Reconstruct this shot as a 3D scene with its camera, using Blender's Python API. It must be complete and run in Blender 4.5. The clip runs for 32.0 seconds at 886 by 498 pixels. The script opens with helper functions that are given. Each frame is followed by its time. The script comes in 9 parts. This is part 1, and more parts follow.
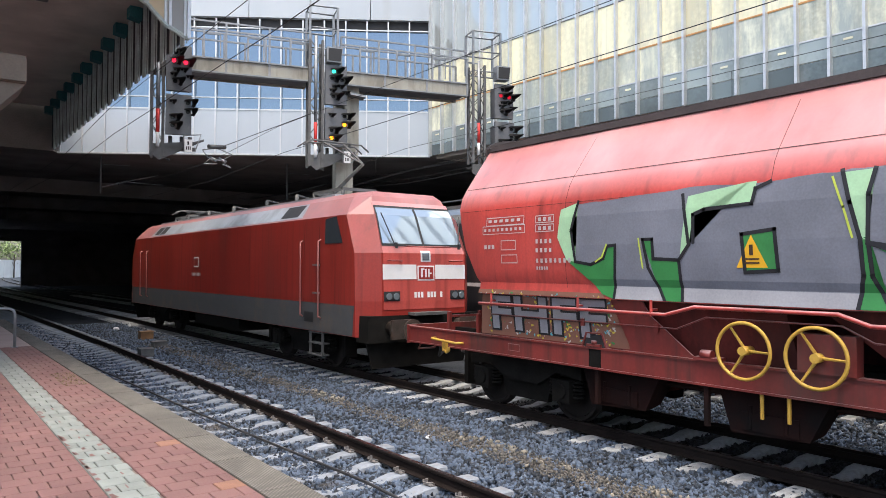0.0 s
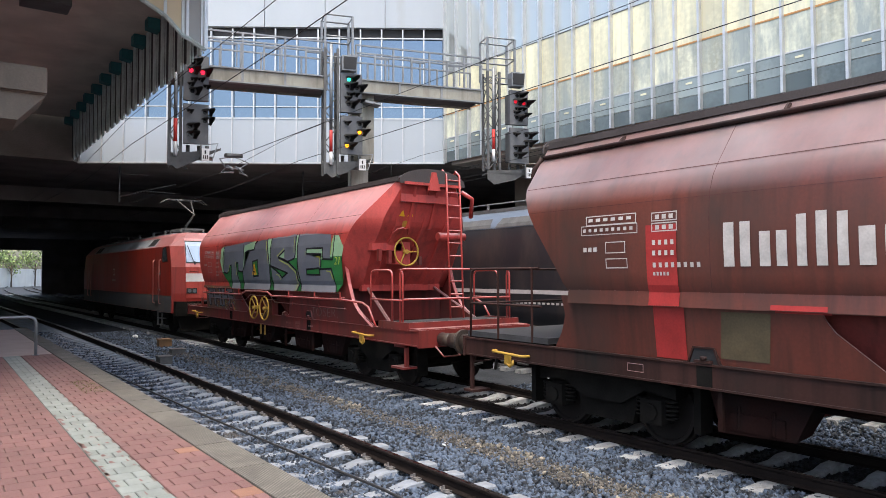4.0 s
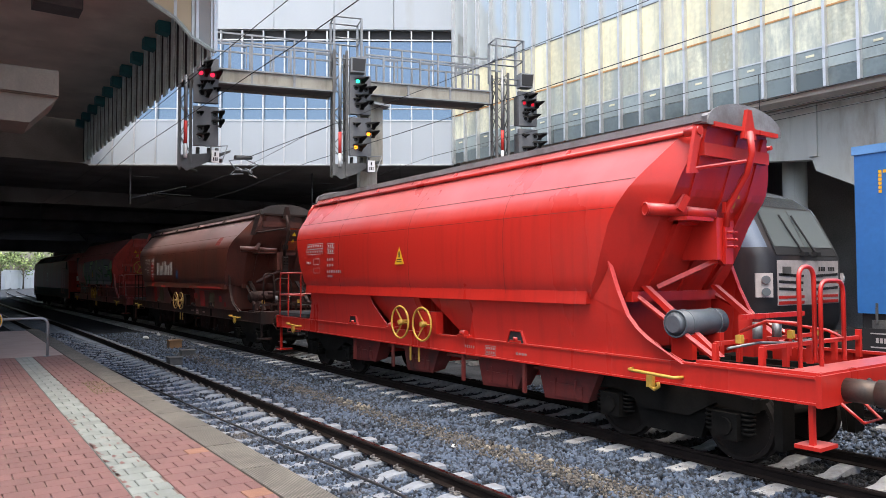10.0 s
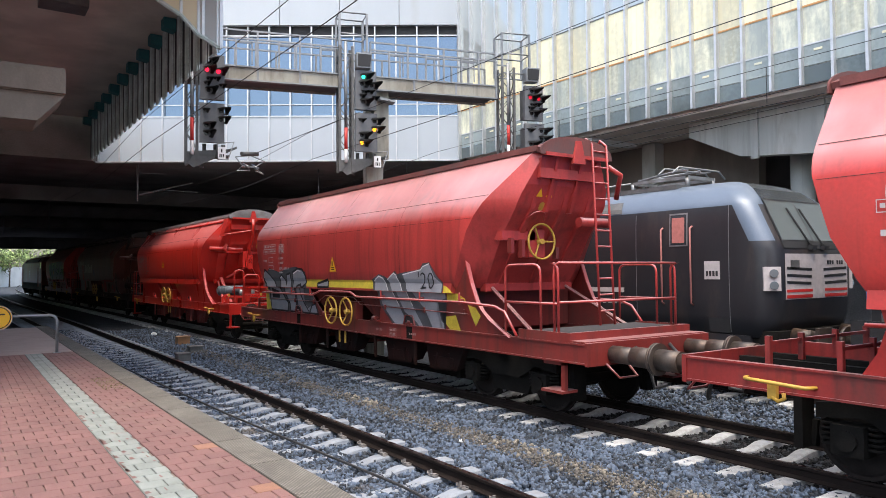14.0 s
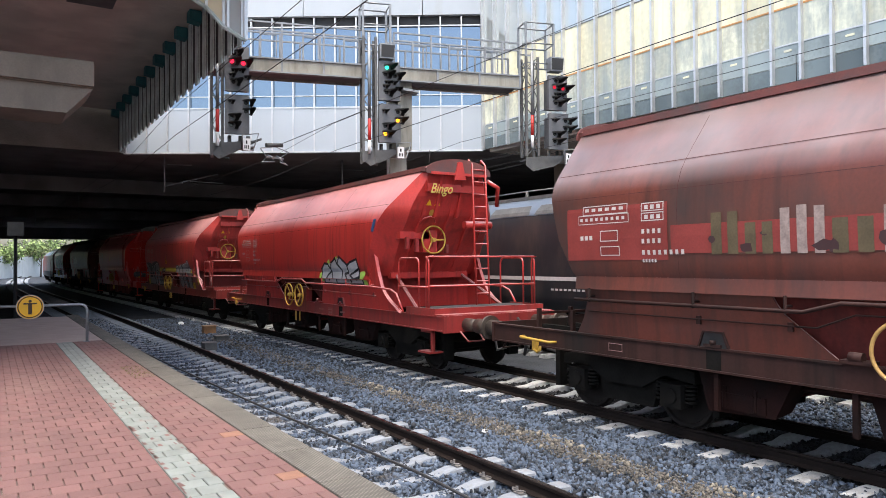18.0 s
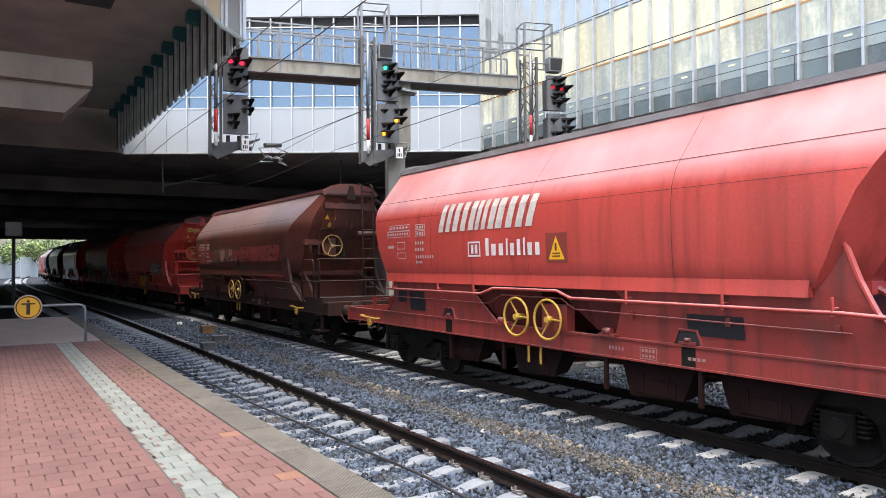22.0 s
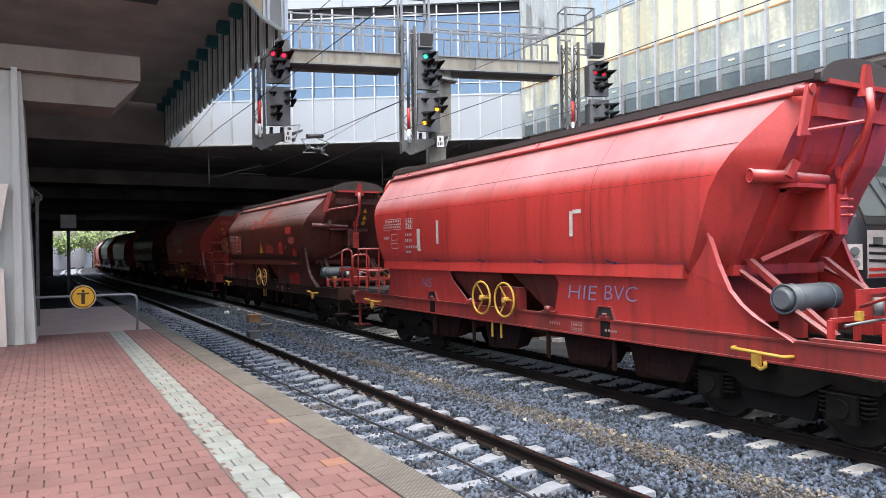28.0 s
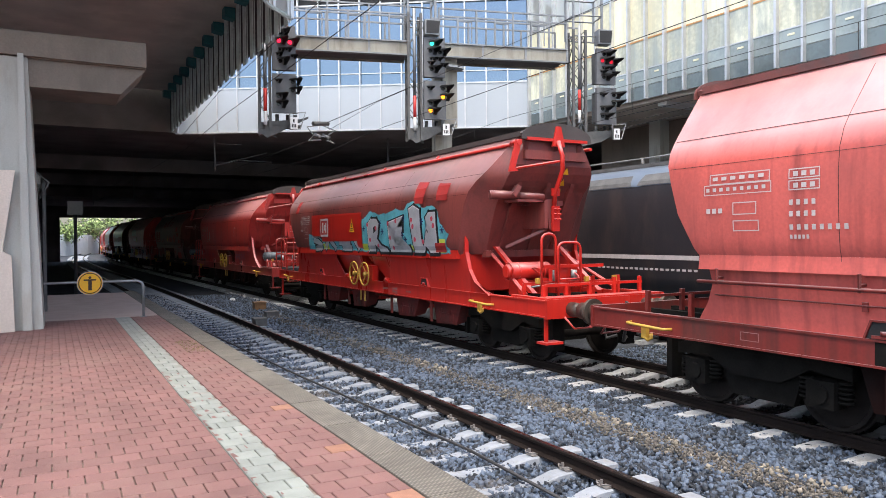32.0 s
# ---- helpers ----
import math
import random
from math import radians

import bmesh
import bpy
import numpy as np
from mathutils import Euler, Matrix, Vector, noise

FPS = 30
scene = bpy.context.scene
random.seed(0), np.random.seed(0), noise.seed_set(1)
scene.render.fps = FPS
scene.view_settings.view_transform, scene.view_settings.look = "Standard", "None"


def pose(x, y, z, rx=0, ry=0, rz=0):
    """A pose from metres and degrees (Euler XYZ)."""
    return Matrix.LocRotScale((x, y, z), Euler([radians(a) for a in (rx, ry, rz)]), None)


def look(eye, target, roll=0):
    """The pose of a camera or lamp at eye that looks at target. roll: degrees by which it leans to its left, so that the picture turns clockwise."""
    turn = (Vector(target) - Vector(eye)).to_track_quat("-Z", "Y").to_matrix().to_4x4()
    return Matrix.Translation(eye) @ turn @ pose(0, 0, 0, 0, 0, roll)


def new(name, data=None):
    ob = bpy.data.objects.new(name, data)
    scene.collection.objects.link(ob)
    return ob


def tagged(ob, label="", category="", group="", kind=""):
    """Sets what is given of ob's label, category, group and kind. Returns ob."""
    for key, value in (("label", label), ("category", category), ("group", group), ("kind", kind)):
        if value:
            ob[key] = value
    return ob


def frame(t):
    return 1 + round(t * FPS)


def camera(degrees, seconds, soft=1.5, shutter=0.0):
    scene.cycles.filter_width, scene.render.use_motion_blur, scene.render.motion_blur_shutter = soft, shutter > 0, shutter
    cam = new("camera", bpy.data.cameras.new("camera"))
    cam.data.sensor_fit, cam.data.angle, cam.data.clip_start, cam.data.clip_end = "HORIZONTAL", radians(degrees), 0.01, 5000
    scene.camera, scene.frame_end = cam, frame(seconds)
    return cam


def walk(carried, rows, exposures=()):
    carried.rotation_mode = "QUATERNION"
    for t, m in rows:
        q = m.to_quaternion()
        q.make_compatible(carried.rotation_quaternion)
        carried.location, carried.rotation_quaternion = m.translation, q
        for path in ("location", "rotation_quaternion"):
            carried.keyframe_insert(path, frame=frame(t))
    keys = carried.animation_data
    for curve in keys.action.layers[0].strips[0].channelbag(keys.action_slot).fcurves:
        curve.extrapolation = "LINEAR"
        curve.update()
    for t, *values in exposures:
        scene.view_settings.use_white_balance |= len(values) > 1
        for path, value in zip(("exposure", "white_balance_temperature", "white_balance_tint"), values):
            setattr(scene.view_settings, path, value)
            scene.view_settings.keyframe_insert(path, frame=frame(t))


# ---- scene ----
cam = camera(64.192, 32.0, 0.55)
PATH = [
    (0.0, look((0, 0, 1.65), (6.0281, 7.9743, 1.9184), 0.147)),
    (0.5, look((0, 0, 1.65), (6.0133, 7.9849, 1.9353), 0.015)),
    (1.0, look((0, 0, 1.65), (5.9664, 8.0189, 1.9661), 0.054)),
    (1.5, look((0, 0, 1.65), (5.9051, 8.0634, 1.9839), 0.185)),
    (2.0, look((0, 0, 1.65), (5.8898, 8.0744, 1.9877), 0.145)),
    (2.5, look((0, 0, 1.65), (5.8751, 8.0847, 1.9966), 0.019)),
    (3.0, look((0, 0, 1.65), (5.8664, 8.0907, 2.0048), -0.051)),
    (3.5, look((0, 0, 1.65), (5.8573, 8.0969, 2.0138), -0.122)),
    (5.5, look((0, 0, 1.65), (5.8209, 8.1240, 1.9925), -0.290)),
    (6.0, look((0, 0, 1.65), (5.8100, 8.1319, 1.9889), -0.299)),
    (6.5, look((0, 0, 1.65), (5.7990, 8.1394, 1.9979), -0.243)),
    (7.0, look((0, 0, 1.65), (5.7951, 8.1420, 2.0028), -0.174)),
    (7.5, look((0, 0, 1.65), (5.7898, 8.1456, 2.0067), -0.131)),
    (8.0, look((0, 0, 1.65), (5.7816, 8.1512, 2.0127), -0.134)),
    (8.5, look((0, 0, 1.65), (5.7756, 8.1550, 2.0230), -0.105)),
    (9.0, look((0, 0, 1.65), (5.7637, 8.1629, 2.0322), -0.091)),
    (9.5, look((0, 0, 1.65), (5.7561, 8.1682, 2.0338), -0.116)),
    (10.0, look((0, 0, 1.65), (5.7465, 8.1751, 2.0307), -0.198)),
    (10.5, look((0, 0, 1.65), (5.7346, 8.1836, 2.0280), -0.331)),
    (11.0, look((0, 0, 1.65), (5.7258, 8.1898, 2.0273), -0.366)),
    (11.5, look((0, 0, 1.65), (5.7173, 8.1960, 2.0219), -0.391)),
    (12.0, look((0, 0, 1.65), (5.7050, 8.2049, 2.0152), -0.401)),
    (12.5, look((0, 0, 1.65), (5.6950, 8.2123, 2.0039), -0.419)),
    (13.0, look((0, 0, 1.65), (5.6860, 8.2191, 1.9907), -0.415)),
    (13.5, look((0, 0, 1.65), (5.6776, 8.2255, 1.9764), -0.433)),
    (14.0, look((0, 0, 1.65), (5.6713, 8.2303, 1.9637), -0.474)),
    (14.5, look((0, 0, 1.65), (5.6525, 8.2434, 1.9588), -0.494)),
    (16.5, look((0, 0, 1.65), (5.4940, 8.3515, 1.9117), -0.551)),
    (17.0, look((0, 0, 1.65), (5.4705, 8.3675, 1.8913), -0.501)),
    (17.5, look((0, 0, 1.65), (5.4236, 8.3990, 1.8524), -0.437)),
    (18.0, look((0, 0, 1.65), (5.3986, 8.4155, 1.8353), -0.373)),
    (18.5, look((0, 0, 1.65), (5.3924, 8.4194, 1.8390), -0.369)),
    (19.0, look((0, 0, 1.65), (5.3821, 8.4257, 1.8521), -0.357)),
    (19.5, look((0, 0, 1.65), (5.3811, 8.4262, 1.8593), -0.327)),
    (20.0, look((0, 0, 1.65), (5.3751, 8.4299, 1.8634), -0.274)),
    (20.5, look((0, 0, 1.65), (5.3604, 8.4392, 1.8652), -0.226)),
    (21.0, look((0, 0, 1.65), (5.3681, 8.4344, 1.8601), -0.275)),
    (21.5, look((0, 0, 1.65), (5.3892, 8.4211, 1.8545), -0.363)),
    (22.0, look((0, 0, 1.65), (5.4150, 8.4049, 1.8369), -0.374)),
    (22.5, look((0, 0, 1.65), (5.4015, 8.4140, 1.8170), -0.455)),
    (23.0, look((0, 0, 1.65), (5.3464, 8.4492, 1.8147), -0.504)),
    (23.5, look((0, 0, 1.65), (5.2954, 8.4811, 1.8214), -0.566)),
    (24.0, look((0, 0, 1.65), (5.2112, 8.5329, 1.8299), -0.637)),
    (24.5, look((0, 0, 1.65), (5.1031, 8.5981, 1.8269), -0.714)),
    (25.0, look((0, 0, 1.65), (5.0609, 8.6233, 1.8105), -0.756)),
    (25.5, look((0, 0, 1.65), (5.0286, 8.6427, 1.7800), -0.708)),
    (27.5, look((0, 0, 1.65), (4.9250, 8.7029, 1.7064), -0.768)),
    (28.0, look((0, 0, 1.65), (4.9114, 8.7107, 1.6823), -0.746)),
    (28.5, look((0, 0, 1.65), (4.8978, 8.7184, 1.6564), -0.732)),
    (29.0, look((0, 0, 1.65), (4.8856, 8.7253, 1.6303), -0.689)),
    (29.5, look((0, 0, 1.65), (4.8803, 8.7281, 1.5943), -0.669)),
    (30.0, look((0, 0, 1.65), (4.8805, 8.7278, 1.5674), -0.618)),
    (30.5, look((0, 0, 1.65), (4.8827, 8.7263, 1.5424), -0.516)),
    (31.0, look((0, 0, 1.65), (4.8750, 8.7304, 1.5298), -0.467)),
    (31.5, look((0, 0, 1.65), (4.8544, 8.7418, 1.5209), -0.398)),
    (32.0, look((0, 0, 1.65), (4.8430, 8.7480, 1.5180), -0.459)),
]
walk(cam, PATH, [(0.0, 0.87, 6830, 8), (12.0, 0.95, 6830, 8), (18.0, 1.06, 6830, 8), (23.0, 1.10, 6830, 8), (32.0, 1.12, 6830, 8)])

# ---- world, sun and exposure ----
world = bpy.data.worlds.new("sky")
scene.world = world
world.use_nodes = True
wn = world.node_tree.nodes
sky = wn.new("ShaderNodeTexSky")
sky.sky_type = "NISHITA"
sky.sun_disc = False
sky.sun_elevation = radians(70)
sky.sun_rotation = radians(220)
sky.air_density, sky.dust_density, sky.ozone_density = 1.0, 4.0, 1.0
wn["Background"].inputs["Strength"].default_value = 0.22
world.node_tree.links.new(sky.outputs[0], wn["Background"].inputs["Color"])

sun = new("sun", bpy.data.lights.new("sun", "SUN"))
sun.data.energy, sun.data.angle, sun.data.color = 1.3, radians(50), (1.0, 0.97, 0.92)
sun.matrix_world = look((-12, -14, 52), (0, 0, 0))

# ---- materials ----
def material(name, color, rough=0.6, metal=0.0, var=0.25, scale=3.0, fine=40.0, bump=0.15, dist=0.004,
             dirt=None, dirt_amount=0.0, streak=False, spec=0.5, coat=0.0, island=0.0, random_object=0.0, sky_sheen=0.0, placed=False,
             dirt_scale=None, drip=0.0):
    """Noise at two scales over a base colour, an optional dirt colour, fine relief."""
    m = bpy.data.materials.new(name)
    m.use_nodes = True
    n, l = m.node_tree.nodes, m.node_tree.links
    b = n["Principled BSDF"]
    b.inputs["Roughness"].default_value = rough
    b.inputs["Metallic"].default_value = metal
    b.inputs["Specular IOR Level"].default_value = spec
    b.inputs["Coat Weight"].default_value = coat
    b.inputs["Coat Roughness"].default_value = 0.3
    tc = n.new("ShaderNodeTexCoord")
    src = tc.outputs["Object"]
    if placed:
        # pieces that share one mesh still take their stains from where they lie
        spot, at = n.new("ShaderNodeObjectInfo"), n.new("ShaderNodeVectorMath")
        l.new(src, at.inputs[0])
        l.new(spot.outputs["Location"], at.inputs[1])
        src = at.outputs[0]
    big = n.new("ShaderNodeTexNoise")
    big.inputs["Scale"].default_value, big.inputs["Detail"].default_value = scale, 5
    small = n.new("ShaderNodeTexNoise")
    small.inputs["Scale"].default_value, small.inputs["Detail"].default_value = fine, 4
    if streak:
        mp = n.new("ShaderNodeMapping")
        mp.inputs["Scale"].default_value = (1, 1, 0.12)
        l.new(src, mp.inputs[0])
        l.new(mp.outputs[0], big.inputs["Vector"])
    else:
        l.new(src, big.inputs["Vector"])
    l.new(src, small.inputs["Vector"])
    dark = tuple(c * (1 - var) for c in color)
    light = tuple(min(1, c * (1 + var * 0.8)) for c in color)
    ramp = n.new("ShaderNodeValToRGB")
    ramp.color_ramp.elements[0].position, ramp.color_ramp.elements[1].position = 0.35, 0.68
    ramp.color_ramp.elements[0].color, ramp.color_ramp.elements[1].color = (*dark, 1), (*light, 1)
    mix0 = n.new("ShaderNodeMath")
    mix0.operation = "MULTIPLY_ADD"
    mix0.inputs[1].default_value, mix0.inputs[2].default_value = 0.35, 0.0
    l.new(small.outputs[0], mix0.inputs[0])
    add = n.new("ShaderNodeMath")
    add.operation = "MULTIPLY_ADD"
    add.inputs[1].default_value = 0.68
    l.new(big.outputs[0], add.inputs[0])
    l.new(mix0.outputs[0], add.inputs[2])
    fac = add.outputs[0]
    if island or random_object:
        g = n.new("ShaderNodeNewGeometry" if island else "ShaderNodeObjectInfo")
        rn = n.new("ShaderNodeMath")
        rn.operation = "MULTIPLY_ADD"
        k = island or random_object
        rn.inputs[1].default_value, rn.inputs[2].default_value = k, -k / 2
        l.new(g.outputs["Random Per Island" if island else "Random"], rn.inputs[0])
        ad = n.new("ShaderNodeMath")
        l.new(fac, ad.inputs[0])
        l.new(rn.outputs[0], ad.inputs[1])
        fac = ad.outputs[0]
    l.new(fac, ramp.inputs[0])
    col = ramp.outputs[0]
    if dirt:
        dn = n.new("ShaderNodeTexNoise")
        dn.inputs["Scale"].default_value, dn.inputs["Detail"].default_value = dirt_scale or scale * 0.6 + 0.2, 8
        dn.inputs["Roughness"].default_value = 0.65
        mp2 = n.new("ShaderNodeMapping")
        mp2.inputs["Location"].default_value = (7, 3, 5)
        mp2.inputs["Scale"].default_value = (1, 1, 0.35 if streak else 1)
        l.new(src, mp2.inputs[0])
        l.new(mp2.outputs[0], dn.inputs["Vector"])
        dr = n.new("ShaderNodeValToRGB")
        lo = 0.62 - dirt_amount * 0.35
        dr.color_ramp.elements[0].position, dr.color_ramp.elements[1].position = lo, lo + 0.22
        l.new(dn.outputs[0], dr.inputs[0])
        mx = n.new("ShaderNodeMix")
        mx.data_type = "RGBA"
        l.new(dr.outputs[0], mx.inputs["Factor"])
        l.new(col, mx.inputs["A"])
        mx.inputs["B"].default_value = (*dirt, 1)
        col = mx.outputs["Result"]
    if drip:
        # narrow rain streaks
        dp, mp3, dk = n.new("ShaderNodeTexNoise"), n.new("ShaderNodeMapping"), n.new("ShaderNodeMapRange")
        mp3.inputs["Scale"].default_value = (1, 1, 0.05)
        dp.inputs["Scale"].default_value, dp.inputs["Detail"].default_value = 6.0, 6
        dk.inputs["From Min"].default_value, dk.inputs["From Max"].default_value = 0.52, 0.72
        dk.inputs["To Max"].default_value = drip
        l.new(src, mp3.inputs[0])
        l.new(mp3.outputs[0], dp.inputs["Vector"])
        l.new(dp.outputs[0], dk.inputs["Value"])
        mz = n.new("ShaderNodeMix")
        mz.data_type = "RGBA"
        l.new(dk.outputs[0], mz.inputs["Factor"])
        l.new(col, mz.inputs["A"])
        mz.inputs["B"].default_value = (*(c * 0.5 for c in (dirt or color)), 1)
        col = mz.outputs["Result"]
    if sky_sheen:
        # sky sheen, with some dust, painted pale on surfaces facing up
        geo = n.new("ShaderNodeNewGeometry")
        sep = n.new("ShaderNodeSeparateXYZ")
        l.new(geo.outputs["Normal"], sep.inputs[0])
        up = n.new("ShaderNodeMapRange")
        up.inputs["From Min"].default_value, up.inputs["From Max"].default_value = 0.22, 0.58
        up.inputs["To Max"].default_value = sky_sheen
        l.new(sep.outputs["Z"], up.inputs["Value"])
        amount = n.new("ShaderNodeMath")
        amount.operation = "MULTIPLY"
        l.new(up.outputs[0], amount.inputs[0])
        patchy = n.new("ShaderNodeMapRange")
        patchy.inputs["From Min"].default_value, patchy.inputs["From Max"].default_value = 0.3, 0.7
        patchy.inputs["To Min"].default_value, patchy.inputs["To Max"].default_value = 0.6, 1.2
        l.new(big.outputs[0], patchy.inputs["Value"])
        l.new(patchy.outputs[0], amount.inputs[1])
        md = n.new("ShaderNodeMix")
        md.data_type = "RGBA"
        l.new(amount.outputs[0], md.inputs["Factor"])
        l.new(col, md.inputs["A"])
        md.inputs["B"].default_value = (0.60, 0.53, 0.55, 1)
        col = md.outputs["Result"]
    l.new(col, b.inputs["Base Color"])
    rr = n.new("ShaderNodeMapRange")
    rr.inputs["To Min"].default_value, rr.inputs["To Max"].default_value = max(0.02, rough - 0.12), min(1, rough + 0.12)
    l.new(big.outputs[0], rr.inputs["Value"])
    l.new(rr.outputs[0], b.inputs["Roughness"])
    if bump:
        bp = n.new("ShaderNodeBump")
        bp.inputs["Strength"].default_value, bp.inputs["Distance"].default_value = bump, dist
        l.new(small.outputs[0], bp.inputs["Height"])
        l.new(bp.outputs[0], b.inputs["Normal"])
    return m


def glow(name, color, strength):
    m = bpy.data.materials.new(name)
    m.use_nodes = True
    b = m.node_tree.nodes["Principled BSDF"]
    b.inputs["Base Color"].default_value = (*color, 1)
    b.inputs["Emission Color"].default_value = (*color, 1)
    b.inputs["Emission Strength"].default_value = strength
    return m


def mirror_glass(name, color, metal=0.75, rough=0.04):
    """Coated facade glazing: strong mirror with a tint and slight waviness."""
    m = bpy.data.materials.new(name)
    m.use_nodes = True
    n, l = m.node_tree.nodes, m.node_tree.links
    b = n["Principled BSDF"]
    b.inputs["Base Color"].default_value = (*color, 1)
    b.inputs["Metallic"].default_value = metal
    b.inputs["Roughness"].default_value = rough
    tc = n.new("ShaderNodeTexCoord")
    ns = n.new("ShaderNodeTexNoise")
    ns.inputs["Scale"].default_value = 0.7
    l.new(tc.outputs["Object"], ns.inputs["Vector"])
    bp = n.new("ShaderNodeBump")
    bp.inputs["Strength"].default_value, bp.inputs["Distance"].default_value = 0.12, 0.05
    l.new(ns.outputs[0], bp.inputs["Height"])
    l.new(bp.outputs[0], b.inputs["Normal"])
    return m


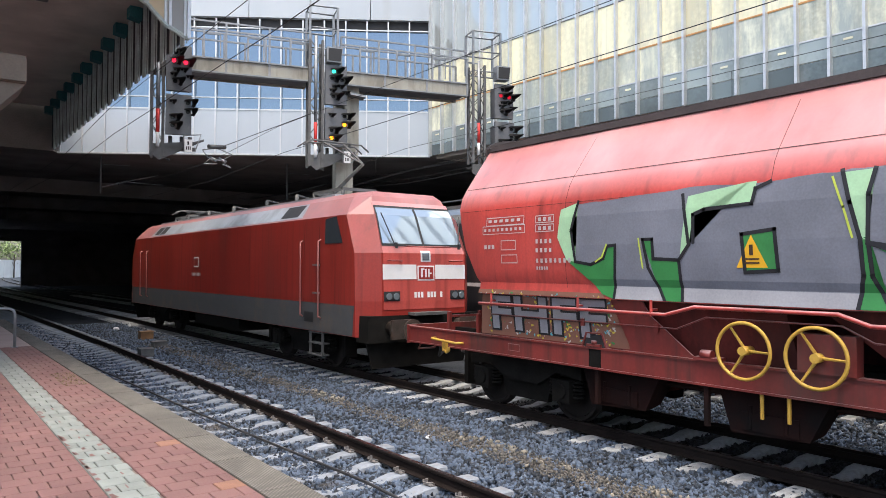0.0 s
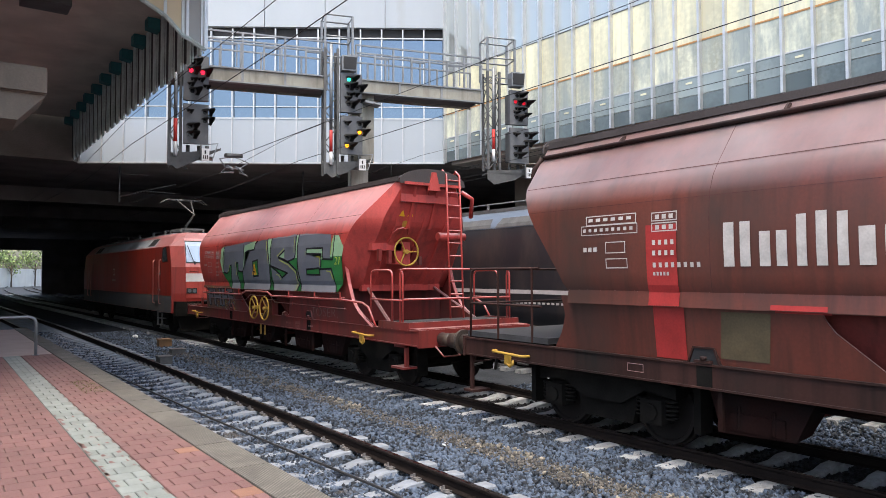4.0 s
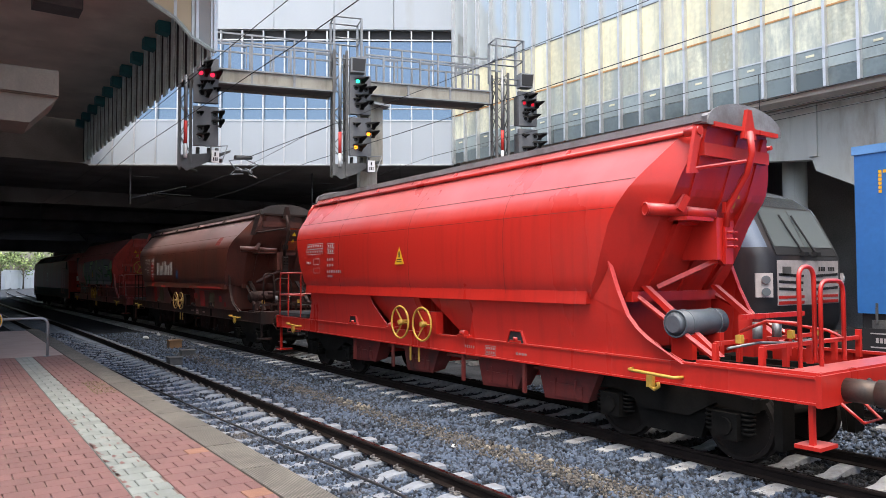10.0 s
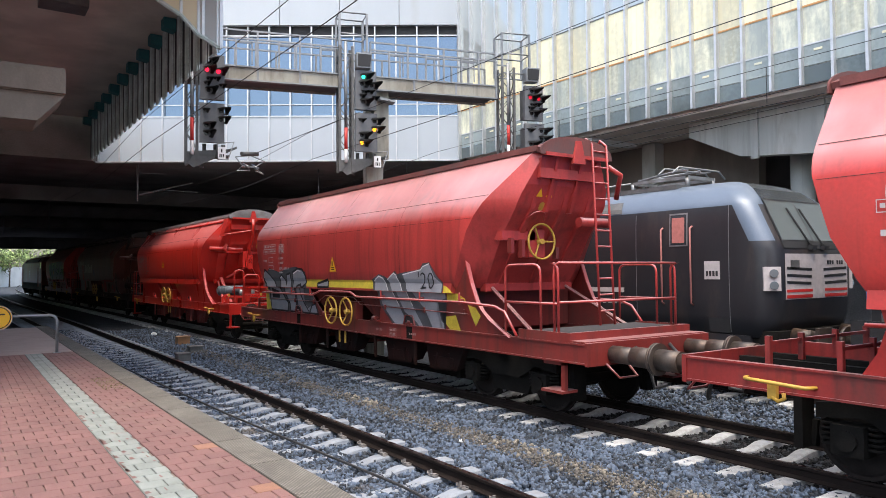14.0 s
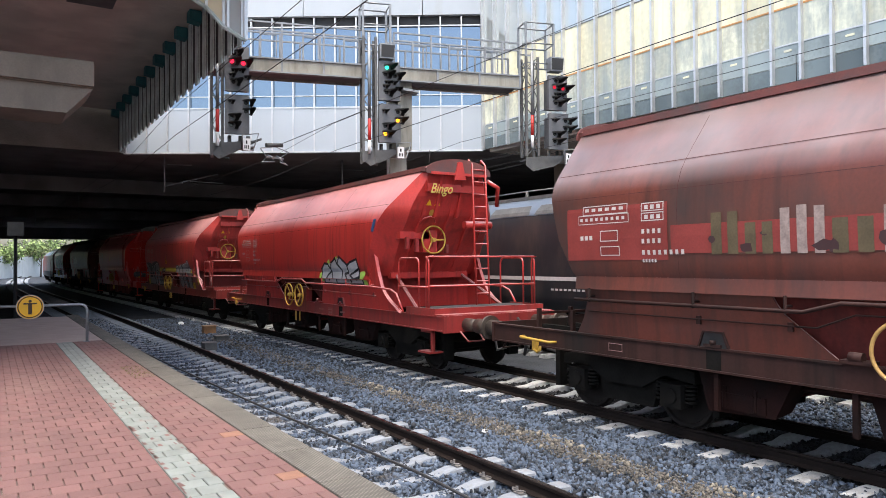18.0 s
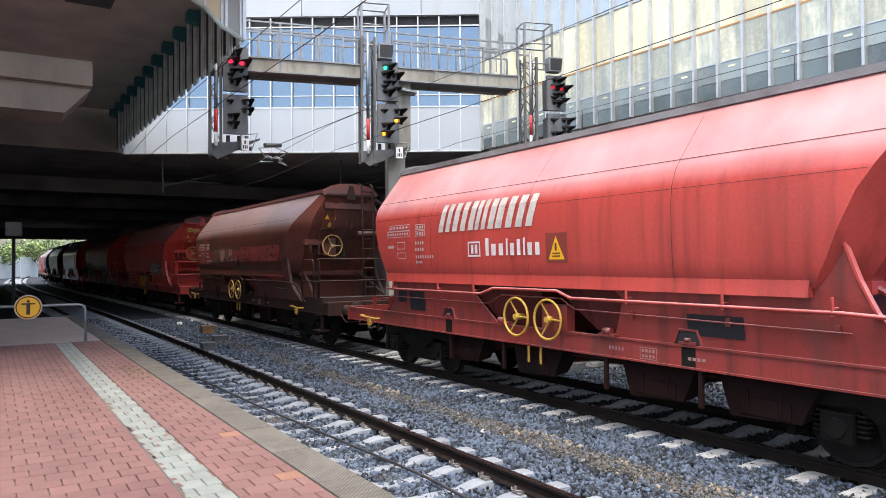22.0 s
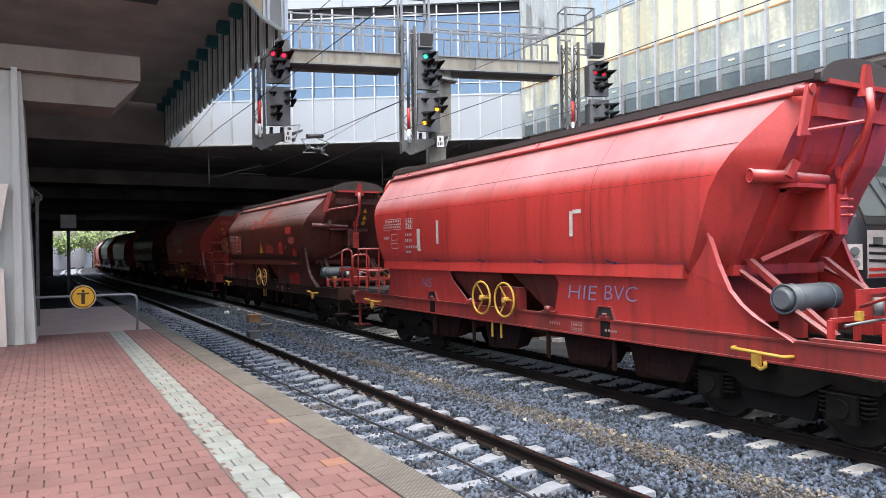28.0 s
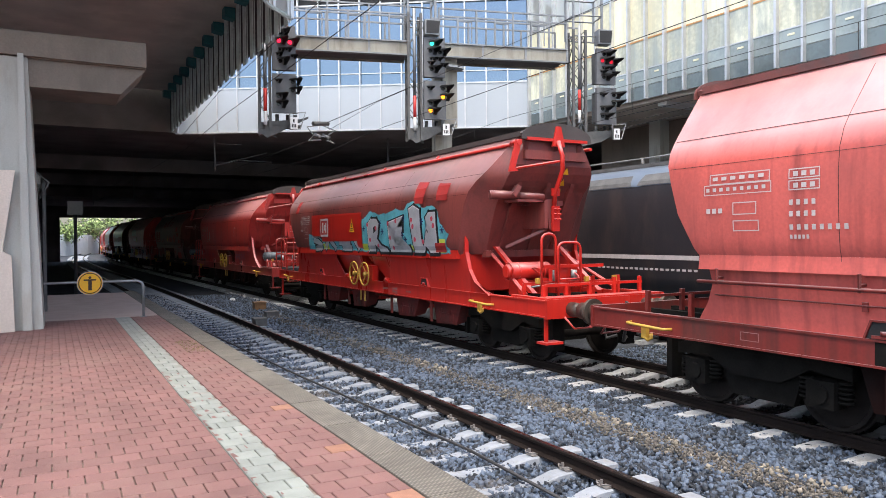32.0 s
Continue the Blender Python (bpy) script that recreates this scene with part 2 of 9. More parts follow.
M = {
    "ballast": material("ballast", (0.046, 0.052, 0.062), 0.95, var=0.45, scale=1.2, fine=60, bump=0.5, dist=0.02, spec=0.2),
    "stone": material("ballast_stone", (0.056, 0.076, 0.110), 0.75, var=0.78, scale=1.1, fine=60, bump=0.3, island=0.62,
                      dirt=(0.14, 0.12, 0.10), dirt_amount=0.03),
    "grit": material("brown_grit", (0.115, 0.104, 0.092), 0.95, var=0.5, scale=5, fine=90, bump=0.6, dist=0.02, island=0.5),
    "sleeper": material("concrete_sleeper", (0.225, 0.25, 0.285), 0.85, var=0.2, scale=6, fine=60, bump=0.3, random_object=0.25,
                        dirt=(0.2, 0.19, 0.18), dirt_amount=0.22),
    "sleeper_dirty": material("rusty_sleeper", (0.38, 0.39, 0.40), 0.9, var=0.3, scale=6, fine=60, bump=0.3, random_object=0.3,
                              dirt=(0.22, 0.19, 0.155), dirt_amount=0.25),
    # dark with oil and with the train's shade put into the colour
    "stone_shaded": material("shaded_oily_ballast_stone", (0.028, 0.028, 0.030), 0.85, var=0.6, scale=2, fine=60, bump=0.3, island=0.6, spec=0.2),
    "rail_rust": material("rail_rust", (0.014, 0.010, 0.009), 0.8, 0.0, spec=0.15, var=0.35, scale=4, fine=80, bump=0.4),
    "rail_top": material("rail_running_face", (0.09, 0.075, 0.07), 0.28, 0.9, var=0.2, scale=6, bump=0.05),
    "clip": material("rail_clip", (0.24, 0.225, 0.215), 0.6, 0.4, var=0.3),
    "paver": material("red_paver", (0.165, 0.084, 0.078), 0.8, var=0.24, scale=1.4, fine=130, bump=0.45, random_object=0.16, placed=True,
                      dirt=(0.185, 0.112, 0.098), dirt_amount=0.25, dirt_scale=1.1),
    "paver_far": material("red_paver_field", (0.165, 0.084, 0.078), 0.8, var=0.24, scale=1.4, fine=130, bump=0.45, island=0.16,
                          dirt=(0.185, 0.112, 0.098), dirt_amount=0.25, dirt_scale=1.1),
    "paver_orange": material("orange_paver", (0.27, 0.135, 0.09), 0.8, var=0.2, scale=9, fine=120, bump=0.4, random_object=0.3),
    "paver_white": material("painted_paver", (0.205, 0.225, 0.21), 0.75, var=0.22, scale=4, fine=100, bump=0.3, island=0.2,
                            dirt=(0.27, 0.22, 0.2), dirt_amount=0.1),
    "joint": material("sand_joint", (0.17, 0.135, 0.115), 0.95, var=0.5, scale=8),
    "coping": material("ribbed_coping", (0.165, 0.152, 0.13), 0.85, var=0.3, scale=3, fine=120, bump=0.4, placed=True,
                       dirt=(0.11, 0.10, 0.085), dirt_amount=0.3, random_object=0.2),
    "concrete": material("raw_concrete", (0.66, 0.575, 0.50), 0.85, var=0.22, scale=0.8, fine=30, bump=0.25,
                         dirt=(0.50, 0.42, 0.36), dirt_amount=0.35, streak=True),
    "concrete_brown": material("weathered_brown_concrete", (0.22, 0.185, 0.155), 0.85, var=0.2, scale=0.9, fine=30, bump=0.3,
                               dirt=(0.14, 0.12, 0.10), dirt_amount=0.4, streak=True),
    "concrete_light": material("pale_concrete", (0.47, 0.475, 0.44), 0.85, var=0.15, scale=1.2, fine=40, bump=0.2,
                               dirt=(0.32, 0.28, 0.23), dirt_amount=0.3, streak=True, drip=0.3),
    "concrete_dark": material("sooty_concrete", (0.26, 0.24, 0.23), 0.95, var=0.35, scale=0.6, fine=20, bump=0.2, spec=0.2),
    "white_panel": material("white_facade_panel", (0.42, 0.465, 0.51), 0.45, var=0.05, scale=0.7, fine=20, bump=0.03,
                            dirt=(0.37, 0.385, 0.39), dirt_amount=0.15, streak=True),
    "alu": material("pale_aluminium", (0.62, 0.63, 0.64), 0.4, 0.6, var=0.12, scale=3, bump=0.05),
    "galv": material("galvanised_steel", (0.27, 0.28, 0.29), 0.5, 0.6, var=0.25, scale=4, fine=50, bump=0.1,
                     dirt=(0.2, 0.19, 0.18), dirt_amount=0.2),
    "galv_dark": material("weathered_steel", (0.13, 0.13, 0.13), 0.65, 0.4, var=0.3, scale=4),
    "cream": material("cream_painted_beam", (0.34, 0.325, 0.275), 0.6, var=0.16, scale=2, bump=0.08,
                      dirt=(0.17, 0.15, 0.12), dirt_amount=0.4, streak=True, drip=0.5),
    "black": material("matt_black", (0.018, 0.018, 0.02), 0.6, var=0.3),
    # near-black holds both soot and the shade under the vehicles
    "underframe": material("shaded_sooty_underframe", (0.012, 0.011, 0.010), 0.9, 0.0, spec=0.10, var=0.4, scale=4, fine=40, bump=0.2),
    "rubber": material("black_rubber", (0.03, 0.03, 0.032), 0.5, var=0.2),
    "white": material("white_paint", (0.75, 0.75, 0.75), 0.5, var=0.08),
    "mark": material("faded_white_marking", (0.46, 0.42, 0.42), 0.6, var=0.15, scale=8),
    "mark_faint": material("worn_white_marking", (0.33, 0.20, 0.19), 0.6, var=0.3, scale=14),
    "red_paint": material("signal_red_paint", (0.55, 0.03, 0.025), 0.5, var=0.15),
    "yellow": material("ochre_yellow_paint", (0.50, 0.30, 0.05), 0.5, var=0.18, scale=9),
    "sign_yellow": material("warning_yellow", (0.80, 0.42, 0.02), 0.5, var=0.06),
    "teal": material("dark_teal_bracket", (0.025, 0.14, 0.155), 0.6, var=0.2),
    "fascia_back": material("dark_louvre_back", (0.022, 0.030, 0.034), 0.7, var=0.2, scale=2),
    "fascia": material("grey_green_louvre", (0.55, 0.64, 0.64), 0.5, 0.0, var=0.3, scale=2),
    "win_blue": mirror_glass("blue_facade_glazing", (0.17, 0.23, 0.30), 0.85),
    # east facade panes: reflections and lit rooms are put into the base colours
    "win_gold": material("cream_reflection_glazing", (0.86, 0.80, 0.56), 0.12, 0.12, var=0.22, scale=1.1, fine=7, bump=0.02, streak=True, random_object=0.35, dirt=(0.55, 0.56, 0.47), dirt_amount=0.35, drip=0.25),
    "win_spandrel": material("blue_grey_spandrel_glass", (0.30, 0.35, 0.345), 0.10, 0.1, var=0.25, scale=0.9, fine=9, bump=0.01, random_object=0.4, dirt=(0.33, 0.36, 0.34), dirt_amount=0.3),
    "win_warm": material("painted_reflection_glazing", (0.74, 0.73, 0.56), 0.12, 0.1, var=0.4, scale=1.6, fine=9, bump=0.02, random_object=0.3, dirt=(0.38, 0.42, 0.39), dirt_amount=0.6, streak=True, drip=0.35),
    "win_foot": material("dark_teal_foot_glass", (0.15, 0.185, 0.19), 0.10, 0.1, var=0.3, scale=0.9, fine=9, bump=0.01, random_object=0.4, dirt=(0.2, 0.22, 0.22), dirt_amount=0.2),
    "win_pane": mirror_glass("pale_blue_corner_pane", (0.6, 0.68, 0.72), 0.2, 0.08),
    "win_sky": mirror_glass("sky_reflecting_glazing", (0.60, 0.63, 0.61), 0.6, 0.05),
    "orange": material("orange_facade_line", (0.55, 0.28, 0.10), 0.5, var=0.1),
    "dark_glass": mirror_glass("dark_tinted_pane", (0.05, 0.06, 0.07), 0.2, 0.06),
    "sky_glass": mirror_glass("windscreen_glass", (0.42, 0.5, 0.56), 0.7, 0.04),
    "red_lens": glow("red_lens", (1.0, 0.015, 0.05), 1.5),
    "green_lens": glow("green_lens", (0.02, 0.75, 0.45), 1.6),
    "amber_lens": glow("amber_lens", (1.0, 0.30, 0.015), 1.8),
    "red_dim": glow("dim_red_lens", (0.55, 0.01, 0.03), 0.6),
    # the bright cream reflection is put into the base colour
    "win_cream": mirror_glass("painted_cream_reflection", (0.92, 0.84, 0.64), 0.05, 0.15),
    "cab_glass": mirror_glass("cab_windscreen", (0.20, 0.23, 0.235), 0.5, 0.04),
    "blind": material("red_printed_blind", (0.45, 0.16, 0.14), 0.7, var=0.2, scale=12),
    "handrail_pale": material("pale_pink_handrail", (0.40, 0.16, 0.14), 0.5, var=0.15),
    "sign_dark": material("dark_brown_print", (0.05, 0.025, 0.012), 0.6, var=0.1),
    "rubble": material("pale_rubble", (0.235, 0.21, 0.17), 0.9, var=0.35, scale=20, island=0.4),
    "dead_lens": material("unlit_lens", (0.02, 0.02, 0.022), 0.2, var=0.1),
    "leaf": material("leafy_green", (0.24, 0.32, 0.12), 0.7, var=0.6, scale=0.6, fine=6, island=0.8),
    "bark": material("bark", (0.09, 0.065, 0.045), 0.9, var=0.3, scale=6),
    "barrier": material("pale_noise_barrier", (0.68, 0.68, 0.66), 0.8, var=0.1, scale=0.5),
    "blue_tarp": material("blue_trailer_tarpaulin", (0.03, 0.16, 0.45), 0.45, var=0.12, scale=1.5, fine=12, bump=0.15),
    "brown_paper": material("crumpled_paper", (0.7, 0.72, 0.74), 0.8, var=0.1),
    "box_brown": material("rusty_brown_box", (0.22, 0.12, 0.06), 0.8, var=0.3),
    "grass": material("dry_moss_tuft", (0.14, 0.13, 0.04), 0.9, var=0.4, scale=10),
}


def hatch(m, size, depth):
    """Crossed fine ribs, with the shade of their grooves painted into the colour."""
    n, l = m.node_tree.nodes, m.node_tree.links
    b = n["Principled BSDF"]
    tc = n.new("ShaderNodeTexCoord")
    both = n.new("ShaderNodeMath")
    both.operation = "MULTIPLY"
    for i, a in enumerate((45, -45)):
        mp, wv = n.new("ShaderNodeMapping"), n.new("ShaderNodeTexWave")
        mp.inputs["Rotation"].default_value = (0, 0, radians(a))
        wv.inputs["Scale"].default_value = 0.314 / size
        l.new(tc.outputs["Object"], mp.inputs[0])
        l.new(mp.outputs[0], wv.inputs["Vector"])
        l.new(wv.outputs["Fac"], both.inputs[i])
    old = b.inputs["Base Color"].links[0].from_socket
    mx, rg = n.new("ShaderNodeMix"), n.new("ShaderNodeMapRange")
    mx.data_type = "RGBA"
    mx.blend_type = "MULTIPLY"
    rg.inputs["To Min"].default_value, rg.inputs["To Max"].default_value = depth, 1.12
    mx.inputs["Factor"].default_value = 1.0
    l.new(both.outputs[0], rg.inputs["Value"])
    l.new(old, mx.inputs["A"])
    l.new(rg.outputs[0], mx.inputs["B"])
    l.new(mx.outputs["Result"], b.inputs["Base Color"])
    bp = n.new("ShaderNodeBump")
    bp.inputs["Strength"].default_value, bp.inputs["Distance"].default_value = 0.6, 0.004
    l.new(both.outputs[0], bp.inputs["Height"])
    l.new(bp.outputs[0], b.inputs["Normal"])


hatch(M["coping"], 0.028, 0.55)


# ---- mesh helpers ----
def box(bm, x0, x1, y0, y1, z0, z1):
    v = [bm.verts.new(p) for p in ((x0, y0, z0), (x1, y0, z0), (x1, y1, z0), (x0, y1, z0),
                                   (x0, y0, z1), (x1, y0, z1), (x1, y1, z1), (x0, y1, z1))]
    for f in ((3, 2, 1, 0), (4, 5, 6, 7), (0, 1, 5, 4), (1, 2, 6, 5), (2, 3, 7, 6), (3, 0, 4, 7)):
        bm.faces.new([v[i] for i in f])
    return v


def obox(bm, centre, size, rot=(0, 0, 0)):
    """A box of the given size, turned by Euler degrees about its centre."""
    m = pose(*centre, *rot)
    sx, sy, sz = (s / 2 for s in size)
    v = box(bm, -sx, sx, -sy, sy, -sz, sz)
    for q in v:
        q.co = m @ q.co
    return v


def tube(bm, p, q, r, seg=8, r2=None, cap=True):
    p, q = Vector(p), Vector(q)
    d = (q - p).normalized()
    a = d.orthogonal().normalized()
    b = d.cross(a)
    r2 = r if r2 is None else r2
    A = [bm.verts.new(p + (a * math.cos(t) + b * math.sin(t)) * r) for t in (2 * math.pi * i / seg for i in range(seg))]
    B = [bm.verts.new(q + (a * math.cos(t) + b * math.sin(t)) * r2) for t in (2 * math.pi * i / seg for i in range(seg))]
    for i in range(seg):
        f = bm.faces.new((A[i], A[(i + 1) % seg], B[(i + 1) % seg], B[i]))
        f.smooth = seg > 6
    if cap:
        bm.faces.new(A[::-1])
        bm.faces.new(B)


def pipe(bm, pts, r, seg=8):
    """A round bar along a polyline, with mitred bends."""
    pts = [Vector(p) for p in pts]
    rings = []
    a = None
    for i, p in enumerate(pts):
        d0 = (p - pts[i - 1]).normalized() if i else (pts[1] - p).normalized()
        d1 = (pts[i + 1] - p).normalized() if i + 1 < len(pts) else d0
        d = (d0 + d1).normalized()
        a = d.orthogonal().normalized() if a is None else (a - d * a.dot(d)).normalized()
        b = d.cross(a)
        rings.append([bm.verts.new(p + (a * math.cos(t) + b * math.sin(t)) * r) for t in (2 * math.pi * k / seg for k in range(seg))])
    for A, B in zip(rings, rings[1:]):
        for k in range(seg):
            f = bm.faces.new((A[k], A[(k + 1) % seg], B[(k + 1) % seg], B[k]))
            f.smooth = True
    bm.faces.new(rings[0][::-1])
    bm.faces.new(rings[-1])


def bend(p, q, s, r=0.12, n=4):
    """Points round a rounded corner at q between p and s."""
    p, q, s = Vector(p), Vector(q), Vector(s)
    a, b = q + (p - q).normalized() * r, q + (s - q).normalized() * r
    return [(a * (1 - t) ** 2 + q * 2 * t * (1 - t) + b * t * t) for t in (i / n for i in range(n + 1))]


def prism(bm, pts, axis, lo, hi):
    """A polygon in the two other axes, drawn out along one axis."""
    def at(p, h):
        return {"x": (h, p[0], p[1]), "y": (p[0], h, p[1]), "z": (p[0], p[1], h)}[axis]
    A = [bm.verts.new(at(p, lo)) for p in pts]
    B = [bm.verts.new(at(p, hi)) for p in pts]
    bm.faces.new(A[::-1])
    bm.faces.new(B)
    for i in range(len(pts)):
        j = (i + 1) % len(pts)
        bm.faces.new((A[i], A[j], B[j], B[i]))


def ring(bm, c, axis, R, r, seg=28, sec=8):
    """A torus round an axis (a vector) at c."""
    axis = Vector(axis).normalized()
    a = axis.orthogonal().normalized()
    b = axis.cross(a)
    rows = []
    for i in range(seg):
        t = 2 * math.pi * i / seg
        o = a * math.cos(t) + b * math.sin(t)
        rows.append([bm.verts.new(Vector(c) + o * (R + r * math.cos(u)) + axis * r * math.sin(u)) for u in (2 * math.pi * k / sec for k in range(sec))])
    for i in range(seg):
        A, B = rows[i], rows[(i + 1) % seg]
        for k in range(sec):
            f = bm.faces.new((A[k], B[k], B[(k + 1) % sec], A[(k + 1) % sec]))
            f.smooth = True


def mesh_of(name, bm, mat, bevel=0.0):
    if bevel:
        edges = [e for e in bm.edges if len(e.link_faces) == 2 and e.calc_face_angle(0) > 0.6]
        bmesh.ops.bevel(bm, geom=edges, offset=bevel, segments=1, profile=0.7, affect="EDGES", clamp_overlap=True)
    bmesh.ops.recalc_face_normals(bm, faces=bm.faces)
    me = bpy.data.meshes.new(name)
    bm.to_mesh(me)
    bm.free()
    me.materials.append(M[mat] if isinstance(mat, str) else mat)
    return me


def part(name, bm, mat, parent=None, label="", bevel=0.0):
    """Links a bmesh as one mesh object, under a thing or a part."""
    ob = new(name, mesh_of(name, bm, mat, bevel))
    ob.parent = parent
    return tagged(ob, label)


def share(name, me, parent, m=None):
    ob = new(name, me)
    ob.parent = parent
    if m is not None:
        ob.matrix_basis = m
    return ob


def empty(name, m=None, **tags):
    ob = new(name)
    if m is not None:
        ob.matrix_basis = m
    return tagged(ob, **tags)


def B():
    return bmesh.new()


# where the train's track runs: straight at first, then a long reverse curve
RAIL = -0.64
TRACK1, TRACK2, TRACK3 = 4.07, 8.85, 13.55


def lateral(y):
    if y <= 22:
        return 0.0
    t = min(1.0, (y - 22) / 70)
    s = -1.15 * t * t * (3 - 2 * t)
    return s + (0.0006 * (y - 92) ** 2 if y > 92 else 0.0)


def track_pose(centre, y, z=RAIL):
    e = 0.5
    turn = math.degrees(math.atan2(lateral(y + e) - lateral(y - e), 2 * e))
    return pose(centre + lateral(y), y, z, 0, 0, -turn)

# ---- ground, tracks and platform ----
def grid_sheet(name, xs, ys, z, mat, **tags):
    bm = B()
    rows = [[bm.verts.new((x, y, z)) for x in xs] for y in ys]
    for r0, r1 in zip(rows, rows[1:]):
        for i in range(len(xs) - 1):
            bm.faces.new((r0[i], r0[i + 1], r1[i + 1], r1[i]))
    ob = part(name, bm, mat)
    return tagged(ob, kind="structure", **tags)


grid_sheet("ground", [-700, -100, -20, 0, 20, 60, 700], [-700, -60, 0, 40, 100, 200, 900], -0.900, "ballast",
           label="grey crushed-stone ballast ground under all tracks", category="ground")


def stones(name, areas, size, mat, seed, label, z=-0.885):
    """Loose angular stones scattered over rectangles (x0, x1, y0, y1, per square metre)."""
    rng = np.random.default_rng(seed)
    base = np.array([(1, 0, 0), (-1, 0, 0), (0, 1, 0), (0, -1, 0), (0, 0, 1), (0, 0, -1)], float)
    tri = np.array([(0, 2, 4), (2, 1, 4), (1, 3, 4), (3, 0, 4), (2, 0, 5), (1, 2, 5), (3, 1, 5), (0, 3, 5)])
    V, F, n0 = [], [], 0
    for x0, x1, y0, y1, dens in areas:
        n = int((x1 - x0) * (y1 - y0) * dens)
        c = np.stack([rng.uniform(x0, x1, n), rng.uniform(y0, y1, n), z + rng.uniform(-0.012, 0.04, n)], 1)
        s = size * rng.uniform(0.5, 1.45, (n, 1, 1)) * rng.uniform(0.45, 1.35, (n, 6, 1))
        q = rng.normal(size=(n, 4))
        q /= np.linalg.norm(q, axis=1, keepdims=True)
        w, x, y, zz = q.T
        R = np.stack([1 - 2 * (y * y + zz * zz), 2 * (x * y - zz * w), 2 * (x * zz + y * w), 2 * (x * y + zz * w), 1 - 2 * (x * x + zz * zz),
                      2 * (y * zz - x * w), 2 * (x * zz - y * w), 2 * (y * zz + x * w), 1 - 2 * (x * x + y * y)], 1).reshape(n, 3, 3)
        v = np.einsum("nij,nkj->nki", R, base[None] * s) + c[:, None]
        V.append(v.reshape(-1, 3))
        F.append((tri[None] + (np.arange(n) * 6 + n0)[:, None, None]).reshape(-1, 3))
        n0 += n * 6
    V, F = np.concatenate(V), np.concatenate(F)
    me = bpy.data.meshes.new(name)
    me.vertices.add(len(V))
    me.vertices.foreach_set("co", V.ravel())
    me.loops.add(F.size)
    me.loops.foreach_set("vertex_index", F.ravel().astype(np.int32))
    me.polygons.add(len(F))
    me.polygons.foreach_set("loop_start", np.arange(0, F.size, 3, dtype=np.int32))
    me.update(calc_edges=True)
    me.materials.append(M[mat])
    return tagged(new(name, me), label=label, category="gravel", kind="stuff")


stones("ballast_stones", [(5.42, 7.55, 2.5, 9, 1080), (5.42, 7.55, 9, 14, 792), (5.42, 7.55, 14, 20, 504), (5.42, 7.8, 20, 34, 288), (9.9, 11.0, 2.5, 12, 504),
                          (11.0, 16.0, 3, 12, 216)], 0.036, "stone", 3, "blue-grey crushed ballast stones between the tracks", z=-0.868)
stones("shoulder_ballast", [(7.45, 8.0, 2.5, 12, 1080), (7.45, 8.0, 12, 24, 576)], 0.036, "stone", 15, "blue-grey crushed ballast heaped over the sleeper ends", z=-0.862)
stones("track_ballast", [(2.5, 5.42, 2.5, 9, 1080), (2.5, 5.42, 9, 15, 720), (2.5, 5.42, 15, 22, 432), (2.5, 5.42, 22, 36, 238)], 0.035, "stone", 8,
       "blue-grey crushed ballast stones between the sleepers", z=-0.896)
# darker stones stand in for the shade beneath the wagons
stones("oily_ballast", [(8.0, 9.9, 2.5, 12, 1000), (7.9, 9.9, 12, 30, 480)], 0.030, "stone_shaded", 12,
       "dark ballast under the freight train, oil and the train's shade in its colour", z=-0.925)
stones("brown_gravel", [(6.20, 6.55, 3.0, 9, 1700), (6.05, 6.7, 3.0, 9, 600), (6.2, 6.5, 9, 15, 900), (6.05, 6.65, 9, 24, 300)], 0.018, "grit", 4,
       "brown fine gravel strip between the two tracks", z=-0.838)


def rail_mesh(centre, side, y0, y1):
    """Flat-bottomed rail swept along the track."""
    bm = B()
    prof = [(-0.062, -0.152), (0.062, -0.152), (0.062, -0.140), (0.012, -0.118), (0.010, -0.050), (0.034, -0.036), (0.035, -0.008),
            (0.026, 0.0), (-0.026, 0.0), (-0.035, -0.008), (-0.034, -0.036), (-0.010, -0.050), (-0.012, -0.118), (-0.062, -0.140)]
    ys = [y0]
    while ys[-1] < y1:
        ys.append(min(y1, ys[-1] + (40 if ys[-1] < -20 else 6)))
    rows = [[bm.verts.new(track_pose(centre, y) @ Vector((side * 0.7525 + px, 0, pz))) for px, pz in prof] for y in ys]
    k = len(prof)
    for a, b in zip(rows, rows[1:]):
        for i in range(k):
            f = bm.faces.new((a[i], a[(i + 1) % k], b[(i + 1) % k], b[i]))
            f.material_index = 1 if i == 7 else 0
    return bm


def sleeper_mesh(name, mat):
    """Prestressed concrete sleeper, waisted in the middle, with raised rail seats."""
    bm = B()
    sec = [(-1.30, 0.0, 0.11), (-0.95, 0.012, 0.105), (-0.52, 0.0, 0.10), (-0.3, -0.045, 0.09), (0.3, -0.045, 0.09), (0.52, 0.0, 0.10), (0.95, 0.012, 0.105), (1.30, 0.0, 0.11)]
    rows = []
    for x, dz, w in sec:
        rows.append([bm.verts.new((x, y, z)) for y, z in ((-w * 1.35, -0.2), (-w, dz - 0.012), (-w + 0.02, dz), (w - 0.02, dz), (w, dz - 0.012), (w * 1.35, -0.2))])
    for a, b in zip(rows, rows[1:]):
        for i in range(5):
            bm.faces.new((a[i], b[i], b[i + 1], a[i + 1]))
    bm.faces.new(rows[0])
    bm.faces.new(rows[-1][::-1])
    return mesh_of(name, bm, mat)


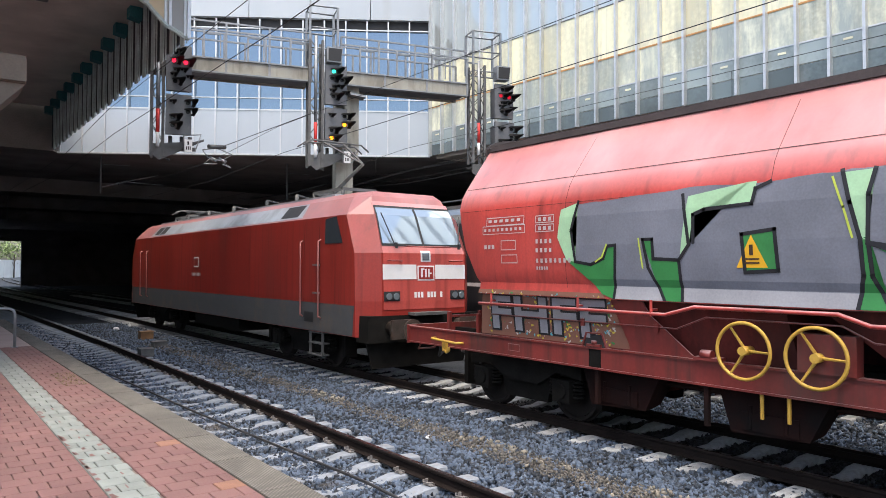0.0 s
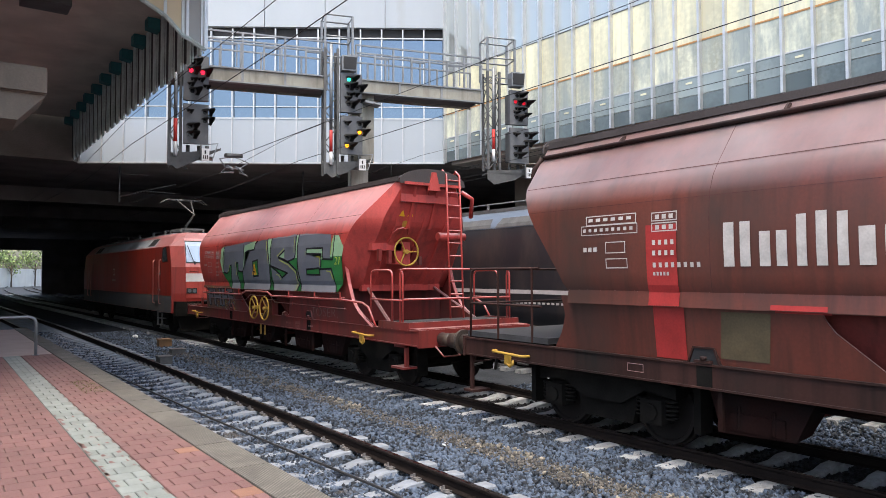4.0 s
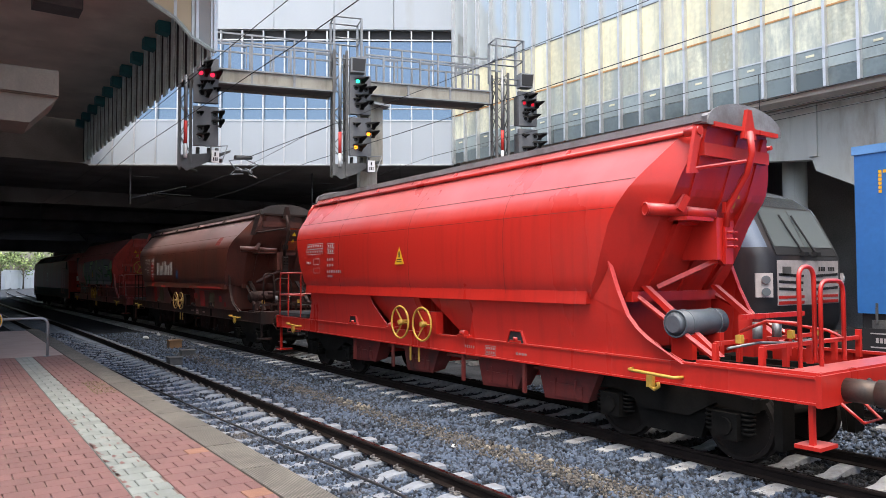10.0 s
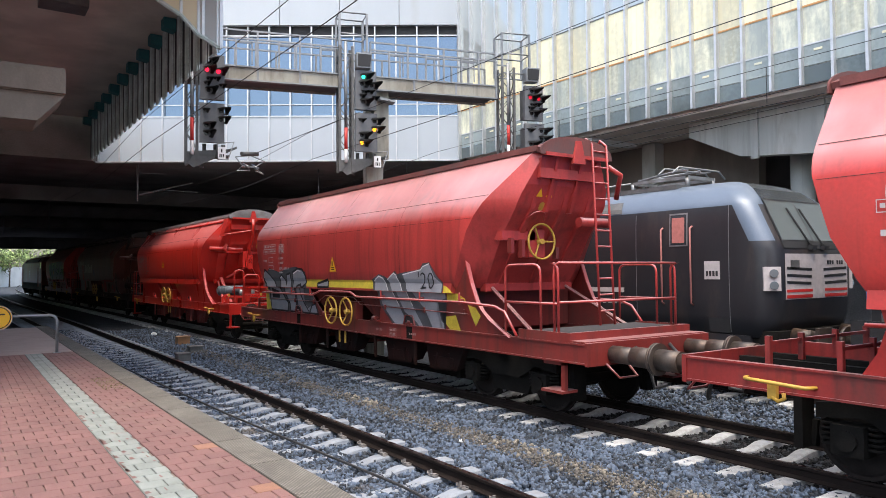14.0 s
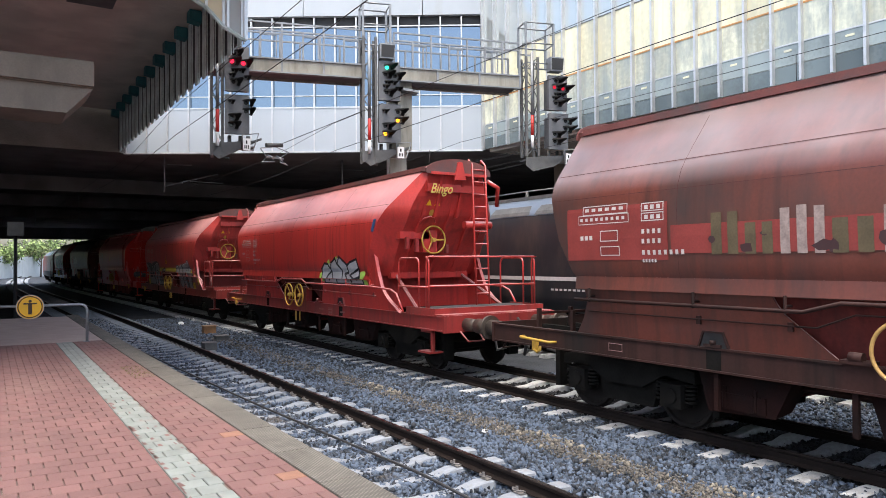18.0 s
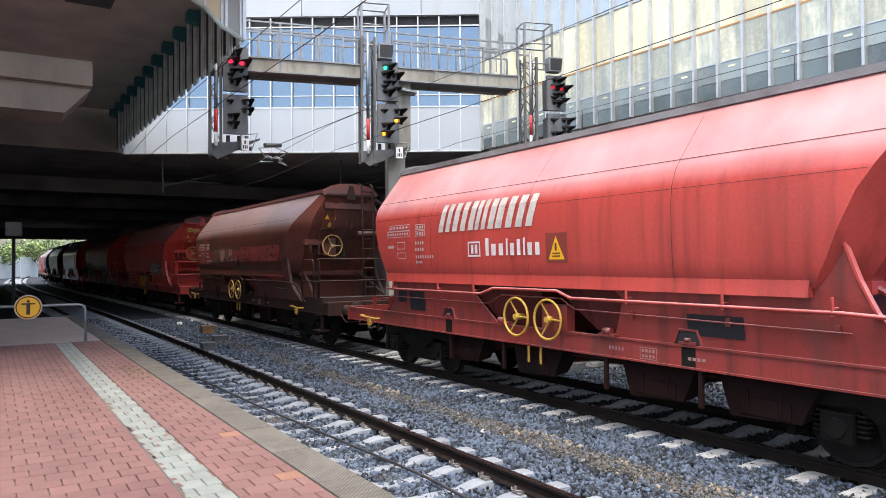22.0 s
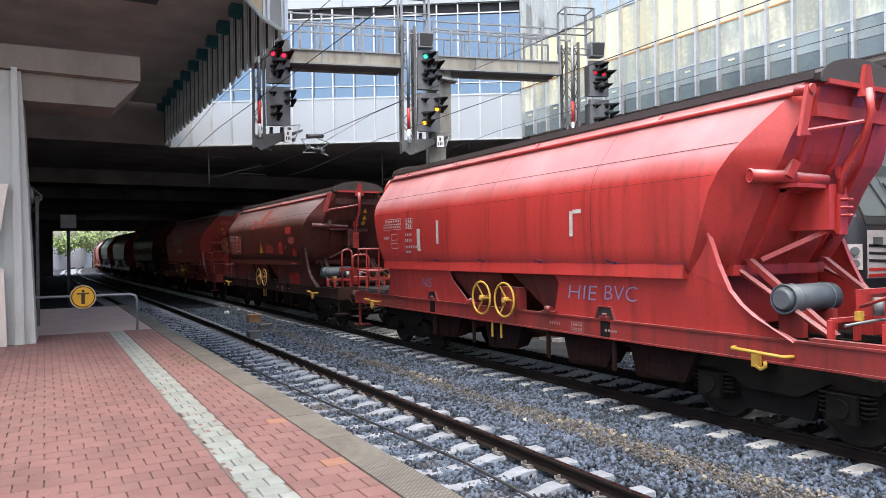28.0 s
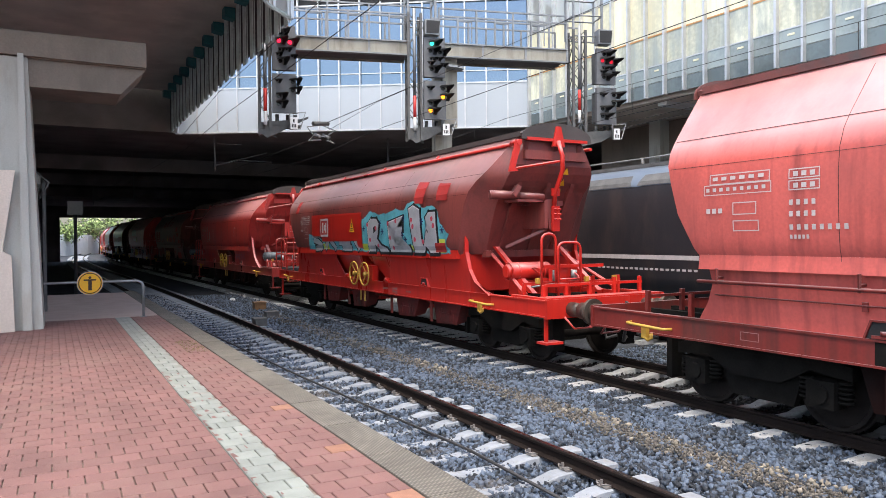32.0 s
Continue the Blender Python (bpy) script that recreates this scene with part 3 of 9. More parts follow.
def clip_mesh():
    """Spring clips on both sides of one rail, on a ribbed plate."""
    bm = B()
    box(bm, -0.13, 0.13, -0.07, 0.07, -0.006, 0.018)
    for s in (-1, 1):
        pipe(bm, [(s * 0.07, -0.07, 0.035), (s * 0.13, -0.07, 0.06), (s * 0.16, -0.03, 0.05), (s * 0.12, 0, 0.045), (s * 0.16, 0.03, 0.05),
                  (s * 0.13, 0.07, 0.06), (s * 0.07, 0.07, 0.035)], 0.009, 5)
        tube(bm, (s * 0.13, 0, 0.02), (s * 0.13, 0, 0.09), 0.017, 6)
    return mesh_of("rail_clip", bm, "clip")


def track(number, centre, y0, y1, mat, phase=0.0, clips_to=24):
    root = empty("track_%d" % number, kind="structure", category="railway track",
                 label="railway track with steel rails on concrete sleepers" if mat == "sleeper" else "railway track with dark rails on dirty concrete sleepers")
    for side in (-1, 1):
        ob = part("rail", rail_mesh(centre, side, -80, 190), "rail_rust", root)
        ob.data.materials.append(M["rail_top"])
    sl, cl = sleeper_mesh("sleeper", mat), clip_mesh()
    y = y0 + phase
    while y < y1:
        m = track_pose(centre, y)
        share("sleeper", sl, root, m @ pose(0, 0, -0.165, 0, 0, random.uniform(-0.6, 0.6)))
        if 2 < y < clips_to:
            for side in (-1, 1):
                share("rail_clip", cl, root, m @ pose(side * 0.7525, 0, -0.168))
        y += 0.6
    return root


track(1, TRACK1, -11.8, 150, "sleeper", 0.3)
track(2, TRACK2, -11.8, 110, "sleeper_dirty", 0.15, 0)
track(3, TRACK3, 0.2, 70, "sleeper_dirty", 0.3, 0)

# platform: concrete body, coping slabs, pavers
EDGE, PAVE_END, PLAT_END = 2.44, 17.0, 25.5
platform = empty("platform", kind="structure", category="platform", label="railway platform with red pavers and ribbed concrete coping")
bm = B()
box(bm, -9.0, EDGE - 0.06, -12, PLAT_END, -1.2, -0.085)
part("platform_body", bm, "concrete", platform)
bm = B()
box(bm, -9.0, EDGE - 0.36, PAVE_END + 0.02, PLAT_END, -0.085, -0.004)
part("asphalt_end", bm, material("grey_asphalt", (0.36, 0.285, 0.26), 0.9, var=0.15, scale=2, fine=90, bump=0.4), platform, "plain grey asphalt past the handrail")
bm = B()
box(bm, -9.0, EDGE - 0.36, -12, PAVE_END + 0.02, -0.085, -0.020)
part("paver_bed", bm, "joint", platform)


def coping_mesh():
    """A coping slab with bevelled edges and a narrow drip nose."""
    bm = B()
    prism(bm, [(-0.345, -0.085), (-0.345, -0.004), (-0.341, 0.0), (-0.012, 0.0), (0.0, -0.010), (0.0, -0.085)], "y", -0.496, 0.496)
    return mesh_of("coping_slab", bm, "coping")


me = coping_mesh()
for i in range(-10, 26):
    share("coping_slab", me, platform, pose(EDGE + random.uniform(-0.004, 0.004), i + 0.5, random.uniform(-0.003, 0.003)))


def paver(bm, x, y, lx, ly, z):
    g, h, c = 0.0045, 0.0022, 0.004
    a = [bm.verts.new(p) for p in ((x + g, y + h, z - 0.05), (x + lx - g, y + h, z - 0.05), (x + lx - g, y + ly - h, z - 0.05), (x + g, y + ly - h, z - 0.05))]
    b = [bm.verts.new((v.co.x, v.co.y, z - c)) for v in a]
    t = [bm.verts.new(p) for p in ((x + g + c, y + h + c, z), (x + lx - g - c, y + h + c, z), (x + lx - g - c, y + ly - h - c, z), (x + g + c, y + ly - h - c, z))]
    bm.faces.new(t)
    for i in range(4):
        j = (i + 1) % 4
        bm.faces.new((a[i], a[j], b[j], b[i]))
        bm.faces.new((b[i], b[j], t[j], t[i]))

# ---- decks, facades and far tunnel ----
FAC_A, FAC_B = Vector((4.96, 33.26)), Vector((17.9, 24.62))
RF_A, RF_B = Vector((17.85, 24.6)), Vector((18.75, -4.0))
DECK = 6.5


def along(a, b, s, z, out=0.0):
    d = (b - a).normalized()
    n = Vector((d.y, -d.x))
    p = a + d * s + n * out
    return Vector((p.x, p.y, z))


def wall_box(bm, a, b, s0, s1, z0, z1, o0, o1):
    """A box on the line a-b: from s0 to s1 along it, o0 to o1 in front of it."""
    v = [bm.verts.new(along(a, b, s, z, o)) for z in (z0, z1) for s, o in ((s0, o0), (s1, o0), (s1, o1), (s0, o1))]
    for f in ((3, 2, 1, 0), (4, 5, 6, 7), (0, 1, 5, 4), (1, 2, 6, 5), (2, 3, 7, 6), (3, 0, 4, 7)):
        bm.faces.new([v[i] for i in f])


# left deck over the platform
bm = B()
box(bm, -14, 4.72, 10.5, 33.2, 8.3, 8.7)
tagged(part("ceiling", bm, "concrete"), kind="structure", category="ceiling", label="dark grey concrete ceiling over the platform")
# far deck over the tunnel, cut along the facade line
bm = B()
prism(bm, [(-14, 33.4), (4.96, 33.45), (17.95, 24.75), (42, 24.75), (42, 107), (-14, 107)], "z", DECK, DECK + 0.5)
tagged(part("ceiling_tunnel", bm, "concrete_dark"), kind="structure", category="ceiling", label="sooty concrete underside of the station deck")
bm = B()
box(bm, -14, -13.4, 30, 107, -1, 9)
tagged(part("wall_west", bm, "concrete_dark"), kind="structure", category="wall", label="dark concrete side wall of the underpass")
bm = B()
box(bm, 41.4, 42, -30, 107, -1, 7)
tagged(part("wall_east", bm, "concrete_dark"), kind="structure", category="wall", label="dark concrete side wall of the underpass")
# added out of view to keep the western horizon off the wagon sides
bm = B()
box(bm, -14.4, -14, -24, 29.98, -1, 3.0)
tagged(part("wall_platform", bm, "concrete_light"), kind="structure", category="wall", label="unseen low pale wall west of the platform, added to block horizon light")
# added out of view: cuts low sky light, bounces some onto wagon ends
bm = B()
box(bm, -14, 42, -24.6, -24, -1.2, 6)
tagged(part("wall_south", bm, "concrete_light"), kind="structure", category="wall", label="unseen pale wall across the tracks, added to block and bounce light")
# portal beam and side walls at the tunnel's end
bm = B()
box(bm, -14, 42, 106, 106.6, 4.98, 6.6)
tagged(part("portal_beam", bm, "concrete_dark"), kind="structure", category="beam", label="dark concrete beam over the tunnel mouth")
bm = B()
box(bm, -14, 0.94, 106, 106.6, -1, 4.98)
tagged(part("portal_wall", bm, "concrete_dark"), kind="structure", category="wall", label="dark wall beside the tunnel mouth")
# added behind the train, unseen, to narrow the light from the mouth
bm = B()
box(bm, 11.6, 42, 106, 106.6, -1, 4.98)
tagged(part("portal_wall_east", bm, "concrete_dark"), kind="structure", category="wall", label="dark wall beside the tunnel mouth")

# louvred fascia under the deck's edge
fascia = empty("louvred_fascia", kind="structure", category="fascia", label="ribbed grey metal fascia along the deck edge")
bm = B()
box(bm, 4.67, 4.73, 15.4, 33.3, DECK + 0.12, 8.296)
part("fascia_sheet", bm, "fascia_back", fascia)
bm = B()
prism(bm, [(0.01, -0.13), (-0.01, -0.13), (-0.03, -0.11), (-0.03, 0.11), (0.01, 0.13)], "z", -0.98, 0.93)
box(bm, -0.012, 0.01, -0.30, -0.26, -0.98, 0.93)
me = mesh_of("rib", bm, "fascia", 0.008)
bmb = B()
prism(bmb, [(-0.24, -0.04), (0.06, -0.10), (0.06, 0.22), (-0.24, 0.22)], "y", -0.17, 0.17)
for o in (-0.09, 0.09):
    tube(bmb, (-0.25, o, 0.08), (-0.22, o, 0.08), 0.03, 8)
mb = mesh_of("bracket", bmb, "teal", 0.02)
y, k = 15.57, 0
while y < 33.1:
    share("rib", me, fascia, pose(4.66, y, 7.43))
    if k % 2 == 0:
        share("bracket", mb, fascia, pose(4.58, y + 0.38, 8.05))
    y += 0.775
    k += 1

# skewed far facade: white spandrels, blue windows, black strip, white parapet
facade = empty("facade_north", kind="structure", category="facade", label="white panelled facade with a band of blue-grey windows")
LEN = (FAC_B - FAC_A).length
MODULE = LEN / 17
bm = B()
wall_box(bm, FAC_A, FAC_B, -0.2, LEN, DECK, 15.2, -0.40, -0.25)
part("backing", bm, "concrete_dark", facade)
for i in range(17):
    s0, s1 = i * MODULE, (i + 1) * MODULE
    bm = B()
    wall_box(bm, FAC_A, FAC_B, s0 + 0.012, s1 - 0.012, DECK, 8.36, -0.25, -0.02)
    part("spandrel_panel", bm, "white_panel", facade)
    bm = B()
    wall_box(bm, FAC_A, FAC_B, s0 + 0.02, s1 - 0.02, 8.42, 11.92, -0.20, -0.15)
    part("window_pane", bm, "win_blue", facade)
    bm = B()
    wall_box(bm, FAC_A, FAC_B, s0 - 0.028, s0 + 0.028, DECK - 0.03, 12.3, -0.16, 0.03)
    part("mullion", bm, "alu", facade)
for z0, z1, o in ((8.36, 8.42, 0.0), (8.9, 8.94, -0.1), (11.90, 11.95, -0.05)):
    bm = B()
    wall_box(bm, FAC_A, FAC_B, 0, LEN, z0, z1, -0.22, o)
    part("transom", bm, "alu", facade)
bm = B()
wall_box(bm, FAC_A, FAC_B, -0.2, LEN, 11.95, 12.36, -0.25, -0.17)
part("dark_strip", bm, "black", facade)
for i in range(6):
    bm = B()
    wall_box(bm, FAC_A, FAC_B, i * LEN / 6 + 0.015, (i + 1) * LEN / 6 - 0.015, 12.36, 15.2, -0.25, 0.05)
    part("parapet_panel", bm, "white_panel", facade)
bm = B()
wall_box(bm, FAC_A, FAC_B, -0.1, LEN, DECK - 0.07, DECK - 0.004, -0.25, 0.02)
part("drip_edge", bm, "alu", facade)

# long glazed facade beside the tracks
rf = empty("facade_east", kind="structure", category="facade", label="tall glazed facade with slim pale mullions, reflections and lit rooms put into its pane colours")
RLEN = (RF_B - RF_A).length
RM = 0.82
n = int(RLEN / RM)
bm = B()
wall_box(bm, RF_A, RF_B, 0, RLEN, DECK, 15.2, -1.2, -1.0)
part("room_wall", bm, "concrete_light", rf)
# stacked pane colours imitate the bands of reflection, darker at the foot
for i in range(n):
    s0 = i * RM
    bm = B()
    wall_box(bm, RF_A, RF_B, s0 + 0.03, s0 + RM - 0.03, 6.98, 7.52, -0.14, -0.10)
    part("spandrel_glass", bm, "win_spandrel", rf)
    bm = B()
    wall_box(bm, RF_A, RF_B, s0 + 0.03, s0 + RM - 0.03, DECK, 6.96, -0.14, -0.10)
    part("foot_glass", bm, "win_foot", rf)
    # a cream plate on every other pane imitates a lamp's glint
    if i % 2 == 0:
        bm = B()
        wall_box(bm, RF_A, RF_B, s0 + 0.3, s0 + 0.52, 7.34, 7.40, -0.098, -0.085)
        part("lamp_glint", bm, "win_gold", rf, "small pale plate on the glass, imitating a lamp glint")
    bm = B()
    wall_box(bm, RF_A, RF_B, s0 + 0.03, s0 + RM - 0.03, 7.56, 8.55, -0.14, -0.10)
    part("lower_pane", bm, "win_warm", rf)
    bm = B()
    wall_box(bm, RF_A, RF_B, s0 + 0.03, s0 + RM - 0.03, 8.60, 10.30, -0.14, -0.10)
    part("upper_pane", bm, "win_gold", rf)
    bm = B()
    wall_box(bm, RF_A, RF_B, s0 + 0.03, s0 + RM - 0.03, 10.33, 15.2, -0.14, -0.10)
    part("top_pane", bm, "win_sky", rf)
    bm = B()
    wall_box(bm, RF_A, RF_B, s0 - 0.035, s0 + 0.035, DECK - 0.02, 15.2, -0.14, 0.05)
    part("mullion", bm, "alu", rf)
for z0, z1 in ((7.52, 7.56), (8.55, 8.60), (10.30, 10.33)):
    bm = B()
    wall_box(bm, RF_A, RF_B, 0, RLEN, z0, z1, -0.14, -0.085)
    part("transom", bm, "orange" if 8 < z0 < 9 else "galv_dark" if z0 > 10 else "alu", rf)
# soffit and what stands under the long facade
bm = B()
prism(bm, [(18.16, 24.5), (19.06, -6), (42, -6), (42, 24.5)], "z", DECK - 0.12, DECK + 0.3)
tagged(part("soffit_east", bm, "concrete"), kind="structure", category="soffit", label="brown-grey concrete soffit under the glazed building")

# wall between the two deck levels, under-deck beams
bm = B()
box(bm, -14, 4.78, 33.3, 33.6, DECK, 8.7)
tagged(part("downstand_wall", bm, "concrete_dark"), kind="structure", category="wall", label="dark concrete downstand between the deck levels")
for y in (44, 56, 70):
    bm = B()
    box(bm, -13, 41, y, y + 0.8, 5.7, DECK - 0.004)
    tagged(part("deck_beam", bm, "concrete_dark"), kind="structure", category="beam", label="sooty concrete cross beam under the deck")
# glazed corner panels over the fascia's near end
corner = empty("corner_glazing", kind="structure", category="glazing", label="cream and blue panels at the deck's corner, the cream reflection put into their colour")
edge = [(3.10, 15.60, 7.74), (3.40, 15.30, 7.38), (3.77, 14.93, 7.02), (4.05, 14.65, 6.58), (4.12, 14.58, 6.52), (4.35, 14.35, 6.30), (4.40, 14.30, 6.29)]
for (xa, ya, za), (xb, yb, zb), m in zip(edge, edge[1:], ("win_cream", "win_cream", "win_cream", "alu", "win_pane", "alu")):
    bm = B()
    front = [bm.verts.new(p) for p in ((xa, ya, za), (xb, yb, zb), (xb, yb, 8.29), (xa, ya, 8.29))]
    back = [bm.verts.new(v.co + Vector((0.04, 0.04, 0))) for v in front]
    bm.faces.new(front)
    bm.faces.new(back[::-1])
    for i in range(4):
        bm.faces.new((front[i], back[i], back[(i + 1) % 4], front[(i + 1) % 4]))
    bmesh.ops.recalc_face_normals(bm, faces=bm.faces[:])
    part("corner_pane", bm, m, corner)
    bm = B()
    obox(bm, (xb, yb, (zb + 8.24) / 2), (0.07, 0.04, 8.24 - zb + 0.1), (0, 0, -math.pi / 4))
    part("corner_mullion", bm, "alu", corner)
    bm = B()
    tube(bm, (xa, ya, za - 0.04), (xb, yb, zb - 0.04), 0.05, 6)
    part("corner_sill", bm, "fascia", corner)

# pillar with cantilever head on the platform
pillar = empty("concrete_pillar", kind="structure", category="pillar", label="pale streaked concrete pillar carrying a cantilever beam")
bm = B()
for lo, hi, z0, z1 in (((-3.2, -0.16), (-3.0, -0.36), 0.0, 5.2),):
    v = [bm.verts.new(p) for p in ((lo[0], 15.5, z0), (lo[1], 15.5, z0), (lo[1] + 0.02, 16.6, z0), (lo[0], 16.6, z0),
                                   (hi[0], 15.5, z1), (hi[1], 15.5, z1), (hi[1] + 0.02, 16.6, z1), (hi[0], 16.6, z1))]
    for f in ((3, 2, 1, 0), (4, 5, 6, 7), (0, 1, 5, 4), (1, 2, 6, 5), (2, 3, 7, 6), (3, 0, 4, 7)):
        bm.faces.new([v[i] for i in f])
part("shaft", bm, "concrete_light", pillar, bevel=0.03)
bm = B()
prism(bm, [(-0.5, 0.0), (-0.34, 0.0), (-0.42, 5.2), (-0.52, 5.2)], "y", 15.40, 15.5)
part("shaft_rib", bm, "concrete_light", pillar)
bm = B()
prism(bm, [(-9, 0.0), (-0.62, 0.0), (-0.66, 1.42), (-0.80, 1.5), (-0.58, 3.0), (-9, 3.0)], "y", 15.30, 15.398)
part("shaft_panel", bm, "concrete", pillar)
bm = B()
prism(bm, [(-9, 5.15), (1.72, 5.15), (1.72, 5.68), (-9, 5.53)], "y", 15.5, 16.9)
prism(bm, [(-9, 4.62), (1.25, 4.62), (1.72, 5.15), (-9, 5.15)], "y", 15.56, 16.9)
part("cantilever_head", bm, "concrete_brown", pillar, bevel=0.02)
bm = B()
box(bm, -9, 1.72, 15.42, 15.5, 5.17, 5.60)
part("head_fascia", bm, "concrete_brown", pillar, bevel=0.02)
bm = B()
box(bm, -3.0, -1.0, 15.7, 16.7, 5.6, 8.3)
part("post", bm, "concrete_brown", pillar)

# structure under the glazed building: concrete girder, column, back wall
bm = B()
prism(bm, [(14.2, 5.9), (12.4, 5.05), (10.0, 4.82), (9.9, 4.50), (8.6, 3.85), (4.5, 2.2), (4.5, 6.36), (14.2, 6.36)], "x", 19.5, 19.9)
tagged(part("stair_girder", bm, "concrete_light"), kind="structure", category="girder", label="pale concrete stair girder under the glazed building")
for y in (11.9, 9.95, 8.2):
    bm = B()
    box(bm, 19.42, 19.5, y - 0.12, y + 0.12, 4.9 if y > 9 else 4.0, 6.36)
    tagged(part("girder_rib", bm, "concrete_light"), kind="structure", category="rib", label="pale concrete rib on the stair girder")
bm = B()
tube(bm, (20.8, 11.2, -0.9), (20.8, 11.2, 6.36), 0.34, 24)
tagged(part("round_column", bm, "concrete_light"), kind="structure", category="column", label="round pale concrete column")
bm = B()
box(bm, 21.8, 22.2, 13.2, 24.5, -0.9, 6.36)
tagged(part("wall_back", bm, "concrete_brown"), kind="structure", category="wall", label="grey concrete wall behind the far tracks")
bm = B()
box(bm, 26, 26.4, -30, 24.5, -0.9, 6.36)
tagged(part("wall_back_far", bm, "concrete_dark"), kind="structure", category="wall", label="dark concrete wall deep under the building")
for y in (17.0, 20.5):
    bm = B()
    box(bm, 21.3, 21.8, y, y + 0.6, -0.9, 6.36)
    tagged(part("wall_pier", bm, "concrete_light"), kind="structure", category="pier", label="pale concrete pier at the back wall")
bm = B()
box(bm, 18.6, 21.0, 17.6, 18.0, DECK - 0.25, DECK - 0.124)
tagged(part("soffit_lamp", bm, "white"), kind="structure", category="lamp housing", label="flat white lamp housing under the soffit")

# beyond the tunnel: noise barrier, greenery
bm = B()
n = 60
for i in range(n):
    y = 108 + i * 3.0
    x = -6 + lateral(y) * 1.0 + 0.0022 * (y - 100) ** 2
    y2 = y + 2.9
    x2 = -6 + lateral(y2) + 0.0022 * (y2 - 100) ** 2
    v = [bm.verts.new(p) for p in ((x, y, -0.9), (x2, y2, -0.9), (x2, y2, 3.3), (x, y, 3.3), (x + 0.15, y, -0.9), (x2 + 0.15, y2, -0.9), (x2 + 0.15, y2, 3.3), (x + 0.15, y, 3.3))]
    for f in ((0, 1, 2, 3), (7, 6, 5, 4), (3, 2, 6, 7), (0, 3, 7, 4), (1, 5, 6, 2)):
        bm.faces.new([v[i] for i in f])
tagged(part("noise_barrier", bm, "barrier"), kind="structure", category="noise barrier", label="pale slatted noise barrier along the curved tracks")


def tree(x, y, h, seed):
    """Tapered trunk with limbs and a crown of many small leaf clumps."""
    rng = random.Random(seed)
    root = empty("tree", pose(x, y, -0.9), label="leafy green tree behind the noise barrier", category="tree", group="trees past the tunnel")
    bm = B()
    tube(bm, (0, 0, 0), (0.1, 0, h * 0.55), 0.16, 8, 0.09)
    ends = []
    for i in range(9):
        a = rng.uniform(0, 6.28)
        z0 = h * rng.uniform(0.25, 0.55)
        e = Vector((math.cos(a) * h * rng.uniform(0.15, 0.32), math.sin(a) * h * rng.uniform(0.15, 0.32), z0 + h * rng.uniform(0.15, 0.4)))
        tube(bm, (0.05, 0, z0), e, 0.06, 6, 0.02)
        ends.append(e)
    part("trunk", bm, "bark", root)
    bm = B()
    for e in ends:
        for _ in range(70):
            c = e + Vector((rng.gauss(0, h * 0.09), rng.gauss(0, h * 0.09), rng.gauss(0, h * 0.08)))
            a, b = Vector((rng.gauss(0, 1), rng.gauss(0, 1), rng.gauss(0, 1))).normalized(), Vector((rng.gauss(0, 1), rng.gauss(0, 1), rng.gauss(0, 1))).normalized()
            s = rng.uniform(0.15, 0.32)
            bm.faces.new([bm.verts.new(c + a * s), bm.verts.new(c + b * s), bm.verts.new(c - a * s), bm.verts.new(c - b * s)])
    part("crown", bm, "leaf", root)
    return root


for i, (x, y, h) in enumerate(((-7, 112, 6), (-8, 120, 7), (-5, 130, 6.5), (-8, 128, 8), (-1, 146, 7), (-4, 140, 8), (4, 158, 7), (0, 156, 8), (9, 170, 8), (6, 168, 9), (-10, 116, 8), (14, 182, 9), (11, 186, 10), (20, 196, 10))):
    tree(x, y, h, i)

# ---- signal gantry over the tracks ----
GX, GY = 5.9, 19.14
GM = pose(GX, GY, 0, 0, 0, -16.6)


def lattice(bm, x0, x1, y0, y1, z0, z1, r=0.03, step=0.5):
    for x in (x0, x1):
        for y in (y0, y1):
            box(bm, x - r, x + r, y - r, y + r, z0, z1)
    n = max(1, int((z1 - z0) / step))
    for i in range(n):
        a, b = z0 + (z1 - z0) * i / n, z0 + (z1 - z0) * (i + 1) / n
        if i % 2:
            a, b = b, a
        for y in (y0, y1):
            tube(bm, (x0, y, a), (x1, y, b), r * 0.5, 4)
        for x in (x0, x1):
            tube(bm, (x, y0, a), (x, y1, b), r * 0.5, 4)


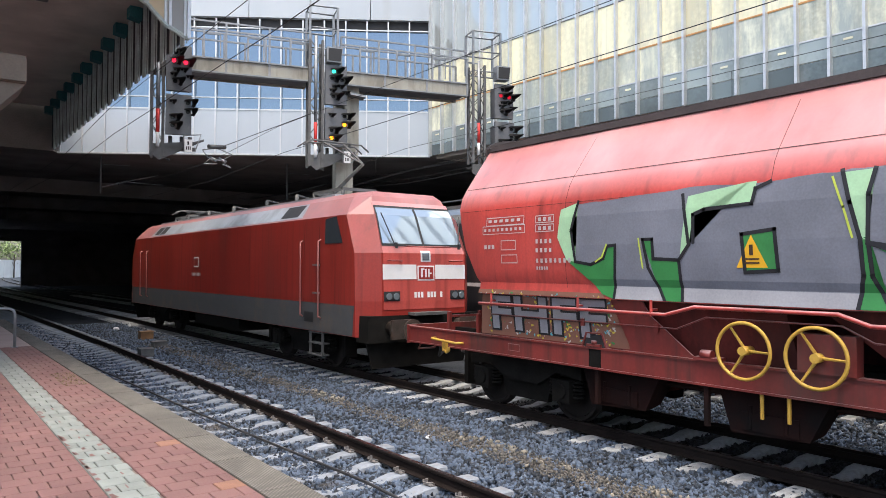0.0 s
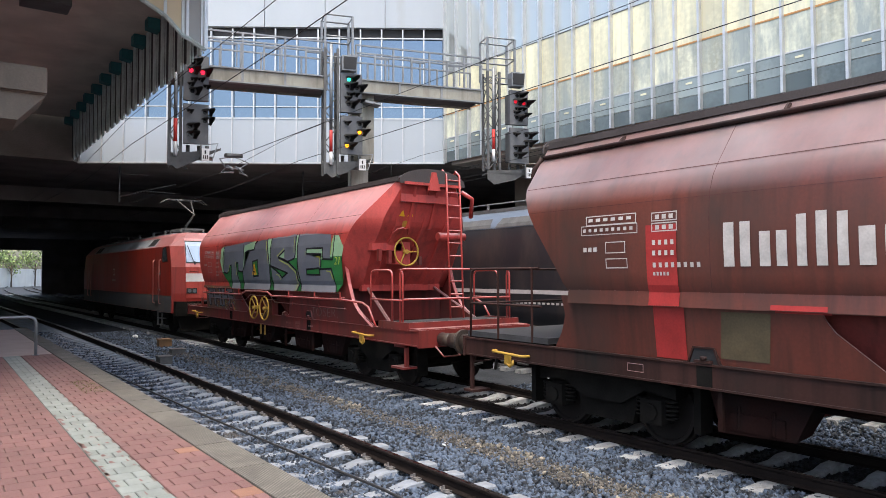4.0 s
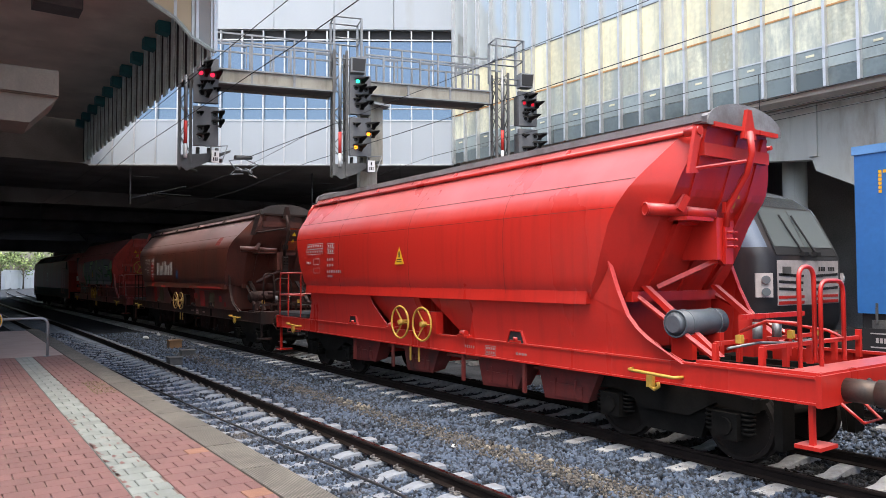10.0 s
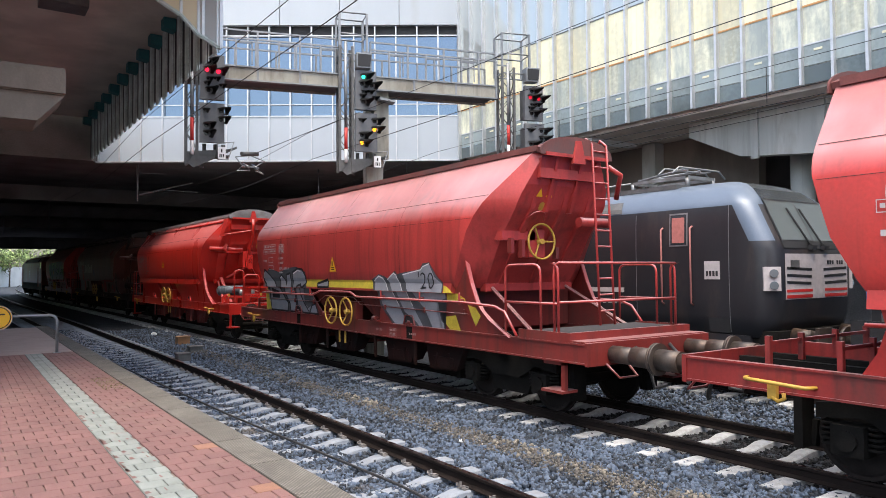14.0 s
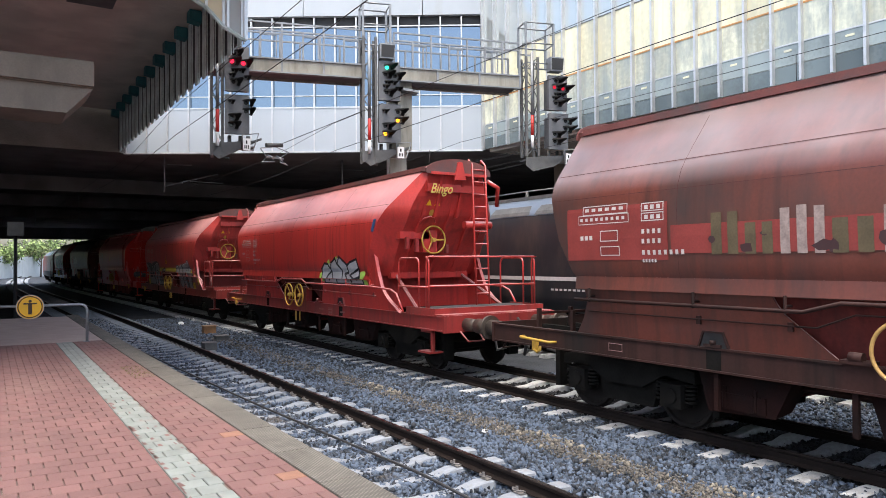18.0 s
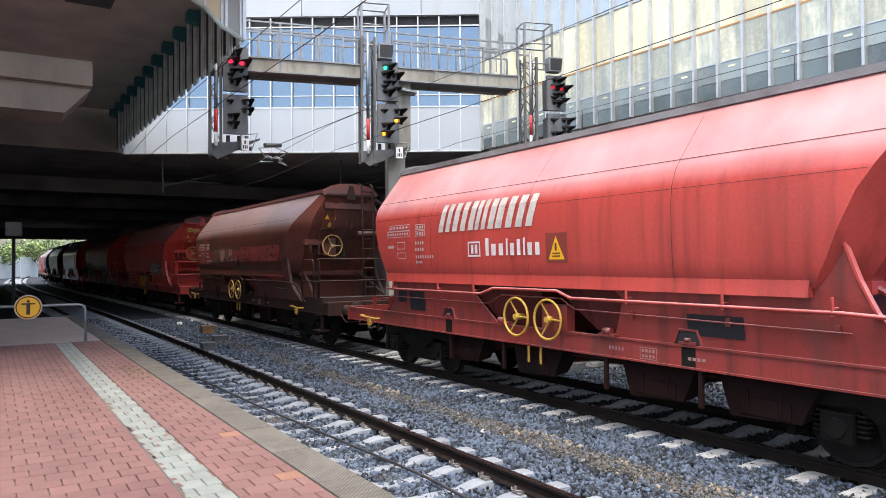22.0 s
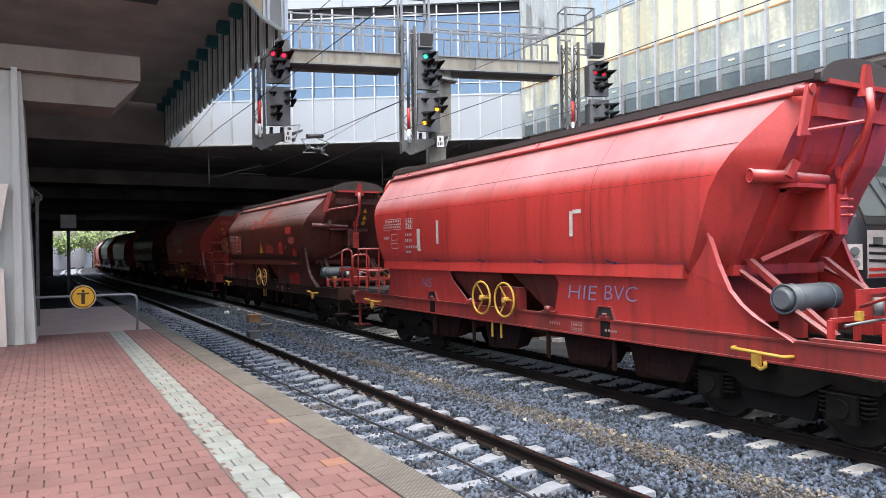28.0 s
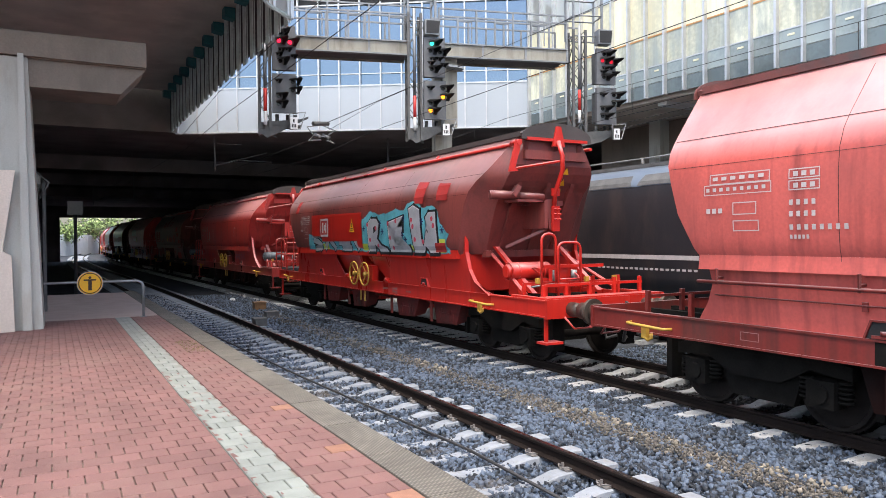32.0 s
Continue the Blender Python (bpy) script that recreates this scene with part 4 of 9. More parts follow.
gantry = empty("signal_gantry", GM, label="grey steel signal gantry with a railed cream walkway", category="signal gantry")
for i, (s0, s1) in enumerate(((-0.2, 3.2), (4.05, 7.9))):
    n = 3 if i == 0 else 3
    for k in range(n):
        a, b = s0 + (s1 - s0) * k / n, s0 + (s1 - s0) * (k + 1) / n
        bm = B()
        box(bm, a + 0.01, b - 0.01, -0.42, -0.36, 6.86, 7.20)
        part("girder_panel", bm, "cream", gantry)
        bm = B()
        box(bm, b - 0.03, b + 0.03, -0.45, -0.36, 6.82, 7.22)
        part("girder_stiffener", bm, "galv", gantry)
    for z in (6.84, 7.21):
        bm = B()
        box(bm, s0, s1, -0.46, -0.30, z - 0.02, z + 0.02)
        part("girder_flange", bm, "galv", gantry)
    bm = B()
    box(bm, s0, s1, -0.40, 0.55, 6.90, 6.96)
    part("walkway_deck", bm, "galv_dark", gantry)
    bm = B()
    box(bm, s0, s1, 0.50, 0.56, 6.84, 7.22)
    part("rear_girder", bm, "cream", gantry)
    for y in (-0.40, 0.52):
        bm = B()
        for z in (8.20, 7.98):
            box(bm, s0, s1, y - 0.02, y + 0.02, z - 0.022, z + 0.022)
        part("handrail", bm, "galv", gantry)
        m = 6 if i == 0 else 7
        for k in range(m + 1):
            s = s0 + (s1 - s0) * k / m
            bm = B()
            box(bm, s - 0.025, s + 0.025, y - 0.025, y + 0.025, 7.22, 8.2 if k % 2 == 0 else 7.98)
            part("stanchion", bm, "galv", gantry)
            if k % 2 and y < 0:
                bm = B()
                for q in (0.0, 0.42):
                    box(bm, s + q - 0.015, s + q + 0.015, y + 0.03, y + 0.06, 7.3, 7.88)
                box(bm, s, s + 0.42, y + 0.03, y + 0.06, 7.86, 7.90)
                part("rail_infill", bm, "galv", gantry)
# outer supports run out of sight to both sides
bm = B()
box(bm, -1.15, -0.2, -0.40, 0.5, 6.86, 7.2)
part("end_girder", bm, "galv_dark", gantry)
for s in (3.62,):
    bm = B()
    box(bm, 4.02, 4.52, 0.1, 0.55, -0.9, 6.85)
    part("support_column", bm, "cream", gantry, "pale steel support column")


def hood(bm, x, z, r=0.085, d=0.20):
    """A lamp hood: a half-open cone over the lens, towards -y."""
    seg = 12
    a = [bm.verts.new((x + r * math.cos(t), -0.02, z + r * math.sin(t))) for t in (math.pi * (i / seg) * 1.15 - math.pi * 0.3 for i in range(seg + 1))]
    b = [bm.verts.new((x + 0.62 * d * (0.4 + 0.6 * max(0, math.sin(t))) + r * 0.95 * math.cos(t), -0.02 - d * (0.2 + 0.8 * max(0, math.sin(t))), z + r * 0.95 * math.sin(t) - 0.045)) for t in (math.pi * (i / seg) * 1.15 - math.pi * 0.3 for i in range(seg + 1))]
    for i in range(seg):
        bm.faces.new((a[i], a[i + 1], b[i + 1], b[i]))


def signal(s, boards, lit, mast, cage, label, sign_s):
    """A light signal: lattice mast, two boards with hooded lamps, sign and bracket."""
    sig = empty("light_signal", GM @ pose(s, 0, 0), label=label, category="railway signal", group="signals on the gantry")
    x0, x1, z0, z1 = mast
    bm = B()
    lattice(bm, x0, x1, -0.5, -0.12, z0, z1, 0.034, 0.42)
    part("lattice_mast", bm, "galv_dark", sig)
    bm = B()
    tube(bm, (x0 + 0.16, -0.56, z0 + 0.25), (x0 + 0.16, -0.56, z0 + 0.62), 0.045, 8)
    part("marker_pole", bm, "white", sig, "white marker pole end")
    bm = B()
    tube(bm, (x0 + 0.16, -0.56, z0 + 0.62), (x0 + 0.16, -0.56, z0 + 1.22), 0.047, 8)
    part("marker_pole", bm, "red_paint", sig, "red marker pole band")
    bm = B()
    tube(bm, (x0 + 0.16, -0.56, z0 + 1.22), (x0 + 0.16, -0.56, z1 + 0.1), 0.045, 8)
    part("marker_pole", bm, "galv", sig)
    for w, zb, zt, lamps in boards:
        bm = B()
        box(bm, 0, w, -0.62, -0.50, zb, zt)
        bd = part("signal_board", bm, "board", sig, bevel=0.03)
        bm = B()
        box(bm, 0.06, w - 0.06, -0.50, -0.12, zb + 0.08, zt - 0.08)
        part("lamp_housing", bm, "galv_dark", sig)
        for j, (fx, fz, big) in enumerate(lamps):
            x, z = fx * w, zb + fz * (zt - zb)
            r = 0.082 if big else 0.045
            bm = B()
            hood(bm, x, z, r * 1.3, 0.36 if big else 0.22)
            for v in bm.verts:
                v.co.y -= 0.60
            bmesh.ops.solidify(bm, geom=bm.faces[:], thickness=0.008)
            part("lamp_hood", bm, "black", bd)
            bm = B()
            tube(bm, (x, -0.625, z), (x, -0.640, z), r * 0.66, 16)
            part("lens", bm, lit.get((zb, j), "dead_lens"), bd)
    if cage:
        a, b, c, d = cage
        for x in (a, b):
            for y in (-0.5, 0.1):
                bm = B()
                box(bm, x - 0.03, x + 0.03, y - 0.03, y + 0.03, c, d)
                part("cage_post", bm, "galv", sig)
        for z in (c + 0.02, (c + d) / 2, d):
            bm = B()
            pipe(bm, [(a, -0.5, z), (b, -0.5, z), (b, 0.1, z), (a, 0.1, z), (a, -0.47, z)], 0.026, 4)
            part("cage_rail", bm, "galv", sig)
        bm = B()
        prism(bm, [(0.02, 7.36), (0.42, 7.36), (0.46, 7.78), (0.02, 7.78)], "y", -0.72, -0.42)
        part("direction_box", bm, "galv", sig, bevel=0.02)
        bm = B()
        prism(bm, [(0.06, 7.40), (0.40, 7.40), (0.44, 7.74), (0.06, 7.74)], "y", -0.74, -0.722)
        part("direction_screen", bm, "black", sig)
    # base tray and sign bracket
    zb = min(b[1] for b in boards)
    bm = B()
    prism(bm, [(x0 - 0.02, zb - 0.25), (0.95, zb - 0.12), (0.95, zb - 0.06), (0.2, zb - 0.5), (x0 + 0.2, zb - 0.66), (x0 - 0.02, zb - 0.5)], "y", -0.5, -0.46)
    box(bm, x0, 0.75, -0.5, 0.0, zb - 0.34, zb - 0.30)
    tube(bm, (x0, -0.3, z0 + 0.1), (x0 + 0.45, -0.3, zb - 0.62), 0.03, 5)
    part("base_tray", bm, "galv_dark", sig)
    for x in (0.12, 0.4, 0.6):
        bm = B()
        tube(bm, (x, -0.3, zb - 0.32), (x, -0.3, zb), 0.05, 8)
        part("junction_can", bm, "galv_dark", sig)
    bm = B()
    pipe(bm, [(sign_s, -0.62, zb - 0.42), (sign_s, -0.62, zb - 0.02), (sign_s + 0.42, -0.62, zb + 0.03), (sign_s + 0.28, -0.62, zb - 0.42), (sign_s, -0.62, zb - 0.44)], 0.022, 6)
    part("sign_bracket", bm, "galv", sig)
    bm = B()
    box(bm, sign_s + 0.02, sign_s + 0.21, -0.66, -0.64, zb - 0.44, zb - 0.12)
    pl = part("number_plate", bm, "white", sig, "small white plate")
    bm = B()
    for q in range(3):
        box(bm, sign_s + 0.055 + q * 0.045, sign_s + 0.082 + q * 0.045, -0.664, -0.66, zb - 0.39, zb - 0.30)
    box(bm, sign_s + 0.09, sign_s + 0.13, -0.664, -0.66, zb - 0.26, zb - 0.17)
    part("plate_marks", bm, "black", pl)
    return sig


M["board"] = material("grey_signal_board", (0.12, 0.125, 0.135), 0.55, var=0.2, scale=4, dirt=(0.2, 0.2, 0.2), dirt_amount=0.2)
UP = [(0.30, 0.66, 1), (0.76, 0.63, 1), (0.38, 0.84, 1), (0.34, 0.46, 0), (0.62, 0.47, 0), (0.24, 0.36, 0), (0.85, 0.32, 0), (0.36, 0.20, 1)]
LOW = [(0.2, 0.82, 0), (0.86, 0.80, 1), (0.86, 0.58, 1), (0.28, 0.42, 1), (0.28, 0.22, 1)]
signal(-0.56, [(0.63, 6.22, 7.40, UP), (0.63, 5.08, 6.12, LOW)], {(6.22, 0): "red_lens", (6.22, 1): "red_lens"}, (-0.34, -0.06, 4.5, 7.1), None,
       "grey two-board light signal showing two red lamps", 0.45)
signal(3.57, [(0.60, 6.2, 7.30, UP), (0.62, 5.02, 6.1, LOW)], {(6.2, 2): "green_lens", (5.02, 2): "amber_lens", (5.02, 4): "amber_lens"},
       (-0.42, -0.06, 4.45, 8.0), (-0.42, 0.36, 7.75, 8.96), "grey two-board light signal showing green and two amber lamps", 0.5)
signal(8.75, [(0.60, 6.2, 7.25, UP), (0.62, 5.02, 6.1, LOW)], {(6.2, 0): "red_dim", (6.2, 1): "red_dim"}, (-0.68, -0.30, 4.8, 7.8), (-0.68, 0.22, 7.6, 8.84),
       "grey two-board light signal with dim red lamps", 0.5)
bm = B()
box(bm, 4.2, 4.62, -0.2, -0.05, 4.9, 6.9)
part("equipment_cabinet", bm, "cream", gantry, "pale equipment cabinet beside the signal")
bm = B()
prism(bm, [(4.3, 6.55), (4.75, 6.5), (4.75, 6.56), (4.3, 6.62)], "y", -0.5, -0.1)
part("cabinet_arm", bm, "galv", gantry)

# ---- overhead line ----
def wire(name, pts, r, label):
    bm = B()
    pipe(bm, pts, r, 5)
    return tagged(part(name, bm, "wire"), label=label, category="overhead wire", group="overhead line")


M["wire"] = material("dark_copper_wire", (0.03, 0.03, 0.032), 0.5, 0.6, var=0.2)
for c, h, g in ((TRACK1, 5.15, 5.75), (TRACK2, 5.14, 5.92), (TRACK3, 5.0, 5.75)):
    ys = [-60, -20, 0, 10, 20, 26, 34, 50, 66, 84, 110, 140, 170]
    wire("contact_wire", [(c + lateral(y) * 1.0 + 0.2 * math.sin(y * 0.11), y, h - (0.28 if y > 20 else 0.0)) for y in ys], 0.008, "dark contact wire over the track")
    wire("catenary_wire", [(c + lateral(y), y, g - (0.35 if y > 20 else 0)) for y in ys], 0.007, "dark catenary wire over the track")
for y in (2, 8, 14, 22):
    for c, h, g in ((TRACK3, 5.0, 5.75),):
        wire("dropper", [(c, y, h), (c, y, g)], 0.008, "thin dropper between the wires")
for x, z in ((17.0, 5.6), (16.4, 5.3), (17.4, 6.1)):
    wire("feeder_cable", [(x, -20, z + 0.5), (x, 6, z + 0.15), (x, 24, z - 0.15), (x, 44.4, 6.0)], 0.009, "slim feeder cable beside the facade")


def steady_arm(x, y, h, span, name_label):
    """Hanger tube with a sloping steady arm and insulator."""
    r = empty("steady_arm", pose(x, y, 0), label=name_label, category="overhead fitting", group="steady arms")
    bm = B()
    tube(bm, (0, 0, h - 1.5), (0, 0, DECK), 0.035, 8)
    part("hanger_tube", bm, "galv", r)
    bm = B()
    tube(bm, (0, 0, h - 1.25), (span, 0, h - 0.55), 0.025, 6)
    tube(bm, (0.1, 0, h - 0.25), (span * 0.5, 0, h - 0.22), 0.015, 6)
    tube(bm, (span * 0.4, 0, h - 0.95), (span * 1.1, 0, h - 0.98), 0.018, 6)
    part("arm", bm, "galv", r)
    bm = B()
    for q in range(5):
        c = Vector((span * (0.3 + q * 0.05), 0, h - 1.25 + 0.7 * (0.3 + q * 0.05)))
        tube(bm, c - Vector((0.02, 0, 0.01)), c + Vector((0.02, 0, 0.01)), 0.06, 10)
    part("insulator", bm, "galv_dark", r)
    return r


steady_arm(6.62, 33.6, 6.4, 2.4, "grey hanger with a sloping steady arm")
steady_arm(14.0, 30.6, 6.3, 2.2, "grey hanger with a sloping steady arm")
steady_arm(4.9, 52, 6.0, 2.0, "grey hanger with a sloping steady arm")
steady_arm(2.8, 60, 6.0, 1.6, "grey hanger with a sloping steady arm")
# section insulator hanging on the contact wire
r = empty("section_insulator", pose(6.62, 18.9, 4.52, 0, 0, 20), label="silver section insulator on the contact wire", category="overhead fitting")
bm = B()
for s in (-1, 1):
    pipe(bm, [(s * 0.5, 0, 0.25), (s * 0.2, 0.1, 0.05), (s * 0.45, 0, -0.12), (s * 0.1, -0.1, -0.08)], 0.018, 6)
    tube(bm, (s * 0.5, 0, 0.25), (0, 0, 0.35), 0.014, 6)
    tube(bm, (s * 0.15, -0.12, 0.0), (s * 0.15, 0.12, 0.1), 0.04, 8)
box(bm, -0.3, 0.3, -0.02, 0.02, 0.02, 0.06)
part("skid", bm, "galv", r)
bm = B()
tube(bm, (-0.3, 0, 0.36), (0.25, 0, 0.42), 0.06, 10)
part("rod_insulator", bm, "galv_dark", r)
bm = B()
tube(bm, (0.1, 0, 0.40), (1.5, -2.0, 1.35), 0.010, 5)
part("stay_wire", bm, "wire", r)

# ---- the freight train ----
def profile_x(z):
    """Half width of the tank at a height above the rail."""
    pts = ((1.98, 1.46), (2.15, 1.53), (2.5, 1.56), (3.0, 1.56), (3.25, 1.535), (3.45, 1.46), (3.6, 1.36), (4.30, 0.80))
    if z <= pts[0][0]:
        return pts[0][1]
    for (z0, x0), (z1, x1) in zip(pts, pts[1:]):
        if z <= z1:
            return x0 + (x1 - x0) * (z - z0) / (z1 - z0)
    return pts[-1][1]


LEVELS = [1.98, 2.06, 2.15, 2.3, 2.6, 3.0, 3.15, 3.25, 3.35, 3.45, 3.52, 3.6, 3.75, 4.30]


def curve_at(pts, z):
    for (y0, z0), (y1, z1) in zip(pts, pts[1:]):
        if z <= z1:
            return y0 + (y1 - y0) * max(0.0, (z - z0) / (z1 - z0))
    return pts[-1][0]


REAR = [(-4.98, 1.98), (-5.20, 2.4), (-5.32, 2.85), (-5.46, 3.12), (-5.66, 3.46), (-5.86, 3.77), (-6.23, 4.3)]
REAR_A = [(-4.98, 1.98), (-5.20, 2.4), (-5.36, 2.85), (-5.56, 3.12), (-5.80, 3.46), (-6.03, 3.77), (-6.38, 4.3)]
KIND = {
    "A": dict(front=[(4.46, 1.98), (4.80, 2.6), (5.0, 3.3), (5.08, 4.3)], rear=REAR_A,
              head=6.72, tail=-8.16, bogies=(4.0, -5.9), shift=0.0, fore=0.0, chutes=(2.0, -0.1, -2.6, -4.2)),
    "B": dict(front=[(4.46, 1.98), (4.78, 2.6), (5.05, 3.4), (5.27, 4.3)], rear=REAR,
              head=6.65, tail=-8.12, bogies=(4.0, -5.9), shift=0.0, fore=0.0, chutes=(2.0, -0.2, -2.65, -4.2)),
    "C": dict(front=[(4.88, 1.98), (5.12, 2.4), (5.62, 3.1), (5.92, 3.6), (6.02, 4.3)], rear=[(-5.98, 1.98), (-6.13, 2.4), (-6.26, 2.89), (-6.45, 3.25), (-6.84, 3.67), (-7.05, 4.1), (-7.12, 4.3)],
              head=7.5, tail=-8.85, bogies=(4.7, -6.9), shift=-1.12, fore=0.7, chutes=(2.28, 0.12, -2.9, -4.9)),
}


def skirt_x(z):
    """Half width of the side skirt, which leans in towards the sole bar."""
    return 1.435 - 0.075 * max(0.0, 1.89 - z) / 0.67


def side_decal(name, bm2, mat, parent, side=-1, out=0.008, label=""):
    """Lays flat shapes drawn in (length, height) on the curved side of the tank."""
    for z in [1.885, 1.895] + LEVELS[1:-1]:
        bmesh.ops.bisect_plane(bm2, geom=bm2.verts[:] + bm2.edges[:] + bm2.faces[:], plane_co=(0, 0, z), plane_no=(0, 0, 1))
    for v in bm2.verts:
        v.co.x = side * (out + (profile_x(v.co.z) if v.co.z > 2.075 else 1.525 - (v.co.z - 1.89) * 0.14 if v.co.z > 1.89 else skirt_x(v.co.z)))
    return part(name, bm2, mat, parent, label)


def poly(bm, pts):
    """A flat polygon in (length, height)."""
    return bm.faces.new([bm.verts.new((0, y, z)) for y, z in pts])


def bar(bm, y0, y1, z0, z1, slant=0.0):
    poly(bm, [(y0, z0), (y1, z0), (y1 + slant, z1), (y0 + slant, z1)])


def bulge(z):
    """How far the middle facet of an end wall stands out."""
    return curve_at([(0.30, 1.98), (0.42, 2.85), (0.48, 3.4), (0.34, 3.85), (0.14, 4.3)], z)


def slim_bulge(z):
    """The front end wall is nearly flat."""
    return curve_at([(0.06, 1.98), (0.2, 2.6), (0.30, 3.5), (0.15, 4.3)], z)


def tank(kind, mat, roofmat, wagon):
    k = KIND[kind]
    bm = B()
    rows = []
    ring_pts = [(-profile_x(z), z) for z in LEVELS] + [(profile_x(z), z) for z in reversed(LEVELS)]
    stations = 9
    for i in range(stations):
        t = i / (stations - 1)
        rows.append([bm.verts.new((x, curve_at(k["rear"], z) * (1 - t) + curve_at(k["front"], z) * t, z)) for x, z in ring_pts])
    n = len(ring_pts)
    for a, b in zip(rows, rows[1:]):
        for i in range(n - 1):
            f = bm.faces.new((a[i], a[i + 1], b[i + 1], b[i]))
            f.smooth = True
        bm.faces.new((a[n - 1], a[0], b[0], b[n - 1]))
    # end walls in three facets, bulging in the middle
    half = len(LEVELS)
    for row, d in ((rows[0], 0.10), (rows[-1], -0.10)):
        cols = []
        for i in range(half):
            a, b = bm.verts.new(row[i].co), bm.verts.new(row[n - 1 - i].co)
            y = a.co.y - (bulge(a.co.z) if d > 0 else -slim_bulge(a.co.z))
            c = (0.68 + 0.14 * max(0.0, min(1.0, (a.co.z - 3.2) / 0.8)) if d > 0 else 0.56) * abs(a.co.x)
            cols.append([a, bm.verts.new((-c, y, a.co.z)), bm.verts.new((c, y, a.co.z)), b])
        for a, b in zip(cols, cols[1:]):
            for q in range(3):
                bm.faces.new((a[q], b[q], b[q + 1], a[q + 1])).smooth = q != 1
            for q in (1, 2):
                bm.edges.get((a[q], b[q])).smooth = False
    part("tank", bm, mat, wagon)
    # weld seams along the fold and round the tank
    for z, w2 in ((3.585, 0.010), (3.20, 0.006)):
        bm = B()
        bar(bm, curve_at(k["rear"], z) + 0.03, curve_at(k["front"], z) - 0.03, z, z + w2)
        side_decal("weld_seam", bm, "seam", wagon, -1, 0.004)
    for y in (-0.35, -3.2, 2.6):
        bm = B()
        bar(bm, y, y + 0.008, 2.02, 4.2)
        side_decal("weld_seam", bm, "seam", wagon, -1, 0.004)
    # roof hatch: a long low vault with overhanging edges
    bm = B()
    y0, y1 = k["rear"][-1][0] - 0.22, k["front"][-1][0] + 0.04
    arch = [(-0.80, 4.28), (-0.82, 4.36), (-0.55, 4.47), (-0.28, 4.54), (0, 4.565), (0.28, 4.54), (0.55, 4.47), (0.82, 4.36), (0.80, 4.28)]
    prism(bm, arch, "y", y0, y1)
    roof = part("roof_hatch", bm, roofmat, wagon)
    for y in (y0 - 0.03, y1 + 0.004):
        bm = B()
        prism(bm, [(-0.86, 4.24), *[(0.86 * math.cos(t), 4.30 + 0.29 * math.sin(t)) for t in (math.pi * (1 - i / 12) for i in range(13))], (0.86, 4.24)], "y", y, y + 0.026)
        part("hatch_end_plate", bm, roofmat, wagon)
    for x in (-0.835, 0.80):
        bm = B()
        box(bm, x, x + 0.035, y0 + 0.1, y1 - 0.1, 4.30, 4.40)
        part("hatch_edge", bm, roofmat, wagon)
    return roof


def wheelset_mesh():
    bm = B()
    for s in (-1, 1):
        x = s * 0.75
        prof = [(-0.07, 0.46), (-0.045, 0.49), (-0.02, 0.49), (-0.01, 0.465), (0.06, 0.455), (0.06, 0.41), (0.03, 0.39), (0.02, 0.12), (0.07, 0.1)]
        seg = 24
        rws = [[bm.verts.new((x + s * px, r * math.cos(a), r * math.sin(a))) for px, r in prof] for a in (2 * math.pi * i / seg for i in range(seg))]
        for i in range(seg):
            a, b = rws[i], rws[(i + 1) % seg]
            for j in range(len(prof) - 1):
                bm.faces.new((a[j], b[j], b[j + 1], a[j + 1]))
        tube(bm, (x + s * 0.02, 0, 0), (x + s * 0.28, 0, 0), 0.085, 10)
    tube(bm, (-0.75, 0, 0), (0.75, 0, 0), 0.08, 10)
    return mesh_of("wheelset", bm, "wheel")


def bogie_mesh():
    """Cast bogie frame with axle boxes, springs and bolster, and brake hangers."""
    bm = B()
    for s in (-1, 1):
        x0, x1 = (s * 0.93, s * 1.07) if s > 0 else (s * 1.07, s * 0.93)
        prism(bm, [(-1.25, 0.66), (-0.75, 0.72), (-0.35, 0.5), (0.35, 0.5), (0.75, 0.72), (1.25, 0.66), (1.25, 0.82), (0.6, 0.92), (-0.6, 0.92), (-1.25, 0.82)], "x", x0, x1)
        for y in (-0.9, 0.9):
            obox(bm, (s * 1.0, y, 0.47), (0.26, 0.34, 0.32))
            tube(bm, (s * 1.12, y, 0.47), (s * 1.17, y, 0.47), 0.11, 10)
            for o in (-0.24, 0.24):
                for q in range(5):
                    ring(bm, (s * 1.0, y + o, 0.40 + q * 0.055), (0, 0, 1), 0.07, 0.018, 10, 5)
    box(bm, -1.0, 1.0, -0.22, 0.22, 0.55, 0.86)
    for s in (-1, 1):
        prism(bm, [(-0.62, 0.74), (-0.46, 0.22), (0.46, 0.22), (0.62, 0.74)], "x", min(s * 0.86, s * 0.96), max(s * 0.86, s * 0.96))
        for y in (-1.5, 1.5):
            box(bm, min(s * 0.72, s * 0.98), max(s * 0.72, s * 0.98), y - 0.05, y + 0.05, 0.26, 0.86)
    box(bm, -0.60, 0.60, -0.55, 0.55, 0.26, 0.62)
    for y in (-1.2, 1.2):
        box(bm, -0.95, 0.95, y - 0.05, y + 0.05, 0.68, 0.80)
    for y in (-1.42, -0.42, 0.42, 1.42):
        for s in (-1, 1):
            obox(bm, (s * 0.75, y, 0.42), (0.09, 0.06, 0.3), (6 if y > 0 else -6, 0, 0))
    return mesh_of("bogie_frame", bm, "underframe")


